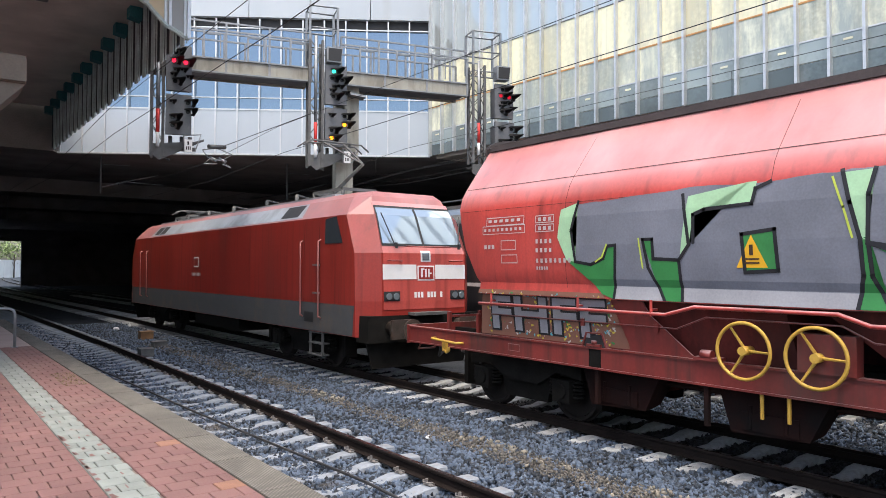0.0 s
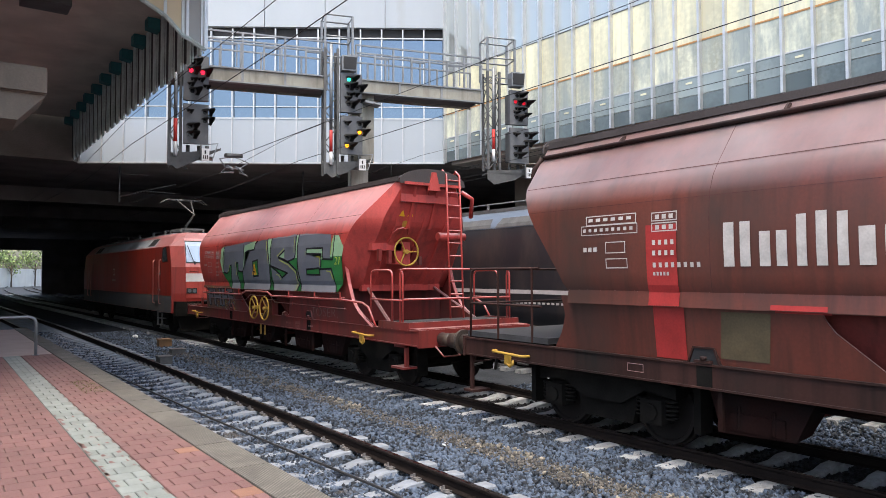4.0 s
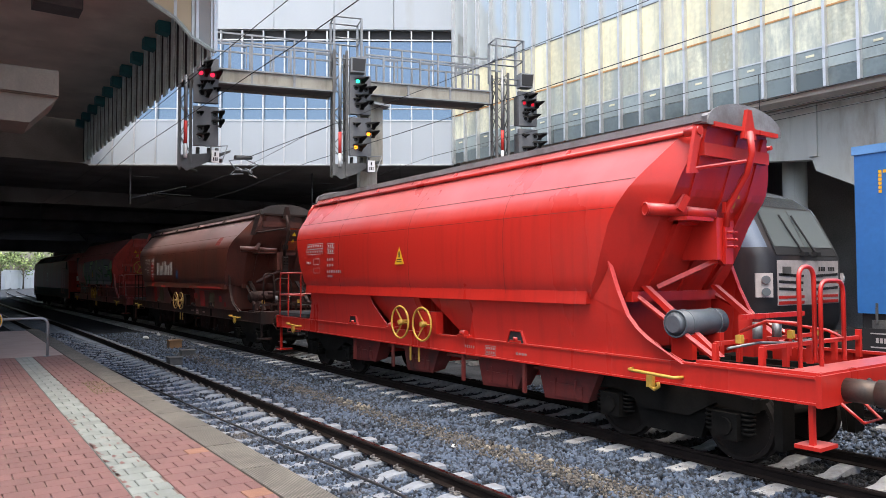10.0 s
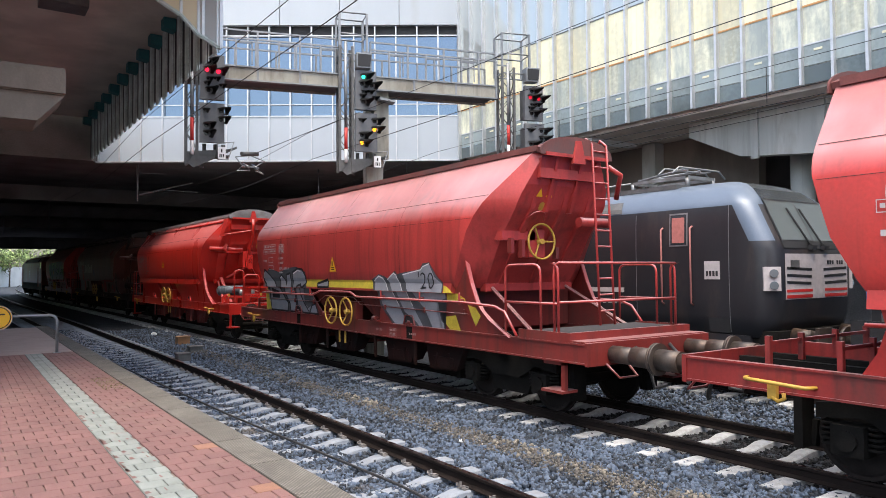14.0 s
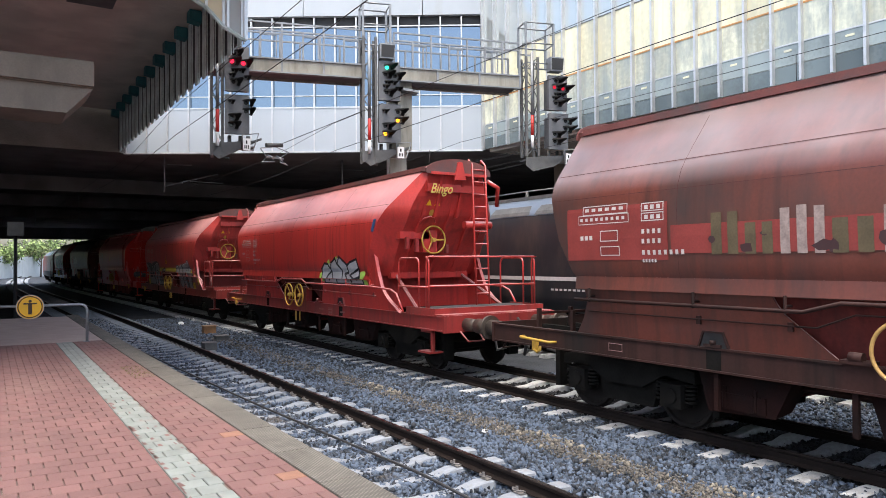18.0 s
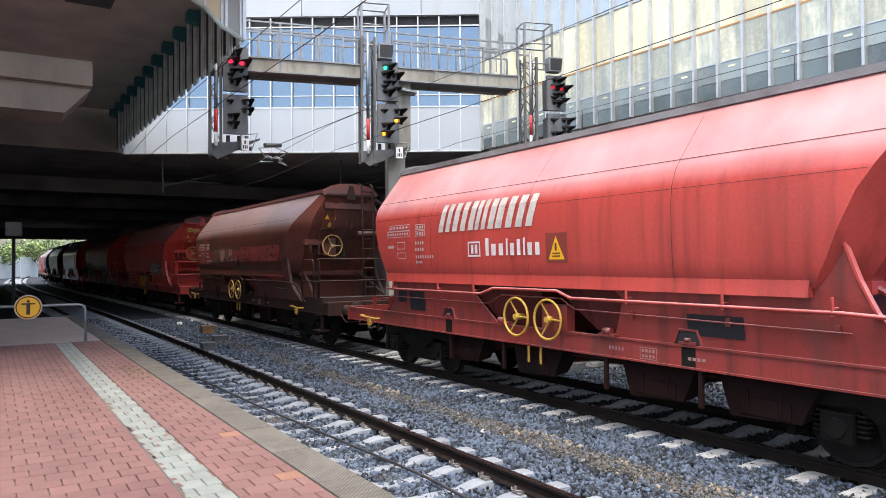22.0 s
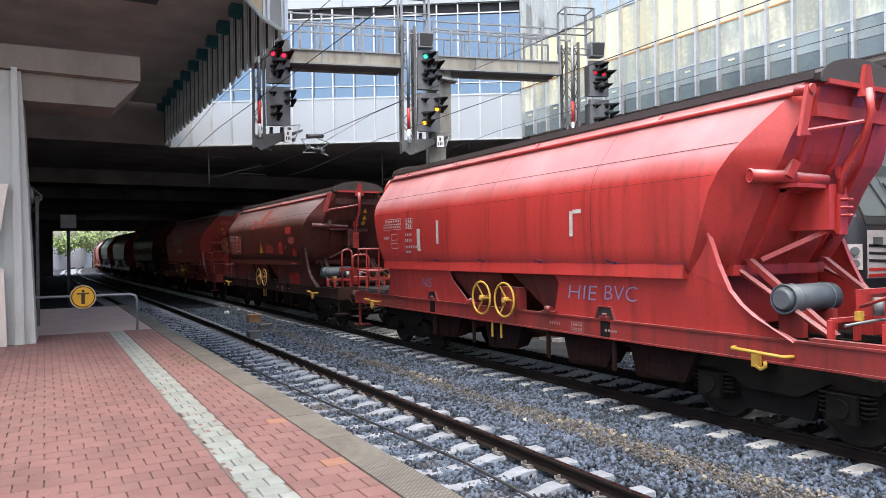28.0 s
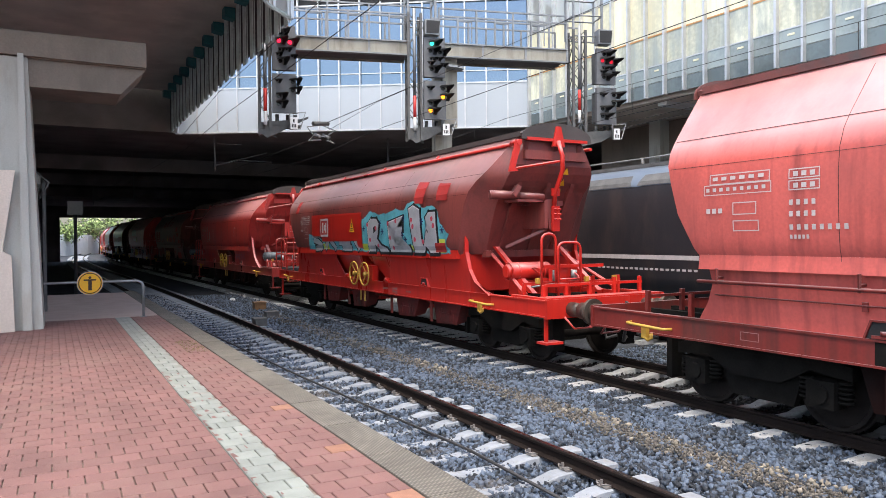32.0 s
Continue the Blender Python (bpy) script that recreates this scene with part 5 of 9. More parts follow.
def handwheel(name, c, axis, R, wagon, mat="yellow"):
    bm = B()
    ring(bm, c, axis, R, 0.021, 28, 7)
    ax = Vector(axis).normalized()
    a = Vector((0, 0, 1)) if abs(ax.z) < 0.9 else Vector((0, 1, 0))
    b = ax.cross(a)
    for i in range(3):
        t = 2 * math.pi * (i + 0.25) / 3
        q = Vector(c) + (a * math.cos(t) + b * math.sin(t)) * R
        tube(bm, Vector(c) - ax * 0.06, q, 0.02, 6, 0.013)
    tube(bm, Vector(c) - ax * 0.16, Vector(c) + ax * 0.03, 0.05, 10)
    return part(name, bm, mat, wagon, "dull ochre three-spoked handwheel" if mat == "yellow_dull" else "yellow three-spoked handwheel")


SHARED = {}


def shared(key, maker):
    if key not in SHARED:
        SHARED[key] = maker()
    return SHARED[key]


WHEELS = []
START = {1: 4.22, 2: -12.80, 3: -29.62, 4: -45.78, 5: -62.25, 6: -78.68, 7: -94.85, 8: -111.25, 9: -127.45, 10: -144.16, 11: -160.85}
KINDS = dict(zip(range(1, 12), "ACBAAAABBCA"))
W = {}


def wagon(kind, name_label, paint, frame_paint, roof, rail_paint=None, under_paint=None, skirt_paint=None):
    """A four-axle covered hopper wagon. Origin on the rail head, y = 0 at the first handwheel."""
    k = KIND[kind]
    rail_paint, under_paint, skirt_paint = rail_paint or frame_paint, under_paint or P["under"], skirt_paint or paint
    w = empty("hopper_wagon", label=name_label, category="freight wagon", group="wagons of the freight train")
    tank(kind, paint, roof, w)
    head, tail, sh, fo = k["head"], k["tail"], k["shift"], k["fore"]
    swoop = [(y + sh, z) for y, z in ((-5.26, 2.50), (-5.41, 2.10), (-5.57, 1.78), (-5.72, 1.62), (-5.91, 1.48), (-6.15, 1.34), (-6.42, 1.22))]
    if kind == "C":
        swoop = [(-6.24, 2.85), (-6.15, 2.45), (-6.16, 2.05), (-6.29, 1.70), (-6.50, 1.45), (-6.75, 1.30), (-7.02, 1.22)]
    # sole bars with flanges
    for s in (-1, 1):
        bm = B()
        x = s * 1.38
        prism(bm, [(x - s * 0.06, 0.92), (x + s * 0.035, 0.92), (x + s * 0.035, 0.945), (x + s * 0.012, 0.945), (x + s * 0.012, 1.195), (x + s * 0.035, 1.195), (x + s * 0.035, 1.22), (x - s * 0.06, 1.22)], "y", tail + 0.062, head - 0.062)
        part("sole_bar", bm, frame_paint, w)
    for y, o in ((head, -0.06), (tail, 0.06)):
        bm = B()
        box(bm, -1.415, 1.415, min(y, y + o), max(y, y + o), 0.90, 1.235)
        part("head_stock", bm, frame_paint, w, bevel=0.01)
    bm = B()
    for x in (-0.35, 0.25):
        box(bm, x, x + 0.1, tail + 0.1, head - 0.1, 0.85, 1.15)
    for y in (k["bogies"][0], 1.5, -2.5, k["bogies"][1]):
        box(bm, -1.37, 1.37, y - 0.12, y + 0.12, 0.92, 1.15)
    part("centre_sill", bm, "underframe", w)
    # side skirts, with a trapezoid opening behind the handwheels
    for s in (-1, 1):
        bm = B()
        lo, hi = (1.400, 1.425) if s > 0 else (-1.425, -1.400)
        prism(bm, [(0.70, 1.22), (4.62 + fo, 1.22), (4.46 + fo, 1.45), (4.36 + fo, 1.70), (4.42 + fo, 1.985), (1.40, 1.985), (1.40, 1.87), (1.36, 1.79), (1.28, 1.68)], "x", lo, hi)
        prism(bm, [(-2.03 + sh * 0.25, 1.22), (-2.14 + sh * 0.2, 1.5), (-2.22 + sh * 0.2, 1.72), (-2.20 + sh * 0.2, 1.80), (-2.10 + sh * 0.2, 1.87), (-2.10 + sh * 0.2, 1.985), (-4.95 + sh, 1.985), (swoop[0][0] + 0.05, swoop[0][1]), *swoop][::-1], "x", lo, hi)
        prism(bm, [(1.40, 1.87), (1.40, 1.985), (-2.10 + sh * 0.2, 1.985), (-2.10 + sh * 0.2, 1.87)], "x", lo, hi)
        for v in bm.verts:
            v.co.x = s * (skirt_x(v.co.z) - (0.025 if abs(v.co.x) < 1.412 else 0.0))
        part("side_skirt", bm, skirt_paint, w)
        bm = B()
        prism(bm, swoop + [(y - 0.035, z - 0.02) for y, z in reversed(swoop)], "x", min(s * 1.38, s * 1.46), max(s * 1.38, s * 1.46))
        part("end_strut", bm, frame_paint if frame_paint is P["brown_f"] else rail_paint, w)
        bm = B()
        prism(bm, [(s * 1.41, 1.885), (s * 1.525, 1.885), (s * 1.50, 2.07), (s * 1.41, 2.07)], "y", k["rear"][0][0] + 0.04, k["front"][0][0] + 0.03)
        part("waist_band", bm, paint if skirt_paint is not P["new"] else skirt_paint, w)
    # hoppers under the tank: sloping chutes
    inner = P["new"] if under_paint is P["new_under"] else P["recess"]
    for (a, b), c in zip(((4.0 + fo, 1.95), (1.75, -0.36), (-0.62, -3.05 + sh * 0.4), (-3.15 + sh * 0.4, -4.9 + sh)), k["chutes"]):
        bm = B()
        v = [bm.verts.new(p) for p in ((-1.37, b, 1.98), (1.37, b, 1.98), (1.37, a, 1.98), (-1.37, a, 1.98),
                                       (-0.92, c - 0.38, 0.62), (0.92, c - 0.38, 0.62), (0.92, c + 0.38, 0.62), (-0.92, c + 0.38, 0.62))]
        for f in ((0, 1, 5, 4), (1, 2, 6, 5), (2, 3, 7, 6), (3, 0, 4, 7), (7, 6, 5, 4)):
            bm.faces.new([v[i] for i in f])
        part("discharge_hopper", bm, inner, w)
    for s in (-1, 1):
        for y in (0.50, -1.96 + sh * 0.25):
            bm = B()
            box(bm, min(s * 1.30, s * 1.47), max(s * 1.30, s * 1.47), y - 0.16, y + 0.16, 1.222, 1.26)
            tube(bm, (s * 1.43, y - 0.07, 1.29), (s * 1.43, y + 0.07, 1.29), 0.055, 10)
            part("hinge_block", bm, frame_paint, w)
        bm = B()
        tube(bm, (s * 0.97, 2.2, 0.80), (s * 0.97, -4.4 + sh, 0.80), 0.035, 8)
        part("shutter_shaft", bm, under_paint, w)
    for s in (-1, 1):
        for c in k["chutes"]:
            bm = B()
            v = [bm.verts.new((x, y, z)) for x, y, z in ((s * 0.80, c - 0.72, 0.98), (s * 1.20, c - 0.72, 0.98), (s * 1.20, c + 0.62, 0.98), (s * 0.80, c + 0.62, 0.98),
                                                          (s * 0.94, c - 0.50, 0.50), (s * 1.20, c - 0.46, 0.44), (s * 1.20, c + 0.44, 0.40), (s * 0.94, c + 0.44, 0.46))]
            for f in ((3, 2, 1, 0), (4, 5, 6, 7), (0, 1, 5, 4), (1, 2, 6, 5), (2, 3, 7, 6), (3, 0, 4, 7)):
                bm.faces.new([v[i] for i in f])
            bmesh.ops.recalc_face_normals(bm, faces=bm.faces[:])
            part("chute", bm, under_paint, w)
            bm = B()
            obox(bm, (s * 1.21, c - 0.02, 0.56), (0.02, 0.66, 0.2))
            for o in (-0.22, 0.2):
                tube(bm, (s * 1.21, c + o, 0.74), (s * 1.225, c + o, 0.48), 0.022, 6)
            part("chute_flap", bm, under_paint, w, "dark hinged flap")
        for y in (2.20 + fo * 0.6, 0.55, -1.85 + sh * 0.47, -3.46 + sh * 0.92):
            bm = B()
            box(bm, min(s * 1.33, s * 1.38), max(s * 1.33, s * 1.38), y - 0.03, y + 0.03, 0.45, 0.93)
            part("hanger", bm, under_paint, w)
        for y in (0.38, 0.08):
            bm = B()
            tube(bm, (s * 1.36, y - 0.5 + 0.2 * sh, 0.92), (s * 1.36, y - 0.5 + 0.2 * sh, 0.64), 0.022, 6)
            part("release_handle", bm, "yellow", w)
        for y in (2.22 + fo * 0.85, -3.30 + sh * 0.82):
            # a black block stands in for the shade inside the jacking notch
            bm = B()
            prism(bm, [(y - 0.20, 1.2), (y + 0.20, 1.2), (y + 0.13, 1.40), (y - 0.13, 1.40)], "x", min(s * 1.35, s * 1.392), max(s * 1.35, s * 1.392))
            part("jacking_pocket", bm, "black", w)
            bm = B()
            obox(bm, (s * 1.39, y, 1.245), (0.07, 0.24, 0.035))
            tube(bm, (s * 1.40, y, 1.26), (s * 1.40, y, 1.31), 0.04, 8)
            part("jacking_lug", bm, frame_paint, w)
            if frame_paint is not P["new"]:
                bm = B()
                box(bm, min(s * 1.394, s * 1.399), max(s * 1.394, s * 1.399), y - 0.11, y + 0.10, 0.95, 1.19)
                part("grease_stain", bm, "underframe", w, "dark grease stain below the pocket")
            bm = B()
            prism(bm, [(y - 0.20, 1.222), (y - 0.13, 1.40), (y + 0.13, 1.40), (y + 0.20, 1.222), (y + 0.22, 1.222), (y + 0.145, 1.42), (y - 0.145, 1.42), (y - 0.22, 1.222)][::-1],
                  "x", min(s * 1.35, s * 1.412), max(s * 1.35, s * 1.412))
            part("pocket_rim", bm, frame_paint, w)
        for y in (head - 1.3, tail + 2.05)[:1 if len(W) + 1 in (4, 5) else 2]:
            bm = B()
            pipe(bm, [(s * 1.40, y + 0.42, 1.06), *bend((s * 1.40, y + 0.42, 1.06), (s * 1.52, y + 0.4, 1.06), (s * 1.52, y, 1.03), 0.05), (s * 1.52, y - 0.3, 1.03), (s * 1.40, y - 0.36, 1.03)], 0.022, 6)
            box(bm, min(s * 1.41, s * 1.47), max(s * 1.41, s * 1.47), y + 0.05, y + 0.15, 0.86, 1.03)
            pipe(bm, [(s * 1.46, y + 0.1, 0.88), (s * 1.46, y + 0.03, 0.84), (s * 1.46, y - 0.04, 0.88), (s * 1.46, y - 0.03, 0.94)], 0.024, 6)
            part("rope_hook", bm, "yellow", w, "yellow-painted rope hook and shunter's grip")
    for y in (0.36 * sh * 0.65, -0.78 + 0.36 * sh * 0.55):
        handwheel("handwheel", (-1.53, y, 1.385), (-1, 0, 0), 0.31, w, "yellow_dull" if frame_paint is P["brown_f"] else "yellow")
        handwheel("handwheel", (1.53, y, 1.385), (1, 0, 0), 0.31, w, "yellow_dull" if frame_paint is P["brown_f"] else "yellow")
    for s in (-1, 1):
        bm = B()
        obox(bm, (s * 1.36, -0.84 + 0.2 * sh, 1.42), (0.16, 0.58, 0.4))
        part("gear_box", bm, frame_paint, w, bevel=0.02)
    # buffers, as long as half the gap to the next wagon
    number = len(W) + 1
    ahead = (START[number - 1] - START[number] + KIND[KINDS[number - 1]]["tail"] - head) / 2 if number > 1 else 0.6
    behind = (START[number] - START[number + 1] + tail - KIND[KINDS[number + 1]]["head"]) / 2 if number < 11 else 0.6
    for y, d, L in ((head, 1, ahead), (tail, -1, behind)):
        for x in (-0.88, 0.88):
            bm = B()
            tube(bm, (x, y, 1.05), (x, y + d * L * 0.55, 1.05), 0.13, 14, 0.125)
            tube(bm, (x, y + d * L * 0.5, 1.05), (x, y + d * (L - 0.03), 1.05), 0.145, 14, 0.15)
            tube(bm, (x, y + d * (L - 0.035), 1.05), (x, y + d * (L - 0.003), 1.05), 0.225, 20)
            part("buffer", bm, "buffer", w)
        bm = B()
        pipe(bm, [(0, y, 1.0), (0, y + d * 0.25, 0.98), (0, y + d * 0.5, 0.92)], 0.045, 8)
        ring(bm, (0, y + d * 0.52, 0.86), (1, 0, 0), 0.09, 0.03, 14, 6)
        part("coupling_hook", bm, "underframe", w)
        for x in (-0.4, 0.4):
            bm = B()
            pipe(bm, [(x, y, 1.12), (x, y + d * 0.25, 0.9), (x, y + d * 0.35, 0.55), (x * 0.6, y + d * 0.45, 0.6)], 0.03, 6)
            part("brake_hose", bm, "rubber", w)
        bm = B()
        pipe(bm, [(-0.62, y + d * 0.02, 0.92), (-0.62, y + d * 0.22, 0.74), (-1.0, y + d * 0.22, 0.74), (-1.05, y + d * 0.02, 0.92)], 0.018, 6)
        part("under_grip", bm, frame_paint, w)
    # plates that close the body below the sloping ends
    for y in (-4.96 + sh, 4.2 + fo):
        bm = B()
        box(bm, -1.34, 1.34, y - 0.02, y + 0.02, 1.22, 2.02)
        part("end_apron", bm, skirt_paint, w)
    # bogies
    for y in k["bogies"]:
        bg = share("bogie", shared("bogie", bogie_mesh), w, pose(0, y, 0))
        for dy in (-0.9, 0.9):
            ws = share("wheelset", shared("wheelset", wheelset_mesh), bg, pose(0, dy, 0.46))
            WHEELS.append((ws, dy))
    end_fittings(kind, w, paint, frame_paint, rail_paint)
    return w


def rail_frame(bm, pts, r=0.021):
    pipe(bm, pts, r, 7)


def end_fittings(kind, w, paint, frame_paint, rail_paint):
    k = KIND[kind]
    head, tail, fo = k["head"], k["tail"], k["fore"]
    ry = lambda z: curve_at(k["rear"], z) - bulge(z)
    # vertical ribs and beams on the slanting rear end
    for x in (-0.70, 0.02, 0.62):
        bm = B()
        for z0, z1 in ((2.0, 2.5), (2.5, 3.35), (3.35, 4.2)):
            v = [bm.verts.new((x + dx, ry(z) + o, z)) for z in (z0, z1) for dx, o in ((-0.05, 0.1), (0.05, 0.1), (0.05, -0.04), (-0.05, -0.04))]
            for f in ((0, 1, 5, 4), (1, 2, 6, 5), (2, 3, 7, 6), (3, 0, 4, 7), (3, 2, 1, 0), (4, 5, 6, 7)):
                bm.faces.new([v[i] for i in f])
        part("end_rib", bm, paint, w)
    for z, h in ((2.02, 0.1), (3.98, 0.12)):
        bm = B()
        box(bm, -profile_x(z) * 0.72, profile_x(z) * 0.72, ry(z) - 0.06, ry(z) + 0.1, z - h, z + h * 0.4)
        part("end_beam", bm, paint, w)
    for s in (-1, 1):
        bm = B()
        v0, v1 = (s * 0.9, ry(2.0) - 0.02, 2.0), (s * 1.15, -6.75 + k["shift"], 1.25)
        tube(bm, v0, v1, 0.038, 6)
        part("diagonal_brace", bm, frame_paint, w)
    bm = B()
    y = ry(4.3)
    prism(bm, [(-0.15, 4.12), (-0.05, 4.52), (0.05, 4.52), (0.15, 4.12)], "y", y - 0.16, y - 0.10)
    box(bm, -0.75, 0.75, y - 0.13, y - 0.07, 4.22, 4.28)
    part("hatch_lug", bm, rail_paint, w)
    if kind == "A":
        bm = B()
        box(bm, -0.56, -0.18, ry(2.8) - 0.20, ry(2.8) + 0.1, 2.52, 3.02)
        box(bm, -1.15, -0.4, ry(2.8) - 0.20, ry(2.8) + 0.05, 2.82, 2.98)
        part("brake_gear_box", bm, paint, w, bevel=0.015)
        for x, z, h in ((-1.0, 2.72, 0.26), (-0.75, 2.68, 0.30), (0.05, 2.6, 0.2)):
            bm = B()
            obox(bm, (x, ry(2.8) - 0.24, z), (0.07, 0.1, h))
            part("gear_lever", bm, frame_paint, w)
        bm = B()
        pipe(bm, [(-0.75, ry(3.2) - 0.05, 3.18), (-0.66, ry(3.3) - 0.07, 3.28), (-0.55, ry(3.34) - 0.07, 3.31), (-0.42, ry(3.3) - 0.07, 3.28), (-0.34, ry(3.2) - 0.05, 3.18)], 0.016, 6)
        part("grab_handle", bm, rail_paint, w)
        for x in (-0.42, 0.16):
            bm = B()
            prism(bm, [(ry(3.95) - 0.02, 3.9), (ry(3.95) - 0.16, 4.25), (ry(3.3) - 0.12, 3.3), (ry(3.3) - 0.0, 3.3)], "x", x - 0.03, x + 0.03)
            part("end_bracket", bm, paint, w)
        bm = B()
        pipe(bm, [(0.80, ry(4.1) - 0.1, 4.15), (1.05, ry(4.1) - 0.18, 4.0), (1.2, ry(3.7) - 0.05, 3.6)], 0.05, 8)
        part("hatch_crank", bm, rail_paint, w)
        handwheel("end_handwheel", (-0.32, ry(2.8) - 0.28, 2.80), (0, -1, 0), 0.31, w, "yellow_dull" if frame_paint is P["brown_f"] else "yellow")
        bm = B()
        tube(bm, (0.35, ry(3.15) - 0.25, 3.15), (1.1, ry(3.15) - 0.25, 3.15), 0.09, 12)
        part("actuator_tube", bm, paint, w)
        # platform with railings
        bm = B()
        box(bm, -1.38, 1.38, tail + 0.42, -6.65, 1.24, 1.33)
        part("platform_deck", bm, "deck", w, "dark anti-slip platform deck")
        bm = B()
        box(bm, -1.41, 1.41, tail + 0.36, tail + 0.42, 1.22, 1.36)
        for s in (-1.41, 1.385):
            box(bm, s, s + 0.025, tail + 0.42, -6.65, 1.22, 1.36)
        part("deck_edge", bm, frame_paint, w)
        bm = B()
        box(bm, -1.40, 1.40, tail + 0.06, tail + 0.36, 1.225, 1.25)
        part("end_deck", bm, frame_paint, w)
        for s in (-1, 1):
            bm = B()
            box(bm, min(s * 1.36, s * 1.30), max(s * 1.36, s * 1.30), tail + 0.52, tail + 0.60, 0.47, 0.93)
            box(bm, min(s * 1.36, s * 1.30), max(s * 1.36, s * 1.30), tail + 0.52, tail + 0.98, 0.86, 0.93)
            box(bm, min(s * 1.44, s * 1.12), max(s * 1.44, s * 1.12), tail + 0.50, tail + 0.96, 0.45, 0.49)
            part("step", bm, frame_paint, w)
        t = tail + 0.62
        for s in (-1, 1):
            x = s * 1.38
            for za, zb in ((2.38, 0), (1.78, 1)):
                bm = B()
                rail_frame(bm, [(x, -6.30, za), (x, t, za)] if zb else [(x, -6.30, 1.3), *bend((x, -6.30, 1.3), (x, -6.30, za), (x, t, za), 0.15), *bend((x, -6.30, za), (x, -7.15, za), (x, -7.15, 1.3), 0.15), (x, -7.15, 1.3)])
                part("railing", bm, rail_paint, w)
            bm = B()
            rail_frame(bm, [(x, -7.45, 1.3), *bend((x, -7.45, 1.3), (x, -7.45, 2.40), (x, t, 2.40), 0.15), *bend((x, -7.45, 2.40), (x, t, 2.40), (x, t, 1.3), 0.15), (x, t, 1.3)])
            part("railing", bm, rail_paint, w)
        bm = B()
        for z in (2.40, 1.80):
            rail_frame(bm, [(-1.38, t, z), (1.38, t, z)])
        part("end_railing", bm, rail_paint, w)
        # ladder up the end
        bm = B()
        la = lambda z: -6.78 + 0.14 * (z - 1.33) / 3.2
        for x in (0.34, 0.70):
            pipe(bm, [(x, la(1.33), 1.33), (x, la(4.5), 4.5), (x, la(4.5) + 0.14, 4.62), (x, la(4.5) + 0.25, 4.45)], 0.024, 6)
        for i in range(11):
            z = 1.58 + 0.28 * i
            tube(bm, (0.32, la(z), z), (0.72, la(z), z), 0.016, 6)
        part("ladder", bm, rail_paint, w)
        # pipe handrail along the side, raised over the handwheels
        for s in (-1, 1):
            bm = B()
            x = s * 1.53
            pipe(bm, [(x, 4.5, 1.73), (x, 1.0, 1.73), (x, 0.6, 1.84), (x, -1.0, 1.84), (x, -1.3, 1.74), (x, -5.3, 1.74), (x, -6.2, 1.70), (x, -6.45, 1.62), (x, -6.75, 1.25)], 0.024, 7)
            for y in (4.2, 2.4, 1.2, -2.4, -3.9, -5.2):
                tube(bm, (s * 1.41, y, 1.78), (x, y, 1.78), 0.018, 5)
                tube(bm, (x, y, 1.70), (x, y, 1.9), 0.02, 5)
            part("side_handrail", bm, rail_paint, w)
            bm = B()
            x = s * 1.442
            pipe(bm, [(x, 4.3, 1.56), (x, 0.9, 1.56), (x, 0.5, 1.72), (x, -1.0, 1.72), (x, -1.3, 1.57), (x, -5.35, 1.53)], 0.011, 5)
            for y in (2.4, 1.2, -2.4, -3.9, -5.2):
                box(bm, min(s * 1.415, x), max(s * 1.415, x), y - 0.03, y + 0.03, 1.50, 1.60)
            part("air_pipe", bm, frame_paint, w, "thin painted air pipe")
        # open front frame with upright pegs
        bm = B()
        for x in (-1.2, -0.5, 0.3, 1.1):
            for y in (4.9, 5.7):
                box(bm, x - 0.03, x + 0.03, y - 0.03, y + 0.03, 1.2, 1.52)
        for y in (4.9, 5.7):
            box(bm, -1.2, 1.1, y - 0.02, y + 0.02, 1.42, 1.46)
        part("pipe_rack", bm, frame_paint, w)
    else:
        # roof edge tube with end crank
        for s in (-1, 1):
            bm = B()
            pipe(bm, [(s * 0.97, ry(4.1) + 0.05, 4.14), (s * 0.97, k["front"][-1][0] - 0.1, 4.14)], 0.035, 8)
            for y in (-4, -1, 2, 4.4):
                tube(bm, (s * 0.97, y, 4.14), (s * 0.86, y, 4.25), 0.03, 6)
            part("roof_tube", bm, rail_paint, w)
            bm = B()
            yy = k["front"][-1][0] - 0.05
            pipe(bm, [(s * 0.97, yy, 4.14), (s * 1.04, yy + 0.12, 3.95), (s * 1.12, yy + 0.1, 3.62)], 0.045, 6)
            part("roof_crank", bm, rail_paint, w)
        bm = B()
        yy = ry(3.9) - 0.10
        prism(bm, [(-1.03, 4.20), (-0.90, 4.22), (-0.97, 3.95), (-1.06, 3.66), (-0.98, 3.60), (-1.20, 3.58)], "y", yy - 0.05, yy)
        tube(bm, (-0.97, yy - 0.07, 4.15), (-0.97, ry(4.1) + 0.1, 4.15), 0.06, 12)
        part("hatch_crank", bm, rail_paint, w)
        e, g = k["shift"], k["shift"] * 0.5
        bm = B()
        tube(bm, (-0.98, ry(3.67) - 0.08, 3.66), (-0.06, ry(3.9) - 0.22, 3.82), 0.028, 6)
        part("push_rod", bm, rail_paint, w)
        bm = B()
        ya = -5.78 + e
        tube(bm, (-1.36, ya - 0.08, 3.16), (-0.80, ya - 0.26, 3.15), 0.085, 14)
        tube(bm, (-0.80, ya - 0.26, 3.15), (-0.28, ya - 0.36, 3.12), 0.068, 12)
        ring(bm, (-1.36, ya - 0.08, 3.16), (0.9, -0.4, 0), 0.082, 0.014, 14, 5)
        obox(bm, (-0.86, ya - 0.23, 3.24), (0.10, 0.26, 0.22), (0, 30, -22))
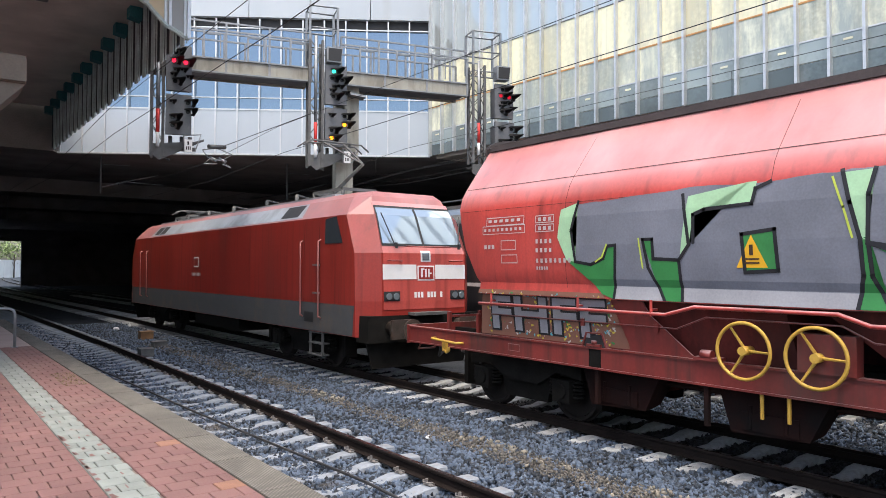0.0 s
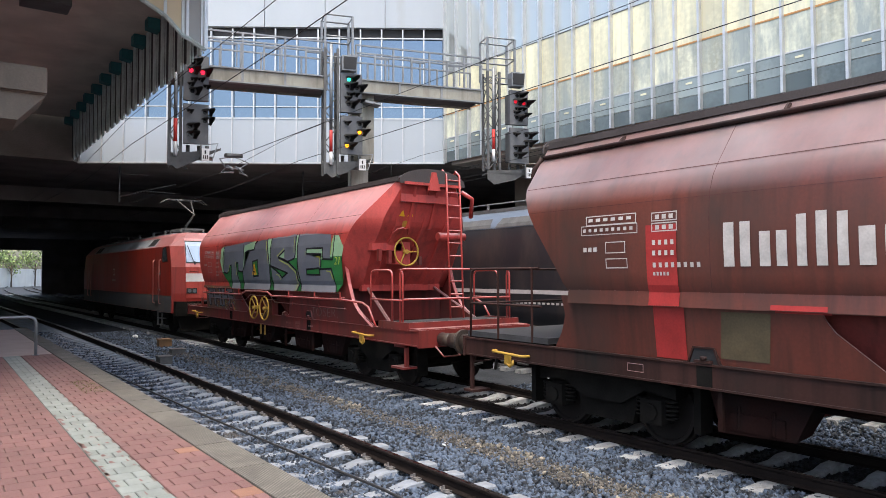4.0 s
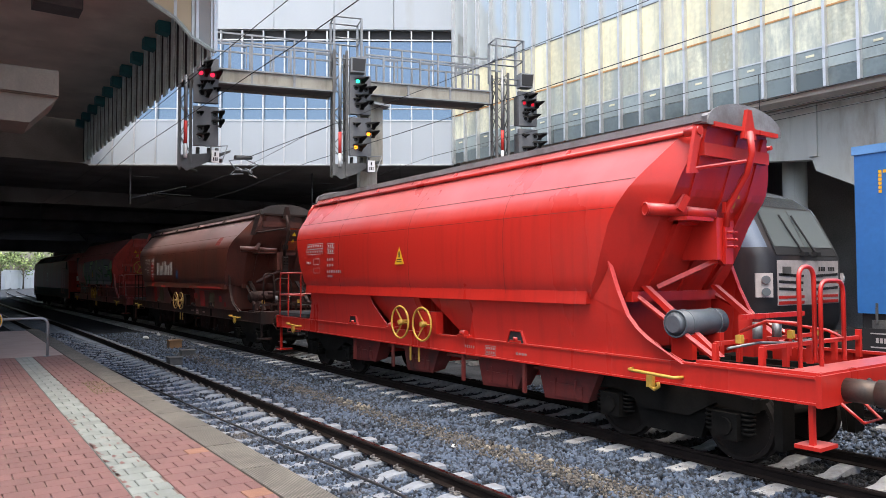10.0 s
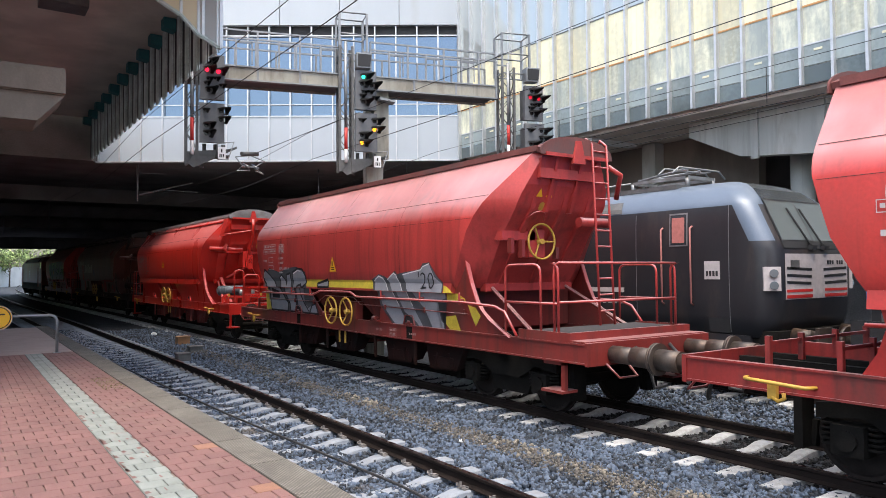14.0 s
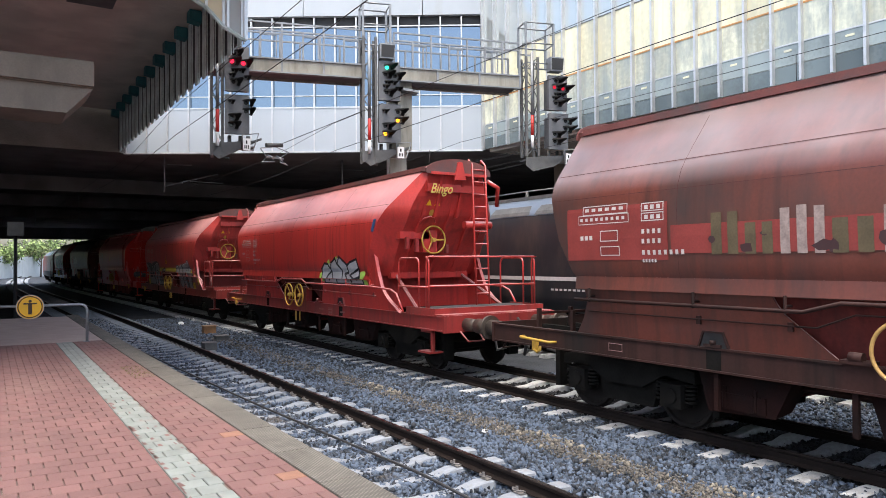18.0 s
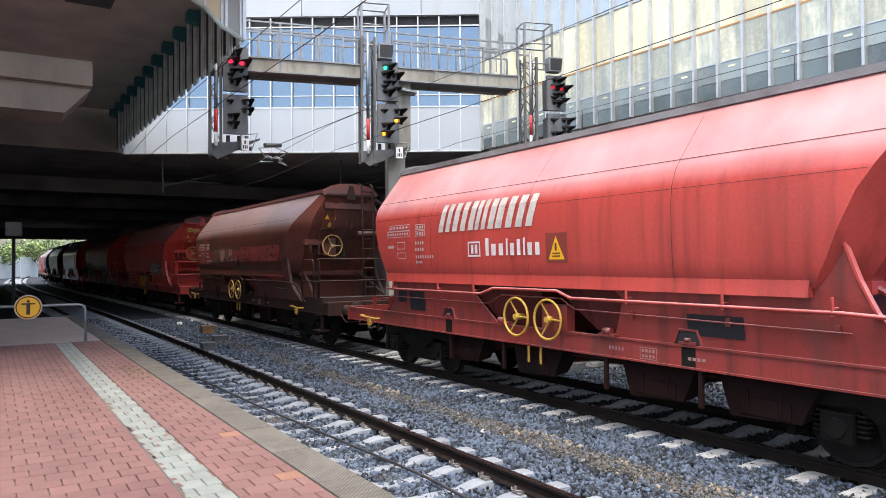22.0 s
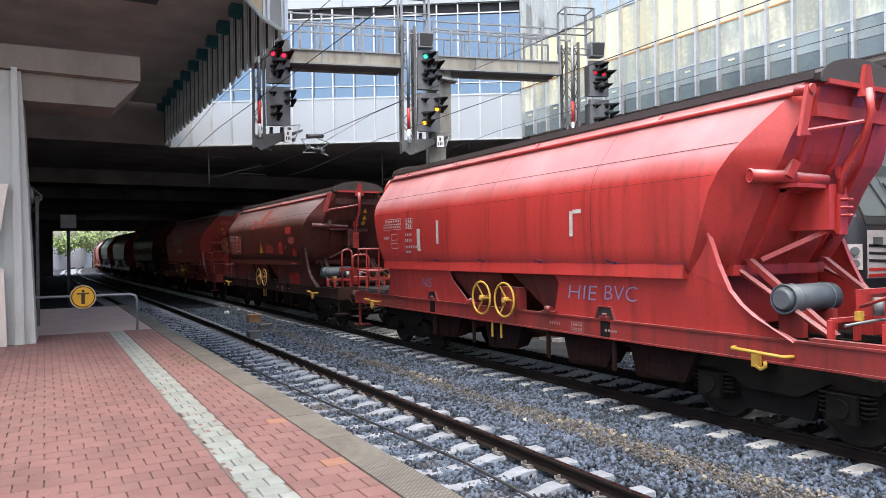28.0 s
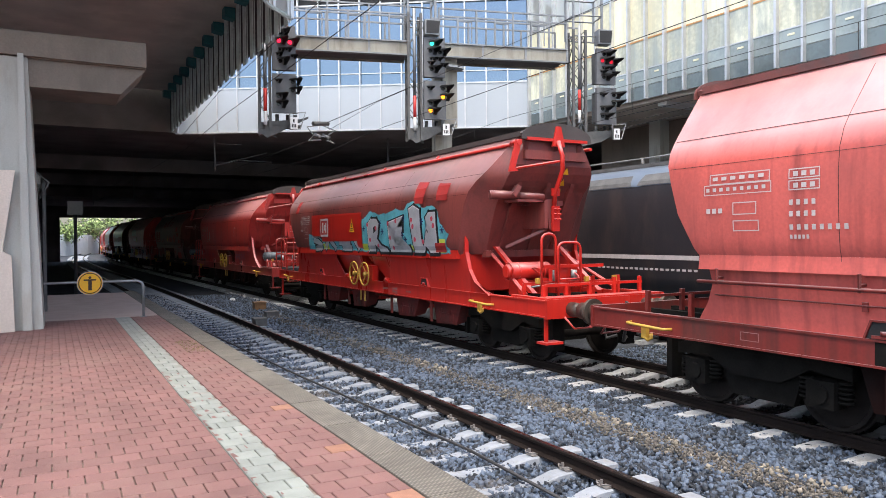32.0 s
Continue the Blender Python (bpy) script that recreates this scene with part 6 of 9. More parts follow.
        box(bm, -0.9, -0.3, ya - 0.38, ry(3.0) + 0.05, 3.02, 3.07)
        part("actuator_tube", bm, paint, w)
        bm = B()
        box(bm, -0.75, 0.55, ry(3.0) - 0.08, ry(3.0) + 0.1, 2.98, 3.08)
        part("cross_beam", bm, paint, w)
        bm = B()
        prism(bm, [(-0.20, 3.08), (0.08, 3.08), (0.06, 2.55), (-0.02, 2.42), (-0.14, 2.5)], "y", -6.14 + e, -6.06 + e)
        box(bm, -0.28, -0.20, -6.18 + e, ry(2.7) + 0.05, 2.50, 3.06)
        part("lever_plate", bm, paint, w)
        bm = B()
        for q, z in enumerate((3.30, 2.95)):
            box(bm, -0.09, 0.09, -6.19 + e, -6.145 + e, z - 0.36 * q - 0.15, z)
        for z in (2.88, 2.78, 2.68):
            for x in (-0.04, 0.04):
                tube(bm, (x, -6.19 + e, z), (x, -6.29 + e, z), 0.018, 6)
        part("lever_strap", bm, rail_paint, w)
        bm = B()
        pipe(bm, [(-0.02, ry(4.3) - 0.16, 4.22), (-0.03, ry(4.0) - 0.28, 3.92), (0.02, ry(3.7) - 0.26, 3.66), (-0.02, -6.18 + e, 3.2), (-0.02, -6.16 + e, 2.95)], 0.05, 6)
        part("hatch_lever", bm, rail_paint, w)
        bm = B()
        tube(bm, (-0.05, -6.08 + e, 2.52), (-0.62, ry(2.1) - 0.1, 2.12), 0.045, 4)
        tube(bm, (0.06, -6.08 + e, 2.5), (0.5, ry(2.1) - 0.1, 2.1), 0.045, 4)
        part("lever_brace", bm, paint, w)
        # struts from the belt down to the frame
        for x in (-0.85, 0.75):
            bm = B()
            prism(bm, [(ry(2.1) - 0.02, 2.14), (ry(2.1) - 0.12, 2.14), (-6.62 + e, 1.26), (-6.46 + e, 1.26)], "x", x - 0.05, x + 0.05)
            part("belt_strut", bm, frame_paint, w)
        # reservoir, hoop rails and valve gear on the open end frame
        bm = B()
        yr = -6.12 + e
        tube(bm, (-1.12, yr, 1.66), (-0.2, yr, 1.66), 0.175, 18)
        for x in (-1.12, -0.95, -0.35):
            ring(bm, (x, yr, 1.66), (1, 0, 0), 0.176, 0.012, 18, 5)
        tube(bm, (-1.18, yr, 1.66), (-1.12, yr, 1.66), 0.11, 14, 0.16)
        part("air_reservoir", bm, "reservoir" if k["shift"] == 0 else rail_paint, w, "cylindrical air reservoir on the end frame")
        for x in (-0.95, -0.35):
            bm = B()
            box(bm, x - 0.05, x + 0.05, yr - 0.16, yr + 0.16, 1.2, 1.52)
            part("reservoir_saddle", bm, frame_paint, w)
        for y in (-6.75 + e, -7.35 + e):
            for x in (-1.2, -0.7, -0.15, 0.45, 1.1):
                bm = B()
                box(bm, x - 0.03, x + 0.03, y - 0.03, y + 0.03, 1.2, 1.46 + (0.1 if x > 0 else 0.0))
                part("rack_post", bm, rail_paint, w)
            bm = B()
            box(bm, -1.2, 1.15, y - 0.025, y + 0.025, 1.43, 1.48)
            part("rack_rail", bm, rail_paint, w)
        bm = B()
        box(bm, -0.55, -0.25, -6.85 + e, -6.65 + e, 1.26, 1.78)
        box(bm, -0.85, 0.6, -6.9 + e, -6.84 + e, 1.74, 1.80)
        part("valve_block", bm, rail_paint, w, bevel=0.01)
        bm = B()
        for x in (-0.62, -0.18):
            tube(bm, (x, -6.95 + e, 1.5), (x, -6.95 + e, 1.7), 0.06, 8)
        pipe(bm, [(-1.1, -6.85 + e, 1.40), (-0.6, -6.95 + e, 1.45), (0.2, -6.95 + e, 1.40), (0.9, -6.9 + e, 1.42)], 0.02, 6)
        part("brake_valve", bm, "galv", w)
        for x in (-1.05, 0.1, 0.8):
            bm = B()
            obox(bm, (x, -6.98 + e, 1.52), (0.07, 0.07, 0.1))
            part("cock_handle", bm, "yellow", w)
        for x0, x1, y, h in ((-1.12, -0.80, -7.75 + g, 2.38), (-0.80, -0.28, -7.82 + g, 2.22)):
            bm = B()
            pipe(bm, [(x0, y, 1.22), *bend((x0, y, 1.22), (x0, y, h), (x1, y, h), 0.15), *bend((x0, y, h), (x1, y, h), (x1, y, 1.3), 0.15), (x1, y, 1.3)], 0.026, 8)
            part("hoop_rail", bm, rail_paint, w)
        bm = B()
        pipe(bm, [(-0.80, -7.82 + g, 1.55), (-0.28, -7.82 + g, 1.55), (-0.2, -7.6 + g, 1.62), (-0.2, -6.9 + e, 1.7)], 0.02, 6)
        pipe(bm, [(-1.12, -7.75 + g, 1.75), (-1.0, -7.3 + g, 1.75), (-0.9, -6.9 + e, 1.6)], 0.02, 6)
        part("hoop_brace", bm, rail_paint, w)
        for x in (-1.38, 1.28):
            bm = B()
            box(bm, x, x + 0.1, tail + 0.02, -6.6 + e, 1.222, 1.26)
            part("frame_flange", bm, frame_paint, w)
        bm = B()
        box(bm, -1.3, 1.3, tail + 0.02, tail + 0.38, 1.238, 1.262)
        part("end_deck", bm, frame_paint, w)
        for s in (-1, 1):
            bm = B()
            box(bm, min(s * 1.36, s * 1.30), max(s * 1.36, s * 1.30), tail + 0.12, tail + 0.17, 0.47, 0.95)
            box(bm, min(s * 1.42, s * 1.05), max(s * 1.42, s * 1.05), tail + 0.02, tail + 0.3, 0.45, 0.49)
            part("step", bm, frame_paint, w)
        # front platform with railing
        bm = B()
        box(bm, -1.38, 1.38, 4.75 + fo, head - 0.1, 1.24, 1.33)
        part("platform_deck", bm, "deck", w, "dark anti-slip platform deck")
        t = head - 0.18
        for s in (-1, 1):
            x = s * 1.38
            bm = B()
            rail_frame(bm, [(x, t, 1.24), *bend((x, t, 1.24), (x, t, 2.38), (x, 4.95 + fo, 2.38), 0.16), (x, 4.95 + fo, 2.38)])
            for y in (5.9 + fo, 5.1 + fo):
                tube(bm, (x, y, 1.24), (x, y, 2.38), 0.021, 6)
            rail_frame(bm, [(x, t, 1.8), (x, 4.9 + fo, 1.8)])
            part("railing", bm, rail_paint, w)
            bm = B()
            box(bm, min(s * 1.36, s * 1.30), max(s * 1.36, s * 1.30), head - 0.17, head - 0.12, 0.32, 0.95)
            box(bm, min(s * 1.42, s * 1.05), max(s * 1.42, s * 1.05), head - 0.3, head - 0.02, 0.30, 0.34)
            part("step", bm, frame_paint, w)
        bm = B()
        for z in (2.38, 1.8):
            rail_frame(bm, [(-1.38, t, z), (1.38, t, z)])
        part("end_railing", bm, rail_paint, w)
        bm = B()
        for x in (0.62, 0.98):
            pipe(bm, [(x, 5.3 + fo, 1.33), (x, 5.2 + fo, 3.2), (x, 5.36 + fo, 4.5)], 0.022, 6)
        for i in range(10):
            z = 1.6 + 0.28 * i
            tube(bm, (0.62, 5.27 + fo - 0.08 * min(1, (z - 1.33) / 1.87) if z < 3.2 else 5.2 + fo + 0.12 * (z - 3.2), z), (0.98, 5.27 + fo - 0.08 * min(1, (z - 1.33) / 1.87) if z < 3.2 else 5.2 + fo + 0.12 * (z - 3.2), z), 0.014, 6)
        part("ladder", bm, rail_paint, w)


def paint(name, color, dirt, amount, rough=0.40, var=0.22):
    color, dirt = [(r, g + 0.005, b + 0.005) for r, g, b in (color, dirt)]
    # the last argument pales the upper slopes like reflected sky
    return material(name, color, rough, var=var, scale=1.1, fine=25, bump=0.06, dirt=dirt, dirt_amount=amount, streak=True, spec=0.4 if rough < 0.6 else 0.15, coat=0.3 if rough < 0.6 else 0.0, drip=0.55 if amount > 0.1 else 0.25, sky_sheen=(0.40 if rough > 0.3 else 0.22) if color[0] > 0.3 else 0.24 if color[0] > 0.09 else 0.03)


M["deck"] = material("deck_plate", (0.05, 0.05, 0.055), 0.75, 0.2, var=0.3, scale=5, fine=60, bump=0.3)
M["seam"] = material("sooty_seam", (0.09, 0.035, 0.034), 0.7, var=0.5, scale=2, fine=20)
M["yellow_dull"] = material("dull_ochre_paint", (0.42, 0.25, 0.08), 0.6, var=0.25, scale=9)
# wheel rust, darkened for the shade under the train
M["wheel"] = material("shaded_rusty_wheel", (0.016, 0.013, 0.012), 0.8, 0.1, spec=0.2, var=0.35, scale=5)
M["buffer"] = material("greased_buffer", (0.075, 0.060, 0.052), 0.45, 0.35, var=0.35, scale=5, dirt=(0.11, 0.065, 0.045), dirt_amount=0.4)
M["reservoir"] = material("grey_reservoir", (0.10, 0.12, 0.14), 0.5, 0.2, var=0.2)
SOOT = (0.06, 0.035, 0.03)
# red frame paints: dirt, and shade below the tank's bulge painted in
P = {
    "tose": paint("faded_red_paint", (0.50, 0.060, 0.050), (0.27, 0.045, 0.04), 0.22),
    "tose_f": paint("shaded_dull_red_frame", (0.20, 0.026, 0.022), SOOT, 0.35),
    "brown": paint("sooty_brown_red_paint", (0.130, 0.029, 0.018), (0.060, 0.023, 0.017), 0.45),
    "brown_f": paint("sooty_brown_frame", (0.046, 0.016, 0.013), (0.020, 0.012, 0.011), 0.5, 0.65),
    "new": paint("fresh_red_paint", (0.54, 0.018, 0.011), (0.42, 0.015, 0.010), 0.05, 0.3, 0.06),
    # chute and recess reds: shade below the tank is put into the colour
    "under": material("shaded_red_underside", (0.022, 0.010, 0.009), 0.95, spec=0.06, var=0.3, scale=2, dirt=(0.012, 0.010, 0.010), dirt_amount=0.5),
    "new_under": material("shaded_fresh_red_underside", (0.13, 0.014, 0.012), 0.8, var=0.2, scale=2, dirt=(0.035, 0.014, 0.012), dirt_amount=0.45),
    "recess": paint("shaded_red_recess", (0.15, 0.026, 0.022), (0.05, 0.02, 0.018), 0.45, 0.7),
    "red4": paint("worn_red_paint", (0.43, 0.040, 0.036), (0.24, 0.035, 0.03), 0.2),
    "red4_f": paint("shaded_worn_red_frame", (0.20, 0.021, 0.017), SOOT, 0.28),
    "red5": paint("clean_red_paint", (0.50, 0.034, 0.028), (0.32, 0.035, 0.03), 0.12),
    "red5_f": paint("shaded_clean_red_frame", (0.26, 0.024, 0.022), SOOT, 0.25),
    "brown6": paint("dusky_brown_paint", (0.13, 0.029, 0.018), (0.055, 0.025, 0.022), 0.5),
    "salmon": paint("salmon_red_paint", (0.47, 0.055, 0.044), (0.42, 0.06, 0.05), 0.15),
    "salmon_f": paint("shaded_salmon_red_frame", (0.27, 0.034, 0.029), SOOT, 0.25),
    "brown8": paint("dark_brown_patched_paint", (0.108, 0.019, 0.014), (0.045, 0.016, 0.014), 0.45),
    "red9": paint("bright_worn_red_paint", (0.45, 0.034, 0.030), (0.34, 0.034, 0.030), 0.15),
    "brown10": paint("brown_upper_paint", (0.22, 0.044, 0.038), (0.12, 0.036, 0.032), 0.4),
    "pink11": paint("bleached_red_paint", (0.55, 0.10, 0.085), (0.30, 0.06, 0.055), 0.22),
    "grey_roof": material("grey_roof_sheet", (0.22, 0.22, 0.23), 0.7, var=0.25, scale=1.5, dirt=(0.10, 0.08, 0.08), dirt_amount=0.35),
    "red_roof": material("brown_roof_sheet", (0.16, 0.05, 0.045), 0.75, var=0.3, scale=1.5, dirt=(0.08, 0.06, 0.06), dirt_amount=0.4),
    "dark_roof": material("dark_roof_sheet", (0.06, 0.05, 0.05), 0.8, var=0.3, scale=1.5),
}

W[1] = wagon("A", "faded red hopper wagon with silver and green graffiti on rails", P["tose"], P["tose_f"], P["dark_roof"], P["tose"], None, P["tose_f"])
W[2] = wagon("C", "sooty brown-red hopper wagon with white lettering", P["brown"], P["brown_f"], P["dark_roof"], P["brown_f"])
W[3] = wagon("B", "freshly painted bright red hopper wagon", P["new"], P["new"], P["grey_roof"], P["new"], P["new_under"])
W[4] = wagon("A", "worn red hopper wagon with grey graffiti along its skirt", P["red4"], P["red4_f"], P["red_roof"], P["red4"], None, P["red4_f"])
W[5] = wagon("A", "clean red hopper wagon with a small grey tag", P["red5"], P["red5_f"], P["red_roof"], P["red5"])
W[6] = wagon("A", "dusky brown hopper wagon with repainted red band", P["brown6"], P["brown_f"], P["red_roof"], P["brown_f"])
W[7] = wagon("A", "salmon red hopper wagon with large white lettering", P["salmon"], P["salmon_f"], P["grey_roof"], P["salmon"], None, P["salmon_f"])
W[8] = wagon("B", "dark brown hopper wagon patched with bright red paint", P["brown8"], P["brown_f"], P["dark_roof"], P["red4"])
W[9] = wagon("B", "bright worn red hopper wagon with scratched blue tags", P["red9"], P["red5_f"], P["dark_roof"], P["red9"])
W[10] = wagon("C", "red and brown hopper wagon with turquoise graffiti", P["brown10"], P["new"], P["dark_roof"], P["new"], P["new_under"], P["new"])
W[11] = wagon("A", "bleached red hopper wagon with dark frame", P["pink11"], P["red4_f"], P["red_roof"], P["red4_f"])

# ---- locomotives ----
def loft_body(bm, levels, y_len, chamfer, segs=1):
    """Body from levels (z, half width, face half width, set-back of the end), both ends alike, from y = 0 to y_len."""
    rows = []
    for z, h, f, e in levels:
        c = chamfer
        arc = [(f + (h - f) * math.cos(q * math.pi / 2 / segs), e + c * (1 - math.sin(q * math.pi / 2 / segs))) for q in range(segs + 1)]
        loop = [(-x, y) for x, y in arc] + [(x, y) for x, y in reversed(arc)] + [(x, y_len - y) for x, y in arc] + [(-x, y_len - y) for x, y in reversed(arc)]
        rows.append([bm.verts.new((x, y, z)) for x, y in loop])
    m = len(rows[0])
    for a, b in zip(rows, rows[1:]):
        for i in range(m):
            f = bm.faces.new((a[i], a[(i + 1) % m], b[(i + 1) % m], b[i]))
            f.smooth = segs > 1
    bm.faces.new(rows[0][::-1])
    bm.faces.new(rows[-1])


def level_at(levels, z, k):
    for a, b in zip(levels, levels[1:]):
        if z <= b[0]:
            t = max(0.0, (z - a[0]) / (b[0] - a[0]))
            return a[k] + (b[k] - a[k]) * t
    return levels[-1][k]


def face_decal(name, shapes, mat, parent, levels, out=0.01, label="", far=None):
    """Shapes in (x, z) laid on the slanted end of a body."""
    bm = B()
    for pts in shapes:
        bm.faces.new([bm.verts.new((x, 0, z)) for x, z in pts])
    for l in levels[1:-1]:
        bmesh.ops.bisect_plane(bm, geom=bm.verts[:] + bm.edges[:] + bm.faces[:], plane_co=(0, 0, l[0]), plane_no=(0, 0, 1))
    for v in bm.verts:
        y = level_at(levels, v.co.z, 3) - out
        v.co.y = y if far is None else far - y
    bmesh.ops.solidify(bm, geom=bm.faces[:], thickness=-0.004)
    return part(name, bm, mat, parent, label)


def flank_decal(name, shapes, mat, parent, levels, side=-1, out=0.008, label=""):
    """Shapes in (y, z) laid on the flank of a body."""
    bm = B()
    for pts in shapes:
        bm.faces.new([bm.verts.new((0, y, z)) for y, z in pts])
    for l in levels[1:-1]:
        bmesh.ops.bisect_plane(bm, geom=bm.verts[:] + bm.edges[:] + bm.faces[:], plane_co=(0, 0, l[0]), plane_no=(0, 0, 1))
    for v in bm.verts:
        v.co.x = side * (level_at(levels, v.co.z, 1) + out)
    return part(name, bm, mat, parent, label)


def rect(a, b, c, d):
    return [(a, c), (b, c), (b, d), (a, d)]


def pantograph(parent, y, up, base_z, mat="galv_dark", flip=1):
    """Single-arm pantograph: base frame, knee, head with two strips."""
    bm = B()
    for x in (-0.45, 0.45):
        box(bm, x - 0.03, x + 0.03, y - 0.8, y + 0.8, base_z + 0.18, base_z + 0.25)
    for yy in (y - 0.75, y + 0.75):
        box(bm, -0.48, 0.48, yy - 0.03, yy + 0.03, base_z + 0.18, base_z + 0.25)
        for x in (-0.45, 0.45):
            tube(bm, (x, yy, base_z), (x, yy, base_z + 0.2), 0.05, 8)
    part("pantograph_base", bm, mat, parent)
    knee = Vector((0, y + flip * 0.95, base_z + 0.28 + (0.55 if up else 0.05)))
    top = Vector((0, y - flip * 0.55, base_z + 0.3 + (1.25 if up else 0.12)))
    bm = B()
    tube(bm, (0, y - flip * 0.5, base_z + 0.25), knee, 0.05, 8, 0.04)
    for x in (-0.2, 0.2):
        tube(bm, knee, top + Vector((x * 1.5, 0, 0)), 0.028, 6)
    part("pantograph_arm", bm, mat, parent)
    bm = B()
    for d in (-0.18, 0.18):
        pipe(bm, [(-0.95, top.y + d, top.z - 0.16), (-0.72, top.y + d, top.z), (0.72, top.y + d, top.z), (0.95, top.y + d, top.z - 0.16)], 0.022, 6)
    for x in (-0.4, 0.4):
        box(bm, x - 0.02, x + 0.02, top.y - 0.18, top.y + 0.18, top.z - 0.05, top.z - 0.02)
    part("pantograph_head", bm, mat, parent)


def loco_bogie(parent, y, wheels):
    bg = share("bogie", shared("loco_bogie", bogie_mesh), parent, pose(0, y, 0) @ Matrix.Diagonal((1.12, 1.35, 1.15, 1)))
    for dy in (-1.32, 1.32):
        ws = share("wheelset", shared("loco_wheelset", wheelset_mesh), parent, pose(0, y + dy, 0.55) @ Matrix.Scale(1.18, 4))
        if wheels:
            LOCO_WHEELS.append((ws, y + dy))


LOCO_WHEELS = []
# one red in two tones: darker for shaded flanks, paler for the lit front
LOCO_RED = paint("shaded_traffic_red_paint", (0.30, 0.024, 0.016), (0.22, 0.026, 0.02), 0.3, 0.4)
LOCO_FACE = paint("lit_red_front_paint", (0.52, 0.085, 0.07), (0.38, 0.06, 0.05), 0.3, 0.4)
SILVER = material("silver_grey_roof_paint", (0.38, 0.42, 0.46), 0.4, 0.3, var=0.25, scale=1.2, dirt=(0.15, 0.15, 0.16), dirt_amount=0.3, streak=True)
SKIRT = material("dark_grey_skirt_paint", (0.075, 0.075, 0.078), 0.7, var=0.2, scale=2, dirt=(0.12, 0.09, 0.07), dirt_amount=0.3)

loco = empty("electric_locomotive", label="red electric locomotive with silver roof and white stripe", category="locomotive")
LL = [(0.85, 1.47, 1.06, 0.02), (1.6, 1.49, 1.10, 0.0), (2.6, 1.49, 1.10, 0.04), (3.42, 1.47, 1.04, 0.42), (3.84, 1.12, 0.92, 0.72), (3.96, 0.95, 0.8, 0.85)]
LOCO_LEN = 19.1
bm = B()
loft_body(bm, LL, LOCO_LEN, 0.42)
part("body", bm, LOCO_RED, loco, bevel=0.05)
for s in (-1, 1):
    flank_decal("skirt", [[(0.55, 0.86), (LOCO_LEN - 0.55, 0.86), (LOCO_LEN - 0.46, 1.5), (0.46, 1.5)]], SKIRT, loco, LL, s)
    flank_decal("roof_band", [[(3.0, 3.46), (LOCO_LEN - 3.0, 3.46), (LOCO_LEN - 3.2, 3.83), (3.2, 3.83)]], SILVER, loco, LL, s)
    flank_decal("vent_grille", [rect(3.3, 4.3, 3.50, 3.80)], "black", loco, LL, s, 0.012)
    flank_decal("vent_grille", [rect(14.4, 15.0, 3.50, 3.78), rect(15.1, 15.7, 3.50, 3.78)], "black", loco, LL, s, 0.012)
    flank_decal("cab_side_window", [[(0.95, 2.82), (1.75, 2.82), (1.75, 3.36), (1.25, 3.40)]], "dark_glass", loco, LL, s, 0.014)
    flank_decal("emblem", [rect(10.3, 10.75, 2.3, 2.62)], "white", loco, LL, s, 0.01, "small white-framed emblem")
    flank_decal("emblem_field", [rect(10.34, 10.71, 2.34, 2.58)], LOCO_RED, loco, LL, s, 0.014)
    flank_decal("running_number", [rect(10.1 + q * 0.13, 10.19 + q * 0.13, 2.02, 2.12) for q in range(7)], "mark", loco, LL, s, 0.01, "row of small pale marks")
    for y in (1.95, 2.85, LOCO_LEN - 1.95, LOCO_LEN - 2.85):
        bm = B()
        x = s * 1.56
        pipe(bm, [(s * 1.49, y, 2.92), (x, y, 2.88), (x, y, 1.20), (s * 1.49, y, 1.16)], 0.02, 6)
        part("door_handrail", bm, "handrail_pale", loco, "pale vertical handrail")
    flank_decal("door_gap", [rect(2.02, 2.035, 1.5, 3.3), rect(2.77, 2.785, 1.5, 3.3)], "black", loco, LL, s, 0.006)
    for z in (2.35, 1.72):
        bm = B()
        box(bm, s * 1.5 - 0.03, s * 1.5 + 0.03, 2.0, 2.3, z - 0.02, z + 0.02)
        part("door_handle", bm, "galv", loco)
    flank_decal("skirt_port", [rect(2.3, 2.75, 1.05, 1.28)], "black", loco, LL, s, 0.02)
    bm = B()
    for yy in (1.95, 2.55):
        box(bm, s * 1.42 - 0.02, s * 1.42 + 0.02, yy, yy + 0.05, 0.3, 0.9)
    for z in (0.32, 0.58, 0.82):
        box(bm, s * 1.36 - 0.1, s * 1.36 + 0.1, 1.95, 2.6, z - 0.015, z + 0.015)
    part("cab_step", bm, "galv_dark", loco)
bm = B()
box(bm, -0.9, 0.9, 2.4, LOCO_LEN - 2.4, 3.95, 4.02)
part("roof_deck", bm, SILVER, loco)
for q, y in enumerate((5.5, 7.5, 10.2, 12.6)):
    bm = B()
    for x in (-0.4, 0.4):
        tube(bm, (x, y, 4.0), (x, y, 4.28), 0.07, 10, 0.05)
    tube(bm, (-0.4, y, 4.28), (0.4, y + 0.8, 4.28), 0.025, 6)
    part("roof_insulator", bm, "galv_dark", loco)
pantograph(loco, 3.6, True, 4.0, flip=-1)
pantograph(loco, LOCO_LEN - 3.6, False, 4.0)
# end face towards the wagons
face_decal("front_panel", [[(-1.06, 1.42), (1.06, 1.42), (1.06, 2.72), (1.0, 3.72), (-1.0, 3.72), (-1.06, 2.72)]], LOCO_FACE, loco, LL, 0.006)
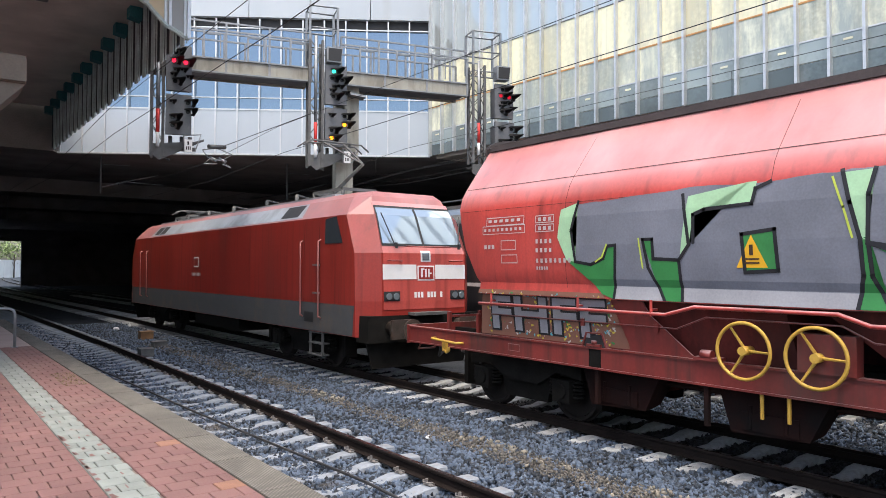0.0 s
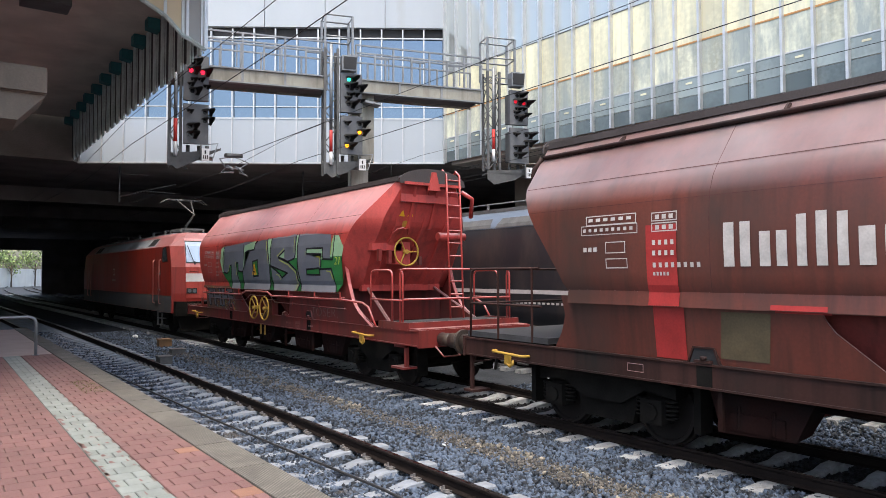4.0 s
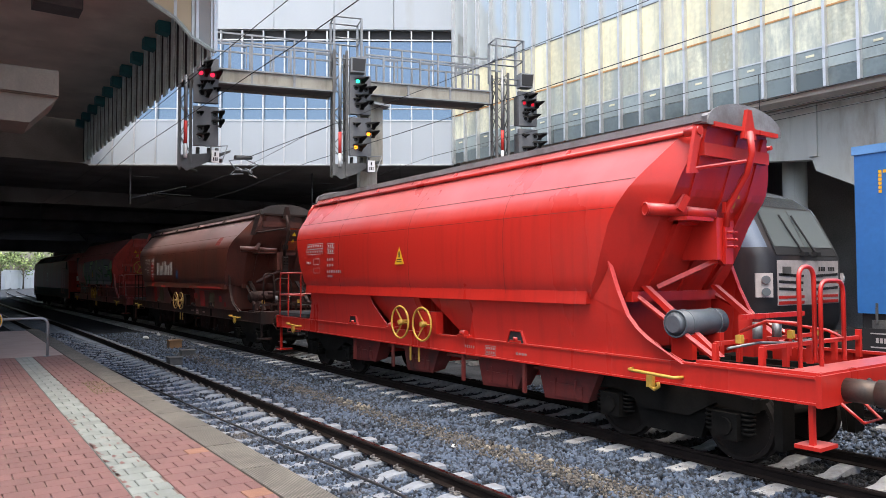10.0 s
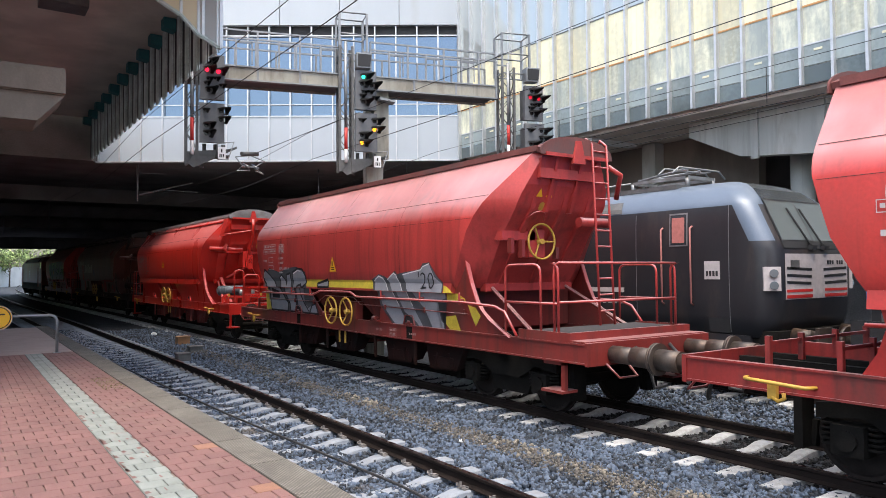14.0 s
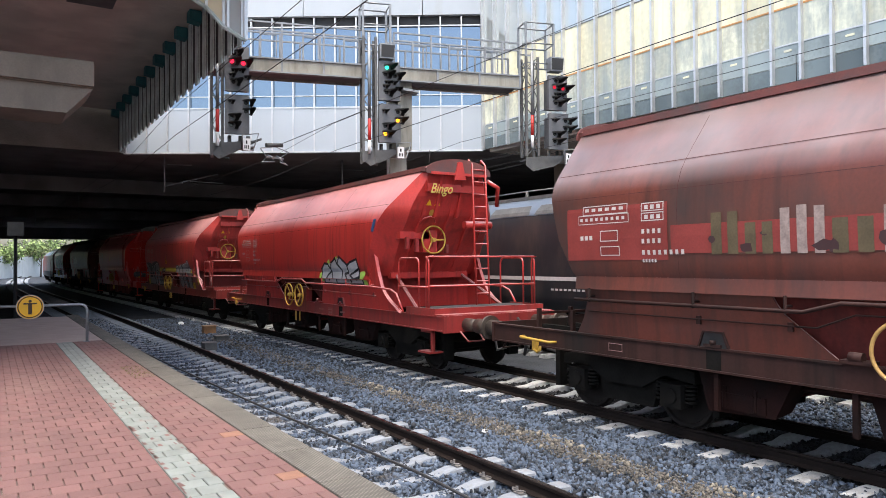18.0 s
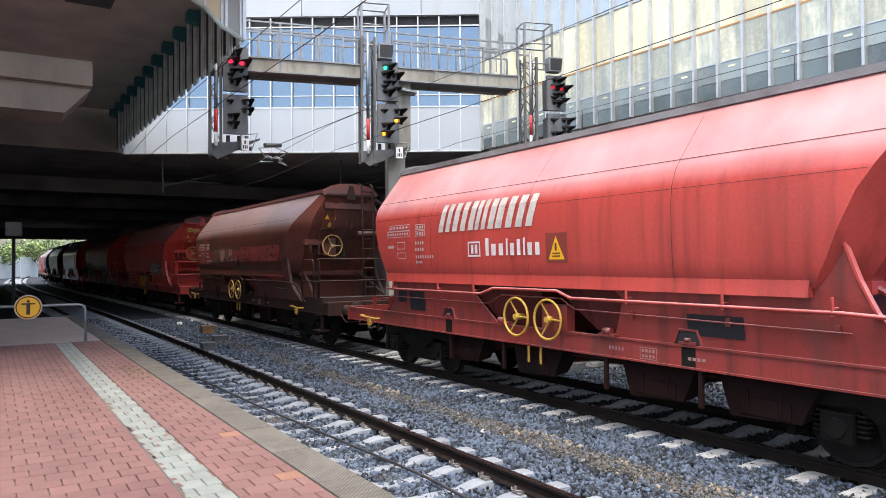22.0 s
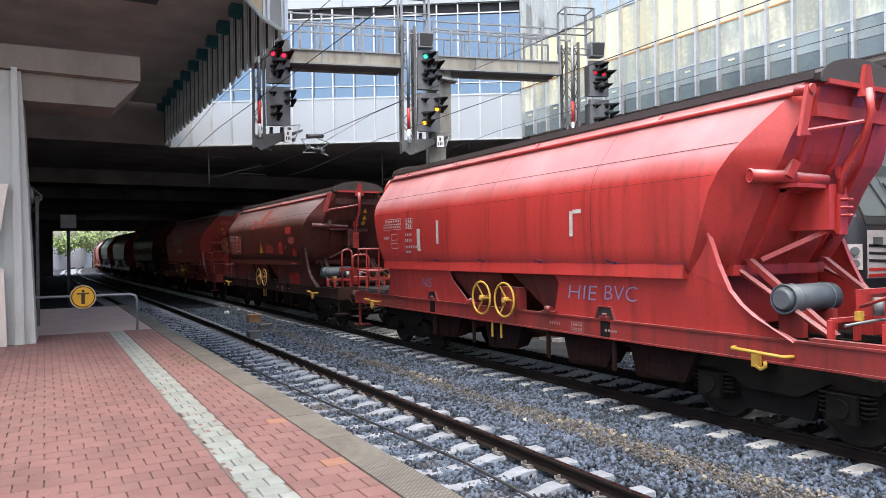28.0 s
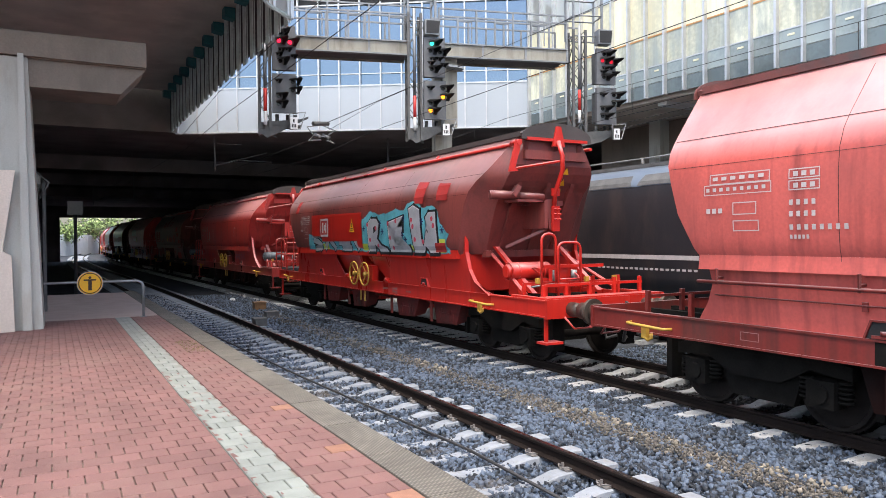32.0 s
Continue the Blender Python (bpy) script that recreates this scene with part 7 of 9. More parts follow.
face_decal("windscreen", [[(-1.03, 2.80), (-0.03, 2.80), (-0.03, 3.58), (-0.98, 3.58)], [(0.03, 2.80), (1.03, 2.80), (0.98, 3.58), (0.03, 3.58)]], "sky_glass", loco, LL, 0.03, "two-part blue-reflecting windscreen")
face_decal("windscreen_rim", [[(-1.06, 2.75), (1.06, 2.75), (1.0, 3.63), (-1.0, 3.63)]], "black", loco, LL, 0.018)
for a, b in ((-1.08, -0.24), (0.26, 1.08)):
    face_decal("white_stripe", [rect(a, b, 2.05, 2.36)], "white", loco, LL, 0.016, "broad white front stripe")
face_decal("emblem_frame", [rect(-0.21, 0.23, 2.02, 2.34)], "white", loco, LL, 0.016)
face_decal("emblem_field", [rect(-0.18, 0.20, 2.05, 2.31)], LOCO_RED, loco, LL, 0.022)
face_decal("emblem_bars", [rect(-0.13, -0.08, 2.09, 2.27), rect(-0.02, 0.02, 2.09, 2.27), rect(0.06, 0.10, 2.09, 2.27), rect(-0.13, -0.04, 2.25, 2.28), rect(0.06, 0.15, 2.16, 2.19)], "white", loco, LL, 0.028)
face_decal("top_lamp_frame", [rect(-0.12, 0.14, 2.42, 2.66)], "white", loco, LL, 0.016)
face_decal("top_lamp_glass", [rect(-0.08, 0.10, 2.45, 2.62)], "sky_glass", loco, LL, 0.024)
face_decal("running_number", [rect(-0.30 + q * 0.085, -0.24 + q * 0.085, 1.66, 1.78) for q in (0, 1, 2, 4, 5, 6, 8)], "white", loco, LL, 0.014, "row of white marks")
for x in (-0.86, 0.86):
    face_decal("headlight_recess", [rect(x - 0.2, x + 0.2, 1.60, 1.80)], "black", loco, LL, 0.014)
    for d in (-0.09, 0.09):
        bm = B()
        tube(bm, (x + d, -0.02, 1.7), (x + d, -0.05, 1.7), 0.07, 14)
        part("headlight", bm, "sky_glass", loco)
for z, x0, x1 in ((2.74, -0.5, 0.6), (2.44, -0.95, -0.65), (2.44, 0.65, 0.95)):
    bm = B()
    pipe(bm, [(x0, 0.02, z), (x0, -0.06, z), (x1, -0.06, z), (x1, 0.02, z)], 0.018, 6)
    part("front_handrail", bm, LOCO_RED, loco)
for x, t in ((-0.75, 0.12), (0.9, -0.12)):
    bm = B()
    tube(bm, (x, 0.02, 2.72), (x - t * 1.8, 0.28, 3.45), 0.014, 5)
    tube(bm, (x, 0.0, 2.70), (x, 0.0, 2.82), 0.03, 6)
    part("wiper", bm, "black", loco)
for e, d in ((0.0, -1), (LOCO_LEN, 1)):
    bm = B()
    box(bm, -1.42, 1.42, min(e - d * 0.5, e), max(e - d * 0.5, e), 0.75, 1.3)
    part("buffer_beam", bm, "underframe", loco, bevel=0.02)
    for x in (-0.88, 0.88):
        bm = B()
        tube(bm, (x, e, 1.05), (x, e + d * 0.38, 1.05), 0.14, 14, 0.12)
        box(bm, x - 0.24, x + 0.24, min(e + d * 0.36, e + d * 0.42), max(e + d * 0.36, e + d * 0.42), 0.85, 1.24)
        part("buffer", bm, "buffer", loco)
    bm = B()
    prism(bm, [(-1.35, 0.75), (1.35, 0.75), (1.2, 0.2), (-1.2, 0.2)], "y", min(e - d * 0.25, e - d * 0.2), max(e - d * 0.25, e - d * 0.2))
    part("snow_plough", bm, "underframe", loco)
    bm = B()
    box(bm, -0.45, 0.45, min(e, e + d * 0.25), max(e, e + d * 0.25), 1.3, 1.36)
    part("coupler_step", bm, "galv_dark", loco)
bm = B()
box(bm, -1.2, 1.2, 7.6, 11.5, 0.45, 0.9)
part("transformer_box", bm, "underframe", loco, bevel=0.04)
for y in (3.6, LOCO_LEN - 3.6):
    loco_bogie(loco, y, True)

# parked dark locomotive on the third track
park = empty("parked_locomotive", pose(TRACK3, 6.95, RAIL), label="parked black locomotive with silver nose and white front panel", category="locomotive")
VL = [(1.02, 1.46, 1.0, 0.25), (1.40, 1.49, 1.12, 0.15), (1.8, 1.5, 1.14, 0.12), (2.62, 1.5, 1.13, 0.12), (2.8, 1.5, 1.12, 0.20), (3.2, 1.49, 1.10, 0.40), (3.5, 1.47, 1.07, 0.55), (3.62, 1.42, 1.04, 0.62), (3.85, 1.22, 0.88, 0.88), (3.98, 0.95, 0.66, 1.15), (4.05, 0.7, 0.5, 1.4)]
BLACK = material("satin_black_paint", (0.022, 0.022, 0.026), 0.35, var=0.25, scale=1.5, dirt=(0.06, 0.045, 0.04), dirt_amount=0.3, streak=True)
NOSE = material("blue_grey_nose_paint", (0.125, 0.16, 0.215), 0.34, 0.15, var=0.12, scale=1.2)
bm = B()
loft_body(bm, VL, 18.9, 0.38, 5)
for f in bm.faces:
    c, n = f.calc_center_median(), f.normal
    if c.z > 3.52 or (c.z > 2.9 and abs(c.x) > 1.2 and (c.y < 0.9 or c.y > 18.0)):
        f.material_index = 1
hull = part("body", bm, BLACK, park, bevel=0.05)
hull.data.materials.append(NOSE)
for s in (-1, 1):
    flank_decal("cab_door_window", [[(1.93, 2.78), (2.31, 2.78), (2.31, 3.39), (1.93, 3.39)]], "dark_glass", park, VL, s, 0.016, "door window with a red blind")
    flank_decal("window_rim", [[(1.90, 2.75), (2.34, 2.75), (2.34, 3.42), (1.90, 3.42)]], "galv", park, VL, s, 0.01)
    flank_decal("door_blind", [[(1.97, 2.82), (2.27, 2.82), (2.27, 3.33), (1.97, 3.33)]], "blind", park, VL, s, 0.022)
    flank_decal("company_plate", [rect(1.19, 1.53, 2.09, 2.44)], "mark", park, VL, s, 0.01, "small pale square plate")
    flank_decal("plate_bars", [rect(1.23 + q * 0.07, 1.28 + q * 0.07, 2.15, 2.25) for q in range(4)], "black", park, VL, s, 0.014)
    flank_decal("side_stripe", [rect(3.55, 15.3, 1.80, 1.90)], "mark", park, VL, s, 0.01, "pale line along the sill")
    flank_decal("panel_gap", [rect(3.2, 3.215, 1.05, 3.45), rect(15.6, 15.615, 1.05, 3.45), rect(0.99, 1.002, 1.1, 3.5)], "galv", park, VL, s, 0.006)
    flank_decal("small_marks", [rect(3.6 + q * 0.16, 3.70 + q * 0.16, 1.55, 1.60) for q in range(20)], "mark", park, VL, s, 0.01)
    for y in (1.80, 2.50):
        bm = B()
        pipe(bm, [(s * 1.5, y, 3.14), (s * 1.57, y, 3.10), (s * 1.57, y, 1.62), (s * 1.5, y, 1.58)], 0.02, 6)
        part("door_handrail", bm, "handrail_pale", park, "pale vertical handrail")
    for i in range(6):
        flank_decal("roof_grille", [[(3.6 + i * 2.0, 3.52), (5.4 + i * 2.0, 3.52), (5.3 + i * 2.0, 3.78), (3.7 + i * 2.0, 3.78)]], "galv_dark", park, VL, s, 0.02)
    bm = B()
    box(bm, s * 1.45 - 0.03, s * 1.45 + 0.03, 0.6, 1.9, 0.72, 1.05)
    part("cab_skirt", bm, BLACK, park)
    flank_decal("step_recess", [rect(1.0, 1.45, 1.08, 1.35)], "black", park, VL, s, 0.02)
face_decal("white_front", [[(-1.12, 1.72), (1.12, 1.72), (1.12, 2.56), (-1.12, 2.56)]], "mark", park, VL, 0.01, "white front panel with dark slats")
for i in range(3):
    z = 1.98 + i * 0.13
    for e in (-1, 1):
        a, b = sorted((e * 1.08, e * (0.25 - 0.02 * i)))
        face_decal("front_slat", [[(a, z + (0.03 if e < 0 else 0.0)), (b, z + (0.0 if e < 0 else 0.03)), (b, z + (0.05 if e < 0 else 0.08)), (a, z + (0.08 if e < 0 else 0.05))]], "black", park, VL, 0.016)
for slat in (rect(-1.09, -0.2, 1.74, 1.80), rect(0.25, 1.09, 1.74, 1.80), rect(-1.09, -0.2, 1.85, 1.90), rect(0.25, 1.09, 1.85, 1.90)):
    face_decal("red_slat", [slat], "red_paint", park, VL, 0.016)
face_decal("running_number", [rect(0.35 + q * 0.09, 0.41 + q * 0.09, 2.36, 2.44) for q in (0, 1, 2, 4, 5, 6)], "black", park, VL, 0.016)
face_decal("emblem", [rect(-0.95, -0.65, 2.28, 2.44)], "galv_dark", park, VL, 0.016)
face_decal("windscreen", [[(-1.07, 2.82), (-0.02, 2.82), (-0.02, 3.58), (-1.02, 3.58)], [(0.02, 2.82), (1.07, 2.82), (1.02, 3.58), (0.02, 3.58)]], "cab_glass", park, VL, 0.024, "two-part pale windscreen")
face_decal("windscreen_rim", [[(-1.11, 2.66), (1.11, 2.66), (1.10, 3.0), (1.04, 3.62), (-1.04, 3.62), (-1.10, 3.0)]], "black", park, VL, 0.012)
face_decal("nose_top", [[(-1.02, 3.62), (1.02, 3.62), (0.86, 3.85), (0.5, 4.04), (-0.5, 4.04), (-0.86, 3.85)]], material("glossy_nose_top", (0.055, 0.062, 0.068), 0.14, 0.25, var=0.3, scale=4), park, VL, 0.01)
for x in (-1.22, 1.22):
    bm = B()
    obox(bm, (x * 1.135, 0.215, 2.1), (0.30, 0.06, 0.44), (0, 0, -44 if x < 0 else 44))
    hl = part("headlight_unit", bm, "mark", park, bevel=0.03)
    for dz in (0.1, -0.12):
        bm = B()
        d = Vector((x * 0.8, -1.0, 0)).normalized()
        c = Vector((x * 1.125, 0.195, 2.1 + dz)) + d * 0.02
        tube(bm, c, c + d * 0.05, 0.075, 14)
        part("headlight", bm, "sky_glass", hl)
for x in (-0.2, 0.25):
    bm = B()
    tube(bm, (x, 0.10, 2.7), (x - 0.22, 0.46, 3.45), 0.018, 5)
    obox(bm, (x, 0.10, 2.68), (0.16, 0.12, 0.08))
    part("wiper", bm, "black", park)
bm = B()
box(bm, -1.4, 1.4, 0.1, 0.6, 0.75, 1.15)
part("buffer_beam", bm, "underframe", park, bevel=0.02)
for x in (-0.88, 0.88):
    bm = B()
    tube(bm, (x, 0.1, 1.05), (x, -0.25, 1.05), 0.15, 14, 0.12)
    tube(bm, (x, -0.25, 1.05), (x, -0.42, 1.05), 0.11, 14)
    box(bm, x - 0.24, x + 0.24, -0.47, -0.41, 0.87, 1.23)
    part("buffer", bm, "buffer", park)
bm = B()
box(bm, -0.9, 0.9, 2.6, 16.2, 4.0, 4.1)
part("roof_deck", bm, "galv_dark", park)
for y in (4.2, 6.8, 9.6, 12.4):
    bm = B()
    tube(bm, (0.1, y, 4.08), (0.1, y, 4.4), 0.06, 10, 0.045)
    part("roof_insulator", bm, "galv_dark", park)
bm = B()
pipe(bm, [(0.1, 4.2, 4.4), (0.1, 6.8, 4.38), (0.1, 9.6, 4.4), (0.1, 12.4, 4.38)], 0.02, 6)
part("roof_busbar", bm, "galv", park)
pantograph(park, 3.4, False, 4.08, "galv")
pantograph(park, 15.4, False, 4.08, "galv")
for y in (3.7, 15.2):
    loco_bogie(park, y, False)
bm = B()
box(bm, -1.2, 1.2, 6.5, 12.4, 0.4, 1.02)
part("transformer_box", bm, "underframe", park)

# intermodal wagon with a blue trailer coupled to it
flat = empty("intermodal_wagon", pose(TRACK3, 5.75, RAIL), label="black low-floor intermodal wagon with white markings", category="freight wagon")
bm = B()
box(bm, -1.30, 1.30, -18, 0.0, 1.02, 1.30)
part("frame", bm, "black", flat, bevel=0.02)
bm = B()
box(bm, -1.32, -1.30, -4.0, 0.1, 1.02, 1.42)
part("side_sill", bm, "black", flat)
bm = B()
for a, b in ((-0.75, -0.35), (-1.2, -0.9), (-2.3, -1.6), (-3.2, -2.6)):
    for z in (1.12, 1.34):
        box(bm, -1.326, -1.322, a, b, z - 0.01, z + 0.01)
    for q in range(5):
        box(bm, -1.326, -1.322, a + 0.04 + q * (b - a - 0.1) / 5, a + 0.08 + q * (b - a - 0.1) / 5, 1.19, 1.27)
part("markings", bm, "mark", flat)
for x in (-0.88, 0.88):
    bm = B()
    tube(bm, (x, 0.0, 1.05), (x, 0.36, 1.05), 0.13, 14)
    tube(bm, (x, 0.34, 1.05), (x, 0.40, 1.05), 0.23, 16)
    part("buffer", bm, "buffer", flat)
share("bogie", shared("bogie", bogie_mesh), flat, pose(0, -2.4, 0))
for dy in (-0.9, 0.9):
    share("wheelset", shared("wheelset", wheelset_mesh), flat, pose(0, -2.4 + dy, 0.46))
for y in (-0.5, -1.4):
    bm = B()
    box(bm, -1.25, -1.1, y - 0.15, y + 0.15, 1.30, 1.55)
    part("load_latch", bm, "galv_dark", flat)
tr = empty("blue_trailer", pose(TRACK3, 5.62, RAIL + 1.305), label="blue tarpaulin semi-trailer riding on the low-floor wagon", category="trailer")
bm = B()
box(bm, -1.25, 1.25, -13.6, 0.0, 0.35, 3.0)
part("tarpaulin_body", bm, "blue_tarp", tr, bevel=0.03)
bm = B()
box(bm, -1.27, 1.27, -13.6, 0.03, 2.96, 3.10)
part("roof_rim", bm, material("pale_blue_rim", (0.12, 0.3, 0.6), 0.4, var=0.1), tr, bevel=0.03)
bm = B()
box(bm, -1.2, 1.2, -13.5, -0.05, 0.0, 0.35)
part("chassis", bm, "black", tr)
bm = B()
for q in range(7):
    box(bm, -1.258, -1.254, -0.42 - q * 0.07, -0.37 - q * 0.07, 2.62, 2.67)
for q in range(5):
    box(bm, -1.258, -1.254, -0.42, -0.37, 2.30 + q * 0.065, 2.35 + q * 0.065)
for q in range(12):
    box(bm, -1.258, -1.254, -0.62 - q * 0.09, -0.56 - q * 0.09, 0.52, 0.57)
box(bm, -1.258, -1.254, -1.15, -0.55, 0.62, 0.78)
part("reflector_marks", bm, "sign_yellow", tr, "yellow reflective marks")
bm = B()
for q in range(6):
    box(bm, -1.258, -1.254, -0.60 - q * 0.13, -0.52 - q * 0.13, 0.84, 0.96)
part("side_lettering", bm, "white", tr)
bm = B()
for q in range(9):
    y = -0.3 - q * 1.2
    box(bm, -1.262, -1.255, y - 0.02, y + 0.02, 0.35, 0.52)
    tube(bm, (-1.27, y, 0.2), (-1.27, y, 0.45), 0.02, 6)
part("tarp_straps", bm, "galv_dark", tr)

# ---- lettering, graffiti and patches on the wagons ----
def flat_mat(name, color, rough=0.5, var=0.12, scale=4.0):
    return material(name, color, rough, var=var, scale=scale, fine=40, bump=0.04)


SPRAY = {
    "silver": flat_mat("silver_spray", (0.175, 0.185, 0.225), 0.42, 0.22, 1.5),
    "silver_pale": flat_mat("pale_silver_spray", (0.33, 0.33, 0.36), 0.42, 0.18, 1.5),
    "chrome": flat_mat("chrome_spray", (0.40, 0.40, 0.43), 0.35, 0.2, 3),
    "fresh_lime": flat_mat("fresh_lime_spray", (0.36, 0.55, 0.10)),
    "green": flat_mat("green_spray", (0.035, 0.22, 0.06)),
    "mint": flat_mat("mint_spray", (0.36, 0.58, 0.36)),
    "black": flat_mat("black_spray", (0.012, 0.012, 0.016)),
    "grey": flat_mat("grey_spray", (0.25, 0.25, 0.28), 0.5, 0.18, 2),
    "yellow": flat_mat("yellow_spray", (0.55, 0.42, 0.05), 0.5, 0.25, 5),
    "lime": flat_mat("lime_spray", (0.5, 0.58, 0.08)),
    "cyan": flat_mat("turquoise_spray", (0.10, 0.38, 0.45), 0.5, 0.3, 3),
    "blue": flat_mat("blue_marker", (0.22, 0.25, 0.40)),
    "navy": flat_mat("navy_spray", (0.015, 0.03, 0.12)),
    "pink": flat_mat("pink_spray", (0.60, 0.08, 0.12)),
    "white": flat_mat("chalk_white", (0.65, 0.62, 0.62)),
    "pale": flat_mat("pale_lettering", (0.50, 0.47, 0.45), 0.6, 0.2, 6),
    "hand": flat_mat("yellow_marker", (0.75, 0.55, 0.15)),
    "faint": flat_mat("faint_chalk", (0.30, 0.23, 0.21), 0.7, 0.3, 12),
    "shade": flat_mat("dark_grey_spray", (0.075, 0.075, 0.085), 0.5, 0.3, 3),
    "brown": flat_mat("brown_scribble", (0.22, 0.10, 0.07)),
    "patch": flat_mat("red_touch_up", (0.38, 0.030, 0.028), 0.5, 0.25, 3),
    "patch_pale": flat_mat("faded_red_touch_up", (0.27, 0.05, 0.045), 0.6, 0.25, 3),
    "olive": flat_mat("faded_olive_paint", (0.10, 0.075, 0.04), 0.7, 0.3, 4),
    "navy_sq": flat_mat("blue_square_paint", (0.03, 0.07, 0.18)),
}


SINGLE = {"data_marking", "triangle_mark", "graffiti_stars", "graffiti_lime", "touch_up", "touch_up_dab", "dark_blot", "dark_plate", "repainted_band", "graffiti_dot", "yellow_band", "faded_tag", "pale_scratch", "blue_label"}


def shapes_decal(name, shapes, mat, parent, out, label=""):
    if name in SINGLE and len(shapes) > 1:
        for pts in shapes:
            shapes_decal(name, [pts], mat, parent, out, label)
        return None
    bm = B()
    for pts in shapes:
        poly(bm, pts)
    bmesh.ops.triangulate(bm, faces=bm.faces[:])
    return side_decal(name, bm, mat, parent, -1, out, label)


def r4(y0, y1, z0, z1, slant=0.0):
    return [(y0, z0), (y1, z0), (y1 - slant, z1), (y0 - slant, z1)]


def outline(pts, w):
    """A mitred frame along the edges of a closed polygon."""
    n = len(pts)
    inner, outer = [], []
    for i in range(n):
        p, a, b = Vector(pts[i]), Vector(pts[i - 1]), Vector(pts[(i + 1) % n])
        d0, d1 = (p - a).normalized(), (b - p).normalized()
        m = Vector((-d0.y - d1.y, d0.x + d1.x))
        m = m.normalized() if m.length > 0.05 else Vector((-d0.y, d0.x))
        k = w / 2 / max(0.35, m.dot(Vector((-d1.y, d1.x))))
        inner.append(tuple(p + m * k))
        outer.append(tuple(p - m * k))
    return [[outer[i], outer[(i + 1) % n], inner[(i + 1) % n], inner[i]] for i in range(n)]


def block(x, dw, z, h, slant=0.0):
    """Plain lettering block."""
    if dw < 0.2:
        return [r4(x, x - dw * 0.8, z, z + h, slant)]
    return [r4(x, x - dw * 0.36, z, z + h, slant), r4(x - dw * 0.56, x - dw * 0.9, z, z + h, slant)]


def text_decal(name, body, y, z, w, h, mat, parent, out, bold=0.0, shear=0.0, label=""):
    """Readable writing in the built-in font, from y towards -y, fitted to a width and height."""
    cu = bpy.data.curves.new("writing", "FONT")
    cu.body, cu.size, cu.offset, cu.shear = body, 1.0, bold, shear
    cu.resolution_u = 3
    ob = bpy.data.objects.new("writing", cu)
    me = bpy.data.meshes.new_from_object(ob)
    bm = B()
    bm.from_mesh(me)
    bpy.data.objects.remove(ob)
    x0, x1 = min(v.co.x for v in bm.verts), max(v.co.x for v in bm.verts)
    y0, y1 = min(v.co.y for v in bm.verts), max(v.co.y for v in bm.verts)
    for v in bm.verts:
        v.co = Vector((0, y - (v.co.x - x0) / (x1 - x0) * w, z + (v.co.y - y0) / (y1 - y0) * h))
    return side_decal(name, bm, mat, parent, -1, out, label)


def graffiti_word(body, y, z, w, h, fill, edge, parent, out, bold=0.03, grow=0.05, shear=0.0, label=""):
    text_decal("graffiti_edge", body, y + grow, z - grow, w + 2 * grow, h + 2 * grow, edge, parent, out, bold + 0.035, shear)
    text_decal("graffiti", body, y, z, w, h, fill, parent, out + 0.004, bold, shear, label)


def data_panel(w, y, z=3.05, mat="mark", out=0.008):
    """Rows of small unreadable markings as bars."""
    s = []
    for q in range(6):
        s.append(r4(y - q * 0.13, y - q * 0.13 - 0.075, z - 0.055, z - 0.01))
    s += outline(r4(y + 0.04, y - 0.80, z - 0.10, z + 0.02), 0.012)
    for q in range(9):
        s.append(r4(y + 0.1 - q * 0.1, y + 0.05 - q * 0.1, z - 0.19, z - 0.145))
    s += outline(r4(y + 0.13, y - 0.82, z - 0.23, z - 0.11), 0.010)
    s += outline(r4(y - 0.3, y - 0.62, z - 0.48, z - 0.34), 0.012)
    s += outline(r4(y - 0.3, y - 0.65, z - 0.68, z - 0.56), 0.012)
    for q in range(3):
        s.append(r4(y + 0.1 - q * 0.09, y + 0.04 - q * 0.09, z - 0.46, z - 0.40))
    x = y - 1.05
    for q in range(2):
        s += outline(r4(x, x - 0.36, z - 0.10 - q * 0.13, z - q * 0.13), 0.012)
        for k in range(3):
            s.append(r4(x - 0.05 - k * 0.1, x - 0.11 - k * 0.1, z - 0.08 - q * 0.13, z - 0.025 - q * 0.13))
    for row, n in ((0.34, 4), (0.47, 4), (0.62, 8)):
        for k in range(n):
            s.append(r4(x - k * 0.09, x - 0.045 - k * 0.09, z - row - 0.06, z - row))
    for k in range(5):
        s.append(r4(x - k * 0.05, x - 0.03 - k * 0.05, z - 0.78, z - 0.735))
    shapes_decal("data_marking", s, mat, w, out, "faded white data marking")


def sole_marks(w, mat="mark_faint"):
    s = []
    for k in range(5):
        s.append(r4(-1.95 - k * 0.06, -1.98 - k * 0.06, 1.04, 1.09))
    s += outline(r4(-2.52, -2.80, 0.97, 1.12), 0.010)
    for k in range(4):
        s.append(r4(-2.55 - k * 0.06, -2.59 - k * 0.06, 1.06, 1.10))
        s.append(r4(-2.55 - k * 0.06, -2.59 - k * 0.06, 0.99, 1.03))
        s.append(r4(-3.3 - k * 0.07, -3.35 - k * 0.07, 1.03, 1.07))
    s += outline(r4(3.95, 3.7, 1.02, 1.12), 0.008)
    for pts in s:
        bm = B()
        bm.faces.new([bm.verts.new((-1.4, a, b)) for a, b in pts])
        part("sole_marking", bm, mat, w, "small white sole bar marking")


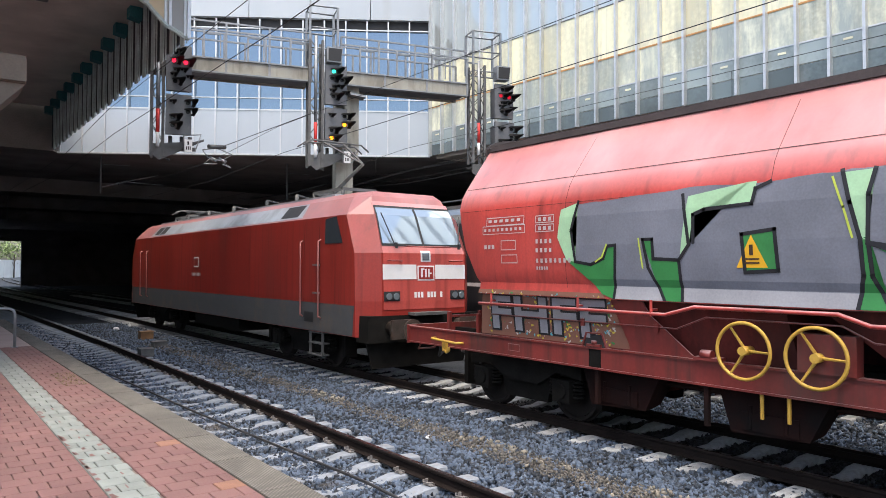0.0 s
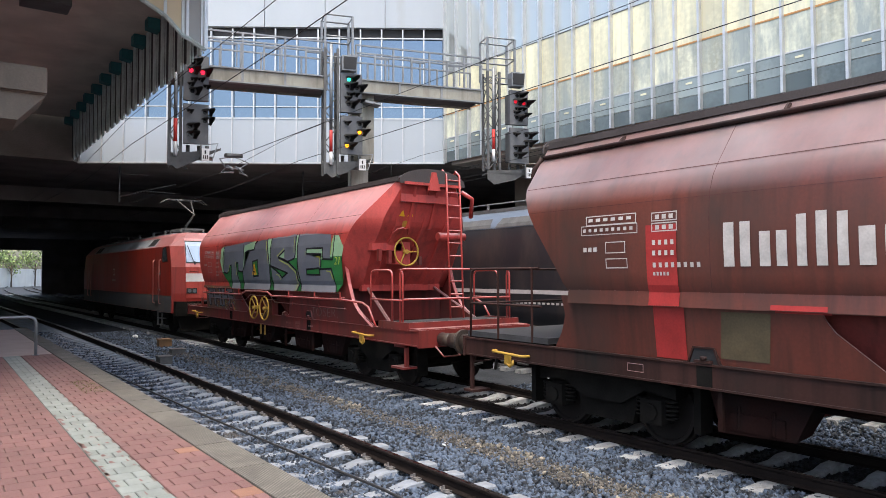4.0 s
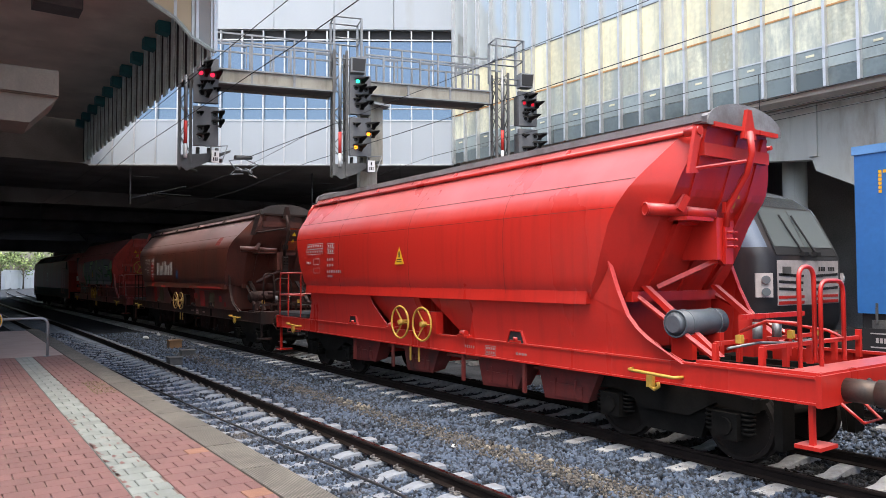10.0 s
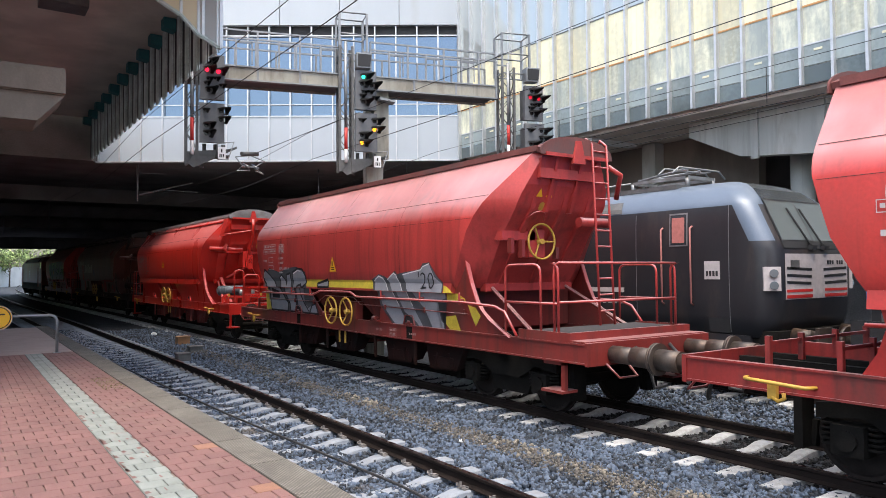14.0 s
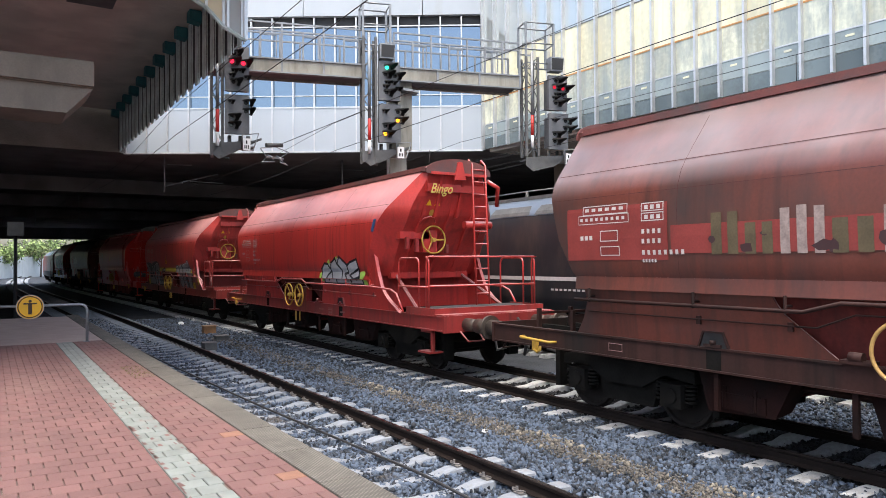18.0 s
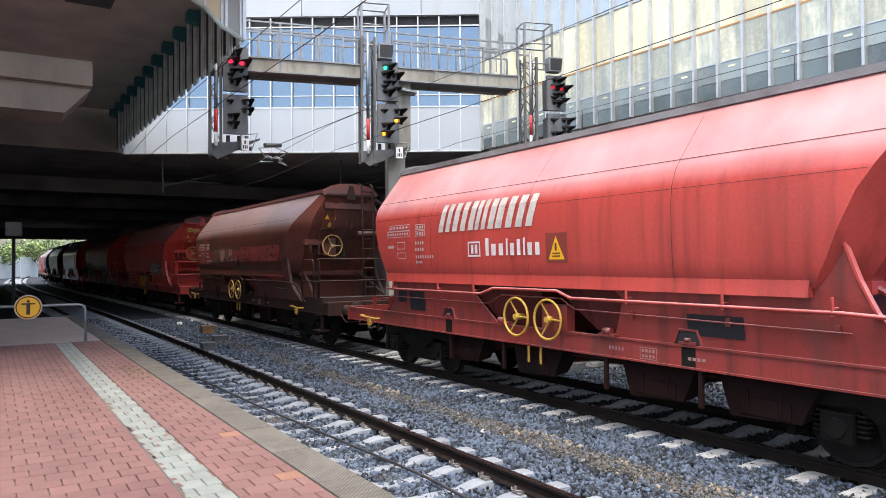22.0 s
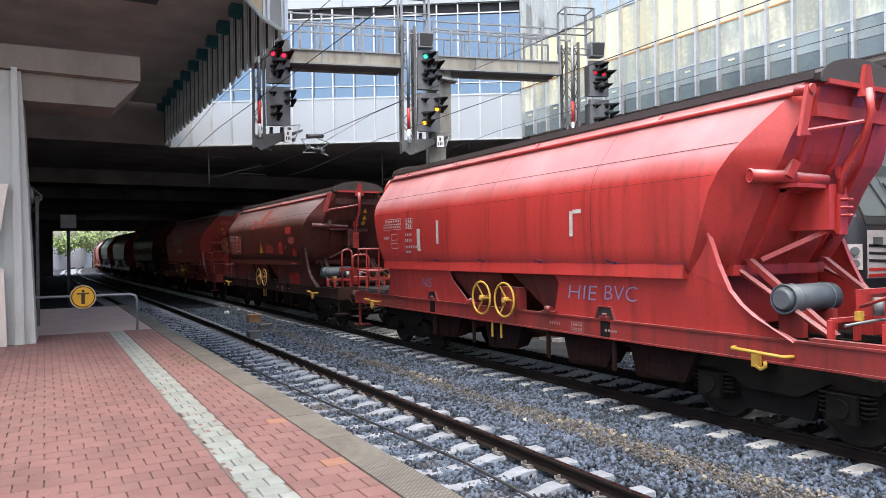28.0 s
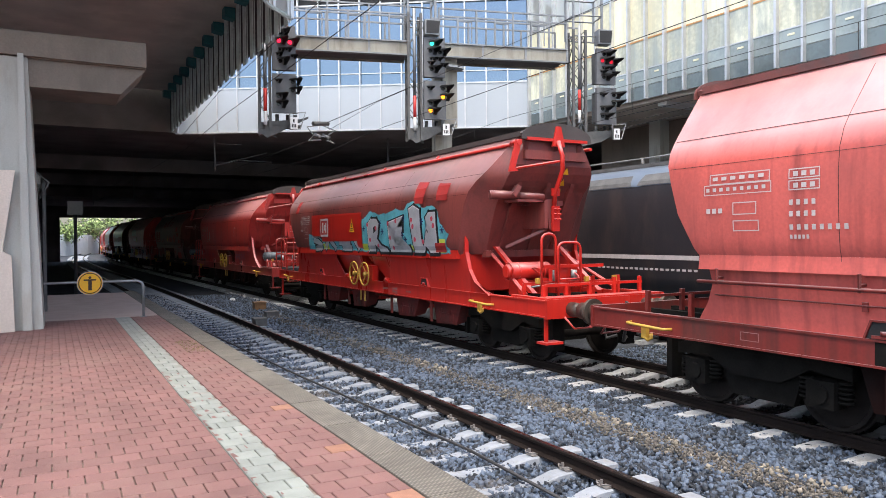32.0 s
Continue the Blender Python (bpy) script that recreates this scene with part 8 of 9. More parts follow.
def triangle_sign(w, y, z, s=0.36):
    shapes_decal("warning_triangle", [[(y, z), (y - s, z), (y - s / 2, z + s)]], "sign_yellow", w, 0.016, "yellow overhead-line warning triangle")
    shapes_decal("triangle_mark", [r4(y - s * 0.25, y - s * 0.75, z + s * q, z + s * (q + 0.05)) for q in (0.12, 0.24)] + [r4(y - s * 0.44, y - s * 0.56, z + s * 0.38, z + s * 0.7)], "sign_dark", w, 0.020)


for i, w in W.items():
    data_panel(w, 4.22 if i not in (2, 8) else 4.45, mat="mark" if i not in (2, 6) else SPRAY["pale"], out=0.014)
    sole_marks(w)
for i, y, z in ((1, 0.05, 2.30), (3, 0.13, 2.52), (4, 0.0, 2.30), (7, -0.86, 2.32), (8, -0.38, 2.33), (10, -0.1, 2.52)):
    triangle_sign(W[i], y, z)

# first wagon: large silver letters on green
w = W[1]
def ragged(pts, amp, step, seed, closed=True):
    """The same outline with an uneven, sprayed edge."""
    rnd, out = random.Random(seed), []
    for (a, b), (c, d) in zip(pts, pts[1:] + (pts[:1] if closed else [])):
        n = max(1, int(math.hypot(c - a, d - b) / step))
        for q in range(n):
            out.append((a + (c - a) * q / n + rnd.uniform(-amp, amp), b + (d - b) * q / n + rnd.uniform(-amp, amp)))
    return out


def stroke(pts, wd):
    """A painted line through some points."""
    out = []
    for (a, b), (c, d) in zip(pts, pts[1:]):
        u = Vector((c - a, d - b)).normalized() * wd * 0.5
        out.append([(a - u.x - u.y, b - u.y + u.x), (c + u.x - u.y, d + u.y + u.x), (c + u.x + u.y, d + u.y - u.x), (a - u.x + u.y, b - u.y - u.x)])
    return out


def lines(name, paths, wd, mat, parent, out, label=""):
    """Each painted line is a part of its own."""
    for q in paths:
        shapes_decal(name, stroke(q, wd), mat, parent, out, label)


shapes_decal("graffiti_field", [ragged([(2.45, 3.16), (1.48, 3.20), (0.58, 3.24), (-0.34, 3.22), (-1.15, 3.26), (-2.14, 3.28), (-2.99, 3.30), (-4.05, 3.26), (-4.9, 3.20)], 0.012, 0.12, 3, False)
             + [(-5.0, 2.5), (-4.98, 1.87), (1.77, 1.89), (1.97, 1.95), (2.41, 2.38), (2.5, 2.81)]], SPRAY["silver"], w, 0.008, "blue-grey silver graffiti letters")
shapes_decal("graffiti_shine", [[(-4.97, 1.87), (1.77, 1.89), (1.9, 1.95), (1.9, 2.06), (-4.98, 2.04)]], SPRAY["silver_pale"], w, 0.010, "pale silver lower edge of the letters")
MINT = ([(2.36, 3.19), (2.68, 3.11), (2.74, 2.72), (2.57, 2.40), (2.41, 2.38), (2.48, 2.81)],
        [(0.65, 3.14), (-0.09, 3.24), (-0.19, 3.24), (-0.14, 3.0), (0.44, 2.97), (0.58, 2.92), (0.64, 2.57), (0.77, 2.39), (0.72, 2.76)],
        [(-1.07, 3.24), (-1.37, 3.25), (-1.32, 3.01), (-1.3, 2.57), (-1.23, 2.58), (-1.14, 2.94)],
        [(-1.84, 2.76), (-2.23, 2.91), (-2.21, 2.72)],
        [(-2.93, 3.27), (-3.08, 3.28), (-3.01, 2.94), (-3.01, 2.72), (-2.91, 2.71)],
        [(-3.54, 2.92), (-4.41, 2.91), (-4.42, 2.65), (-4.34, 2.65), (-4.34, 2.77), (-3.54, 2.80)],
        [(-4.93, 3.18), (-5.18, 3.17), (-5.43, 2.91), (-5.36, 2.70), (-4.78, 2.70)])
GREEN = ([(2.57, 2.40), (2.41, 2.38), (2.14, 2.34), (1.92, 2.42), (1.85, 2.58), (1.72, 2.59), (1.74, 2.25), (1.77, 1.89), (1.97, 1.95), (2.18, 2.13)],
         [(1.29, 2.65), (1.15, 2.65), (1.14, 2.41), (0.78, 2.39), (0.75, 2.12), (0.75, 1.89), (0.99, 1.89), (1.14, 2.21)],
         [(-0.02, 2.67), (-0.39, 2.71), (-0.42, 2.27), (-0.05, 2.25)],
         [(-1.23, 2.58), (-1.31, 2.61), (-1.29, 2.46), (-1.33, 2.22), (-1.41, 2.03), (-1.49, 1.88), (-1.19, 1.89), (-1.25, 2.22)],
         [(-2.45, 2.63), (-2.83, 2.70), (-3.0, 2.72), (-3.03, 2.47), (-3.0, 2.37), (-2.82, 2.51)],
         [(-1.3, 2.54), (-2.39, 2.34), (-2.04, 2.22), (-1.9, 2.32), (-1.46, 2.44)],
         [(-3.0, 2.72), (-3.03, 2.47), (-3.04, 2.30), (-3.09, 2.09), (-2.9, 1.87), (-3.17, 1.87), (-3.14, 2.17), (-3.05, 2.37), (-3.02, 2.72)],
         [(-4.35, 2.65), (-4.91, 2.64), (-4.97, 2.52), (-4.91, 2.43), (-4.27, 2.42), (-4.33, 2.51)],
         [(-3.54, 2.42), (-4.23, 2.45), (-4.25, 2.29), (-3.54, 2.30)],
         [(-4.78, 2.70), (-5.36, 2.71), (-5.21, 2.40), (-5.38, 2.15), (-5.04, 1.87), (-4.98, 2.16), (-4.82, 2.42)])
for pts in MINT:
    shapes_decal("graffiti_glow", [pts], SPRAY["mint"], w, 0.012, "pale mint gap between graffiti letters")
for pts in GREEN:
    shapes_decal("graffiti_gap", [pts], SPRAY["green"], w, 0.0125, "green gap between graffiti letters")
lines("graffiti_outline", ([(2.36, 3.2), (2.48, 2.81), (2.41, 2.38), (2.14, 2.34), (1.92, 2.42), (1.85, 2.58), (1.72, 2.59), (1.74, 2.25), (1.77, 1.89)],
                           [(1.29, 2.65), (1.15, 2.65), (1.14, 2.41), (0.78, 2.39), (0.64, 2.57), (0.72, 3.16)], [(1.29, 2.65), (1.22, 2.3), (0.99, 1.89)], [(0.78, 2.39), (0.75, 1.89)],
                           [(0.58, 2.6), (0.58, 2.92), (0.44, 2.97), (-0.14, 3.0), (-0.18, 3.16), (-0.34, 3.22)], [(-0.02, 2.67), (-0.39, 2.71), (-0.42, 2.27), (-0.05, 2.25), (-0.02, 2.67)],
                           [(-1.07, 3.26), (-1.14, 2.94), (-1.23, 2.58), (-1.25, 2.22), (-1.19, 1.89)], [(-1.37, 3.25), (-1.31, 3.01), (-1.3, 2.57), (-1.33, 2.22), (-1.49, 1.88)],
                           [(-2.23, 2.91), (-1.84, 2.76), (-2.45, 2.63), (-2.83, 2.70), (-2.90, 2.8), (-2.93, 3.28)], [(-1.3, 2.54), (-2.39, 2.34), (-2.04, 2.22), (-1.9, 2.32), (-1.3, 2.54)],
                           [(-1.84, 2.74), (-2.5, 2.6), (-2.95, 2.4), (-3.0, 2.2), (-3.09, 2.09), (-2.9, 1.87)], [(-3.08, 3.29), (-3.02, 2.94), (-3.02, 2.6), (-3.05, 2.37), (-3.14, 2.17), (-3.17, 1.87)],
                           [(-3.54, 2.92), (-4.41, 2.91), (-4.42, 2.65), (-4.91, 2.64), (-4.97, 2.9), (-5.0, 3.2)], [(-3.54, 2.92), (-3.54, 2.80), (-4.34, 2.77), (-4.33, 2.51), (-4.27, 2.42), (-4.84, 2.43), (-4.95, 2.2), (-5.04, 1.87)],
                           [(-3.54, 2.42), (-4.23, 2.45), (-4.25, 2.29), (-3.54, 2.30), (-3.54, 2.42)]), 0.042, SPRAY["black"], w, 0.017, "black graffiti outline")
lines("graffiti_highlight", ([(1.86, 2.6), (1.94, 2.44), (2.05, 2.38)], [(1.35, 2.66), (1.3, 2.3)], [(-0.98, 3.2), (-1.08, 2.9), (-1.16, 2.6)], [(-1.78, 2.78), (-2.2, 2.96)], [(-1.9, 2.68), (-2.5, 2.54), (-2.9, 2.36), (-2.98, 2.1), (-2.84, 1.9)],
                             [(-2.83, 3.22), (-2.83, 2.85)], [(-4.1, 2.72), (-4.27, 2.71), (-4.27, 2.5)], [(-4.9, 3.1), (-4.82, 2.75)], [(-4.6, 2.38), (-4.8, 2.36), (-4.9, 2.2)], [(-1.7, 2.3), (-1.86, 2.28), (-1.95, 2.18)], [(-3.48, 2.86), (-3.48, 2.76)]), 0.022, SPRAY["lime"], w, 0.019, "thin yellow highlight")
text_decal("graffiti_number", "2", -5.0, 2.52, 0.15, 0.17, SPRAY["lime"], w, 0.019, -0.01, 0.1)
text_decal("graffiti_number", "1", -5.2, 2.52, 0.07, 0.17, SPRAY["lime"], w, 0.019, -0.01, 0.1)
rng = random.Random(7)
shapes_decal("scribble_ground", [[(4.62, 1.24), (4.5, 1.96), (1.95, 1.96), (1.65, 1.30), (1.65, 1.24)]], SPRAY["brown"], w, 0.010, "dense brown and yellow scribble")
for col, n in (("yellow", 110), ("cyan", 60), ("green", 40), ("pale", 60)):
    shapes_decal("scribble_marks", [outline([(y, z), (y - rng.uniform(-0.06, 0.06), z + rng.uniform(-0.05, 0.05)), (y - 0.001, z + 0.001)], 0.012)[0]
                                    for y, z in ((rng.uniform(1.85, 4.45), rng.uniform(1.27, 1.93)) for _ in range(n))], SPRAY[col], w, 0.013)
graffiti_word("FHFF", 4.3, 1.34, 2.3, 0.52, SPRAY["grey"], SPRAY["black"], w, 0.016, 0.02, 0.03, label="grey graffiti letters")
text_decal("marker_writing", "DAS LEBEN GENIESSEN", 2.1, 1.00, 1.5, 0.12, SPRAY["blue"], w, 0.012, 0.004)
text_decal("marker_writing", "ON TOUR", 3.4, 1.02, 0.9, 0.13, SPRAY["blue"], w, 0.012, 0.004)
text_decal("chalk_writing", "TOSER,", -3.45, 1.28, 1.35, 0.24, SPRAY["faint"], w, 0.012, -0.022, 0.15)
text_decal("chalk_writing", "TOSE,", -3.5, 0.96, 1.0, 0.19, SPRAY["pale"], w, 0.012, -0.02, 0.1)

# second wagon: pale company lettering as plain blocks, touched-up patches
w = W[2]
x = 2.42
for k, (dw, h) in enumerate(((0.36, 0.5), (0.34, 0.38), (0.13, 0.54), (0.14, 0.56), (0.13, 0.54), (0.42, 0.38), (0.40, 0.5))):
    shapes_decal("lettering_block", block(x, dw, 2.37, h), SPRAY["pale"], w, 0.012, "cream lettering as plain blocks")
    x -= dw + 0.07
shapes_decal("blue_square", [r4(-0.39, -0.66, 2.2, 2.54)], SPRAY["navy_sq"], w, 0.012)
shapes_decal("touch_up", [[(-4.96, 3.34), (-5.4, 3.32), (-5.5, 3.58), (-5.12, 3.60)]], SPRAY["patch_pale"], w, 0.012)
shapes_decal("touch_up", [r4(-3.0, -3.55, 1.26, 1.80), r4(3.5, 3.05, 1.24, 2.9), r4(-3.0, -5.6, 1.84, 1.95), r4(-2.3, -2.7, 1.5, 1.7), r4(-5.1, -5.35, 1.45, 1.65), r4(1.9, 1.3, 1.86, 1.95), r4(-2.1, -2.35, 1.84, 1.95), r4(-5.55, -5.75, 1.3, 1.45)], SPRAY["patch"], w, 0.010, "bright red touch-up patch")
shapes_decal("faded_tag", [r4(-4.0, -4.55, 1.3, 1.75, 0.1), r4(2.6, 2.0, 1.3, 1.85, 0.05)], SPRAY["olive"], w, 0.009, "faded olive tag")

# fourth wagon: grey tags over a yellow band
w = W[4]
shapes_decal("yellow_band", [r4(2.3, -2.1, 1.93, 2.11), [(-4.70, 2.03), (-4.84, 1.99), (-4.99, 1.90), (-5.22, 1.81), (-5.31, 1.71), (-4.69, 1.74)], [(-4.45, 1.43), (-4.91, 1.49), (-5.02, 1.21), (-4.68, 1.22)], [(-5.31, 1.69), (-5.53, 1.65), (-5.65, 1.51), (-5.48, 1.32), (-5.39, 1.50)], r4(4.6, 4.0, 1.24, 1.85, 0.1), r4(-3.6, -3.9, 1.24, 1.4)], SPRAY["yellow"], w, 0.009, "yellow sprayed band")
shapes_decal("tag_ground", [[(4.4, 2.15), (3.9, 2.42), (3.2, 2.3), (2.6, 2.40), (2.0, 2.44), (1.45, 2.3), (1.5, 2.05), (1.0, 1.3), (1.3, 1.24), (4.2, 1.24)]], SPRAY["shade"], w, 0.011)
for pts in ([(4.27, 2.38), (3.82, 2.2), (3.5, 1.99), (3.1, 1.62), (2.88, 1.45), (2.97, 1.24), (4.17, 1.24), (4.17, 1.95), (4.4, 2.07)],
            [(3.18, 2.14), (3.03, 2.23), (2.84, 2.12), (2.72, 1.98), (2.68, 2.23), (2.41, 2.27), (2.39, 2.05), (2.37, 1.8), (2.36, 1.44), (2.5, 1.24), (2.78, 1.24), (2.78, 1.45), (3.04, 1.74)],
            [(2.26, 2.29), (1.91, 2.39), (1.6, 2.36), (1.43, 2.19), (1.43, 2.02), (1.7, 1.89), (1.79, 1.98), (2.01, 1.94), (2.03, 1.74), (1.8, 1.47), (1.53, 1.26), (1.36, 1.46), (1.14, 1.50), (1.02, 1.24), (1.95, 1.24), (2.24, 1.38), (2.29, 1.73)],
            [(0.74, 2.01), (0.15, 2.11), (0.12, 1.93), (0.71, 1.93)]):
    shapes_decal("graffiti_letter", [pts], SPRAY["grey"], w, 0.014, "grey graffiti letter with dark edge")
    shapes_decal("graffiti_outline", outline(pts, 0.055), SPRAY["black"], w, 0.018)
shapes_decal("graffiti_gap", [[(4.0, 1.86), (3.47, 1.78), (3.47, 1.59), (4.0, 1.59)]], SPRAY["black"], w, 0.017)
shapes_decal("graffiti_highlight", [q for a, b in (((4.30, 2.32), (4.33, 2.08)), ((2.2, 2.27), (1.92, 2.35)), ((1.92, 2.35), (1.72, 2.33)), ((1.55, 1.30), (1.7, 1.45)), ((3.10, 2.16), (3.02, 2.2)))
                                    for q in [[(a[0], a[1]), (b[0], b[1]), (b[0] - 0.015, b[1] - 0.025), (a[0] - 0.015, a[1] - 0.025)]]], SPRAY["white"], w, 0.021)
shapes_decal("tag_ground", [[(-2.02, 2.12), (-2.35, 2.24), (-2.56, 2.20), (-2.70, 2.15), (-3.01, 2.31), (-3.17, 2.17), (-3.23, 2.26), (-3.95, 2.33), (-4.07, 2.44), (-4.30, 2.46), (-4.50, 2.22), (-4.68, 2.08), (-4.67, 1.76), (-4.41, 1.67), (-4.53, 1.32), (-4.50, 0.96), (-3.99, 0.96), (-3.64, 1.17), (-3.34, 1.23), (-2.68, 1.16), (-2.19, 1.56), (-2.08, 1.93)]], SPRAY["shade"], w, 0.011, "dark graffiti shadow")
for pts in ([(-2.13, 2.10), (-2.35, 2.20), (-2.52, 2.15), (-2.96, 1.60), (-3.18, 1.26), (-3.15, 1.20), (-2.75, 1.19), (-2.41, 1.48), (-2.27, 1.61), (-2.17, 1.89)],
            [(-2.70, 2.13), (-2.97, 2.26), (-3.05, 2.22), (-3.47, 1.62), (-3.87, 1.11), (-3.79, 1.08), (-3.58, 1.28), (-3.40, 1.37), (-3.15, 1.48), (-2.90, 1.86)],
            [(-3.33, 2.23), (-3.99, 2.32), (-4.07, 2.38), (-4.29, 2.43), (-4.44, 2.18), (-4.65, 2.06), (-4.64, 1.79), (-4.38, 1.71), (-4.34, 1.43), (-4.51, 1.32), (-4.48, 0.97), (-4.26, 0.95), (-4.05, 1.33), (-3.91, 1.56), (-3.65, 1.76), (-3.41, 1.96)]):
    shapes_decal("graffiti_letter", [pts], SPRAY["grey"], w, 0.014, "grey graffiti letter with dark edge")
    lines("graffiti_highlight", [pts[:4]], 0.02, SPRAY["white"], w, 0.017)
text_decal("graffiti_year", "'20", -3.89, 1.96, 0.52, 0.32, SPRAY["black"], w, 0.020, -0.01, 0.1)

# fifth wagon: small grey tag with green rim
w = W[5]
for pts in ([(-2.28, 2.02), (-2.49, 2.05), (-2.49, 1.78), (-2.22, 1.82)], [(-2.80, 2.31), (-2.97, 2.37), (-3.0, 2.17)], [(-3.28, 2.38), (-3.44, 2.46), (-3.5, 2.27)],
            [(-4.63, 2.05), (-4.89, 2.09), (-4.97, 2.02), (-4.82, 1.93), (-4.93, 1.77), (-4.72, 1.76)]):
    shapes_decal("tag_rim", [ragged(pts, 0.01, 0.08, 5)], SPRAY["fresh_lime"], w, 0.009, "lime green spray behind the tag")
pts = [(-2.44, 1.76), (-2.44, 2.12), (-2.66, 2.28), (-2.85, 2.26), (-3.03, 2.12), (-3.08, 2.29), (-3.33, 2.40), (-3.44, 2.25), (-3.58, 2.44), (-4.03, 2.23), (-4.18, 2.30), (-4.55, 2.37), (-4.66, 2.13), (-4.63, 1.95), (-4.72, 1.77), (-3.85, 1.76)]
shapes_decal("graffiti", [pts], SPRAY["chrome"], w, 0.012, "silver bubble graffiti letters")
lines("graffiti_outline", (pts + pts[:1], [(-3.04, 2.08), (-2.84, 1.98), (-2.71, 1.85)], [(-3.04, 2.12), (-3.21, 1.77)], [(-3.47, 2.25), (-3.69, 2.11), (-3.71, 1.79)], [(-4.01, 2.23), (-4.06, 2.04), (-3.85, 2.02), (-4.06, 1.82)],
                           [(-4.59, 2.13), (-4.14, 1.99), (-4.34, 1.89), (-4.65, 1.95)]), 0.055, SPRAY["black"], w, 0.016, "thick black graffiti outline")
shapes_decal("blue_label", [[(-5.42, 3.28), (-5.56, 3.28), (-5.46, 2.99), (-5.33, 2.99)]], SPRAY["navy_sq"], w, 0.012, "small blue handling label")

# sixth wagon: red repainted band, half-covered lettering
w = W[6]
shapes_decal("repainted_band", [r4(2.7, -1.1, 2.38, 2.74), r4(-1.24, -2.38, 2.34, 2.86), r4(-2.45, -5.0, 2.36, 2.84), r4(-3.5, -5.2, 1.75, 1.95), r4(4.6, 2.75, 2.30, 3.05)], flat_mat("dull_red_band", (0.23, 0.035, 0.03), 0.55, 0.25, 2), w, 0.009, "dull red repainted band")
x = 2.1
for k, (dw, h) in enumerate(((0.4, 0.5), (0.38, 0.36), (0.14, 0.5), (0.14, 0.52), (0.14, 0.5), (0.45, 0.36), (0.42, 0.46))):
    shapes_decal("lettering_block", block(x, dw, 2.36, h), SPRAY["olive"] if k in (0, 1, 5) else SPRAY["faint"], w, 0.012)
    x -= dw + 0.05
shapes_decal("dark_square", [r4(-0.78, -1.05, 2.2, 2.45)], SPRAY["black"], w, 0.013)
blots = []
for _ in range(30):
    y, z = rng.choice(((rng.uniform(-2.3, -1.3), rng.uniform(2.4, 2.8)), (rng.uniform(-4.9, -2.6), rng.uniform(2.42, 2.8)), (rng.uniform(-1, 2.5), rng.uniform(2.42, 2.6))))
    a, b = rng.uniform(0.04, 0.13), rng.uniform(0.03, 0.09)
    blots.append([(y + a * math.cos(t) * rng.uniform(0.7, 1.2), z + b * math.sin(t) * rng.uniform(0.7, 1.2)) for t in (i * math.pi / 4 for i in range(8))])
shapes_decal("dark_blot", blots, flat_mat("dark_blot", (0.05, 0.02, 0.022), 0.7), w, 0.011, "dark worn blots")

# seventh wagon: large pale lettering as plain slanted blocks
w = W[7]
x = 2.3
for k, dw in enumerate((0.42, 0.46, 0.16, 0.34, 0.16, 0.50, 0.48)):
    if dw < 0.2:
        shapes_decal("lettering_block", [r4(x, x - dw, 2.86, 3.38, 0.14)], SPRAY["pale"], w, 0.012, "pale slanted lettering as plain blocks")
    else:
        shapes_decal("lettering_block", block(x, dw, 2.86, 0.52, 0.14), SPRAY["pale"], w, 0.012, "pale slanted lettering as plain blocks")
    x -= dw + 0.05
shapes_decal("emblem", outline(r4(1.3, 0.95, 2.4, 2.64), 0.03) + [r4(1.22, 1.14, 2.44, 2.6), r4(1.1, 1.02, 2.44, 2.6)], SPRAY["white"], w, 0.012)
x = 0.78
for dw, h in ((0.12, 0.3), (0.16, 0.2), (0.15, 0.2), (0.06, 0.28), (0.13, 0.2), (0.11, 0.26), (0.06, 0.28), (0.14, 0.2), (0.13, 0.2)):
    shapes_decal("small_lettering", block(x, dw, 2.40, h), SPRAY["white"], w, 0.012)
    x -= dw + 0.05
shapes_decal("triangle_field", [r4(-0.80, -1.28, 2.27, 2.73)], flat_mat("brown_red_square", (0.22, 0.04, 0.03)), w, 0.010)
shapes_decal("dark_plate", [r4(4.2, 3.85, 1.45, 1.75, 0.1), r4(3.7, 3.1, 1.3, 1.75), r4(-3.3, -4.1, 1.35, 1.62)], SPRAY["black"], w, 0.010)

# eighth wagon: bright patches on brown
w = W[8]
shapes_decal("touch_up", [r4(4.35, 2.5, 2.3, 3.0)], SPRAY["patch_pale"], w, 0.010, "faded red panel")
shapes_decal("touch_up", [r4(-1.18, -2.15, 2.29, 2.58), r4(-2.8, -3.25, 2.25, 2.70), r4(-3.6, -4.2, 2.92, 3.20), r4(-4.4, -4.85, 2.2, 2.42), r4(-3.5, -4.6, 1.24, 1.62), r4(1.9, 1.6, 2.25, 2.45)], SPRAY["patch"], w, 0.010, "bright red touch-up patch")
shapes_decal("touch_up", [r4(-3.9, -4.6, 2.62, 2.84), r4(-4.2, -4.95, 1.92, 1.96), r4(4.0, 2.9, 1.3, 1.8), r4(2.8, 1.8, 1.4, 1.9), r4(-0.05, -0.55, 3.3, 3.98)], SPRAY["patch_pale"], w, 0.011, "faded red touch-up patch")
for q, wd in ((r4(2.62, 2.22, 3.36, 3.5), 0.05), (r4(1.0, 0.5, 3.32, 3.52), 0.12), (r4(-1.1, -1.95, 3.36, 3.56), 0.07)):
    shapes_decal("touch_up_frame", outline(q, wd), SPRAY["patch_pale"], w, 0.011, "faded red frame-shaped patch")
blots = []
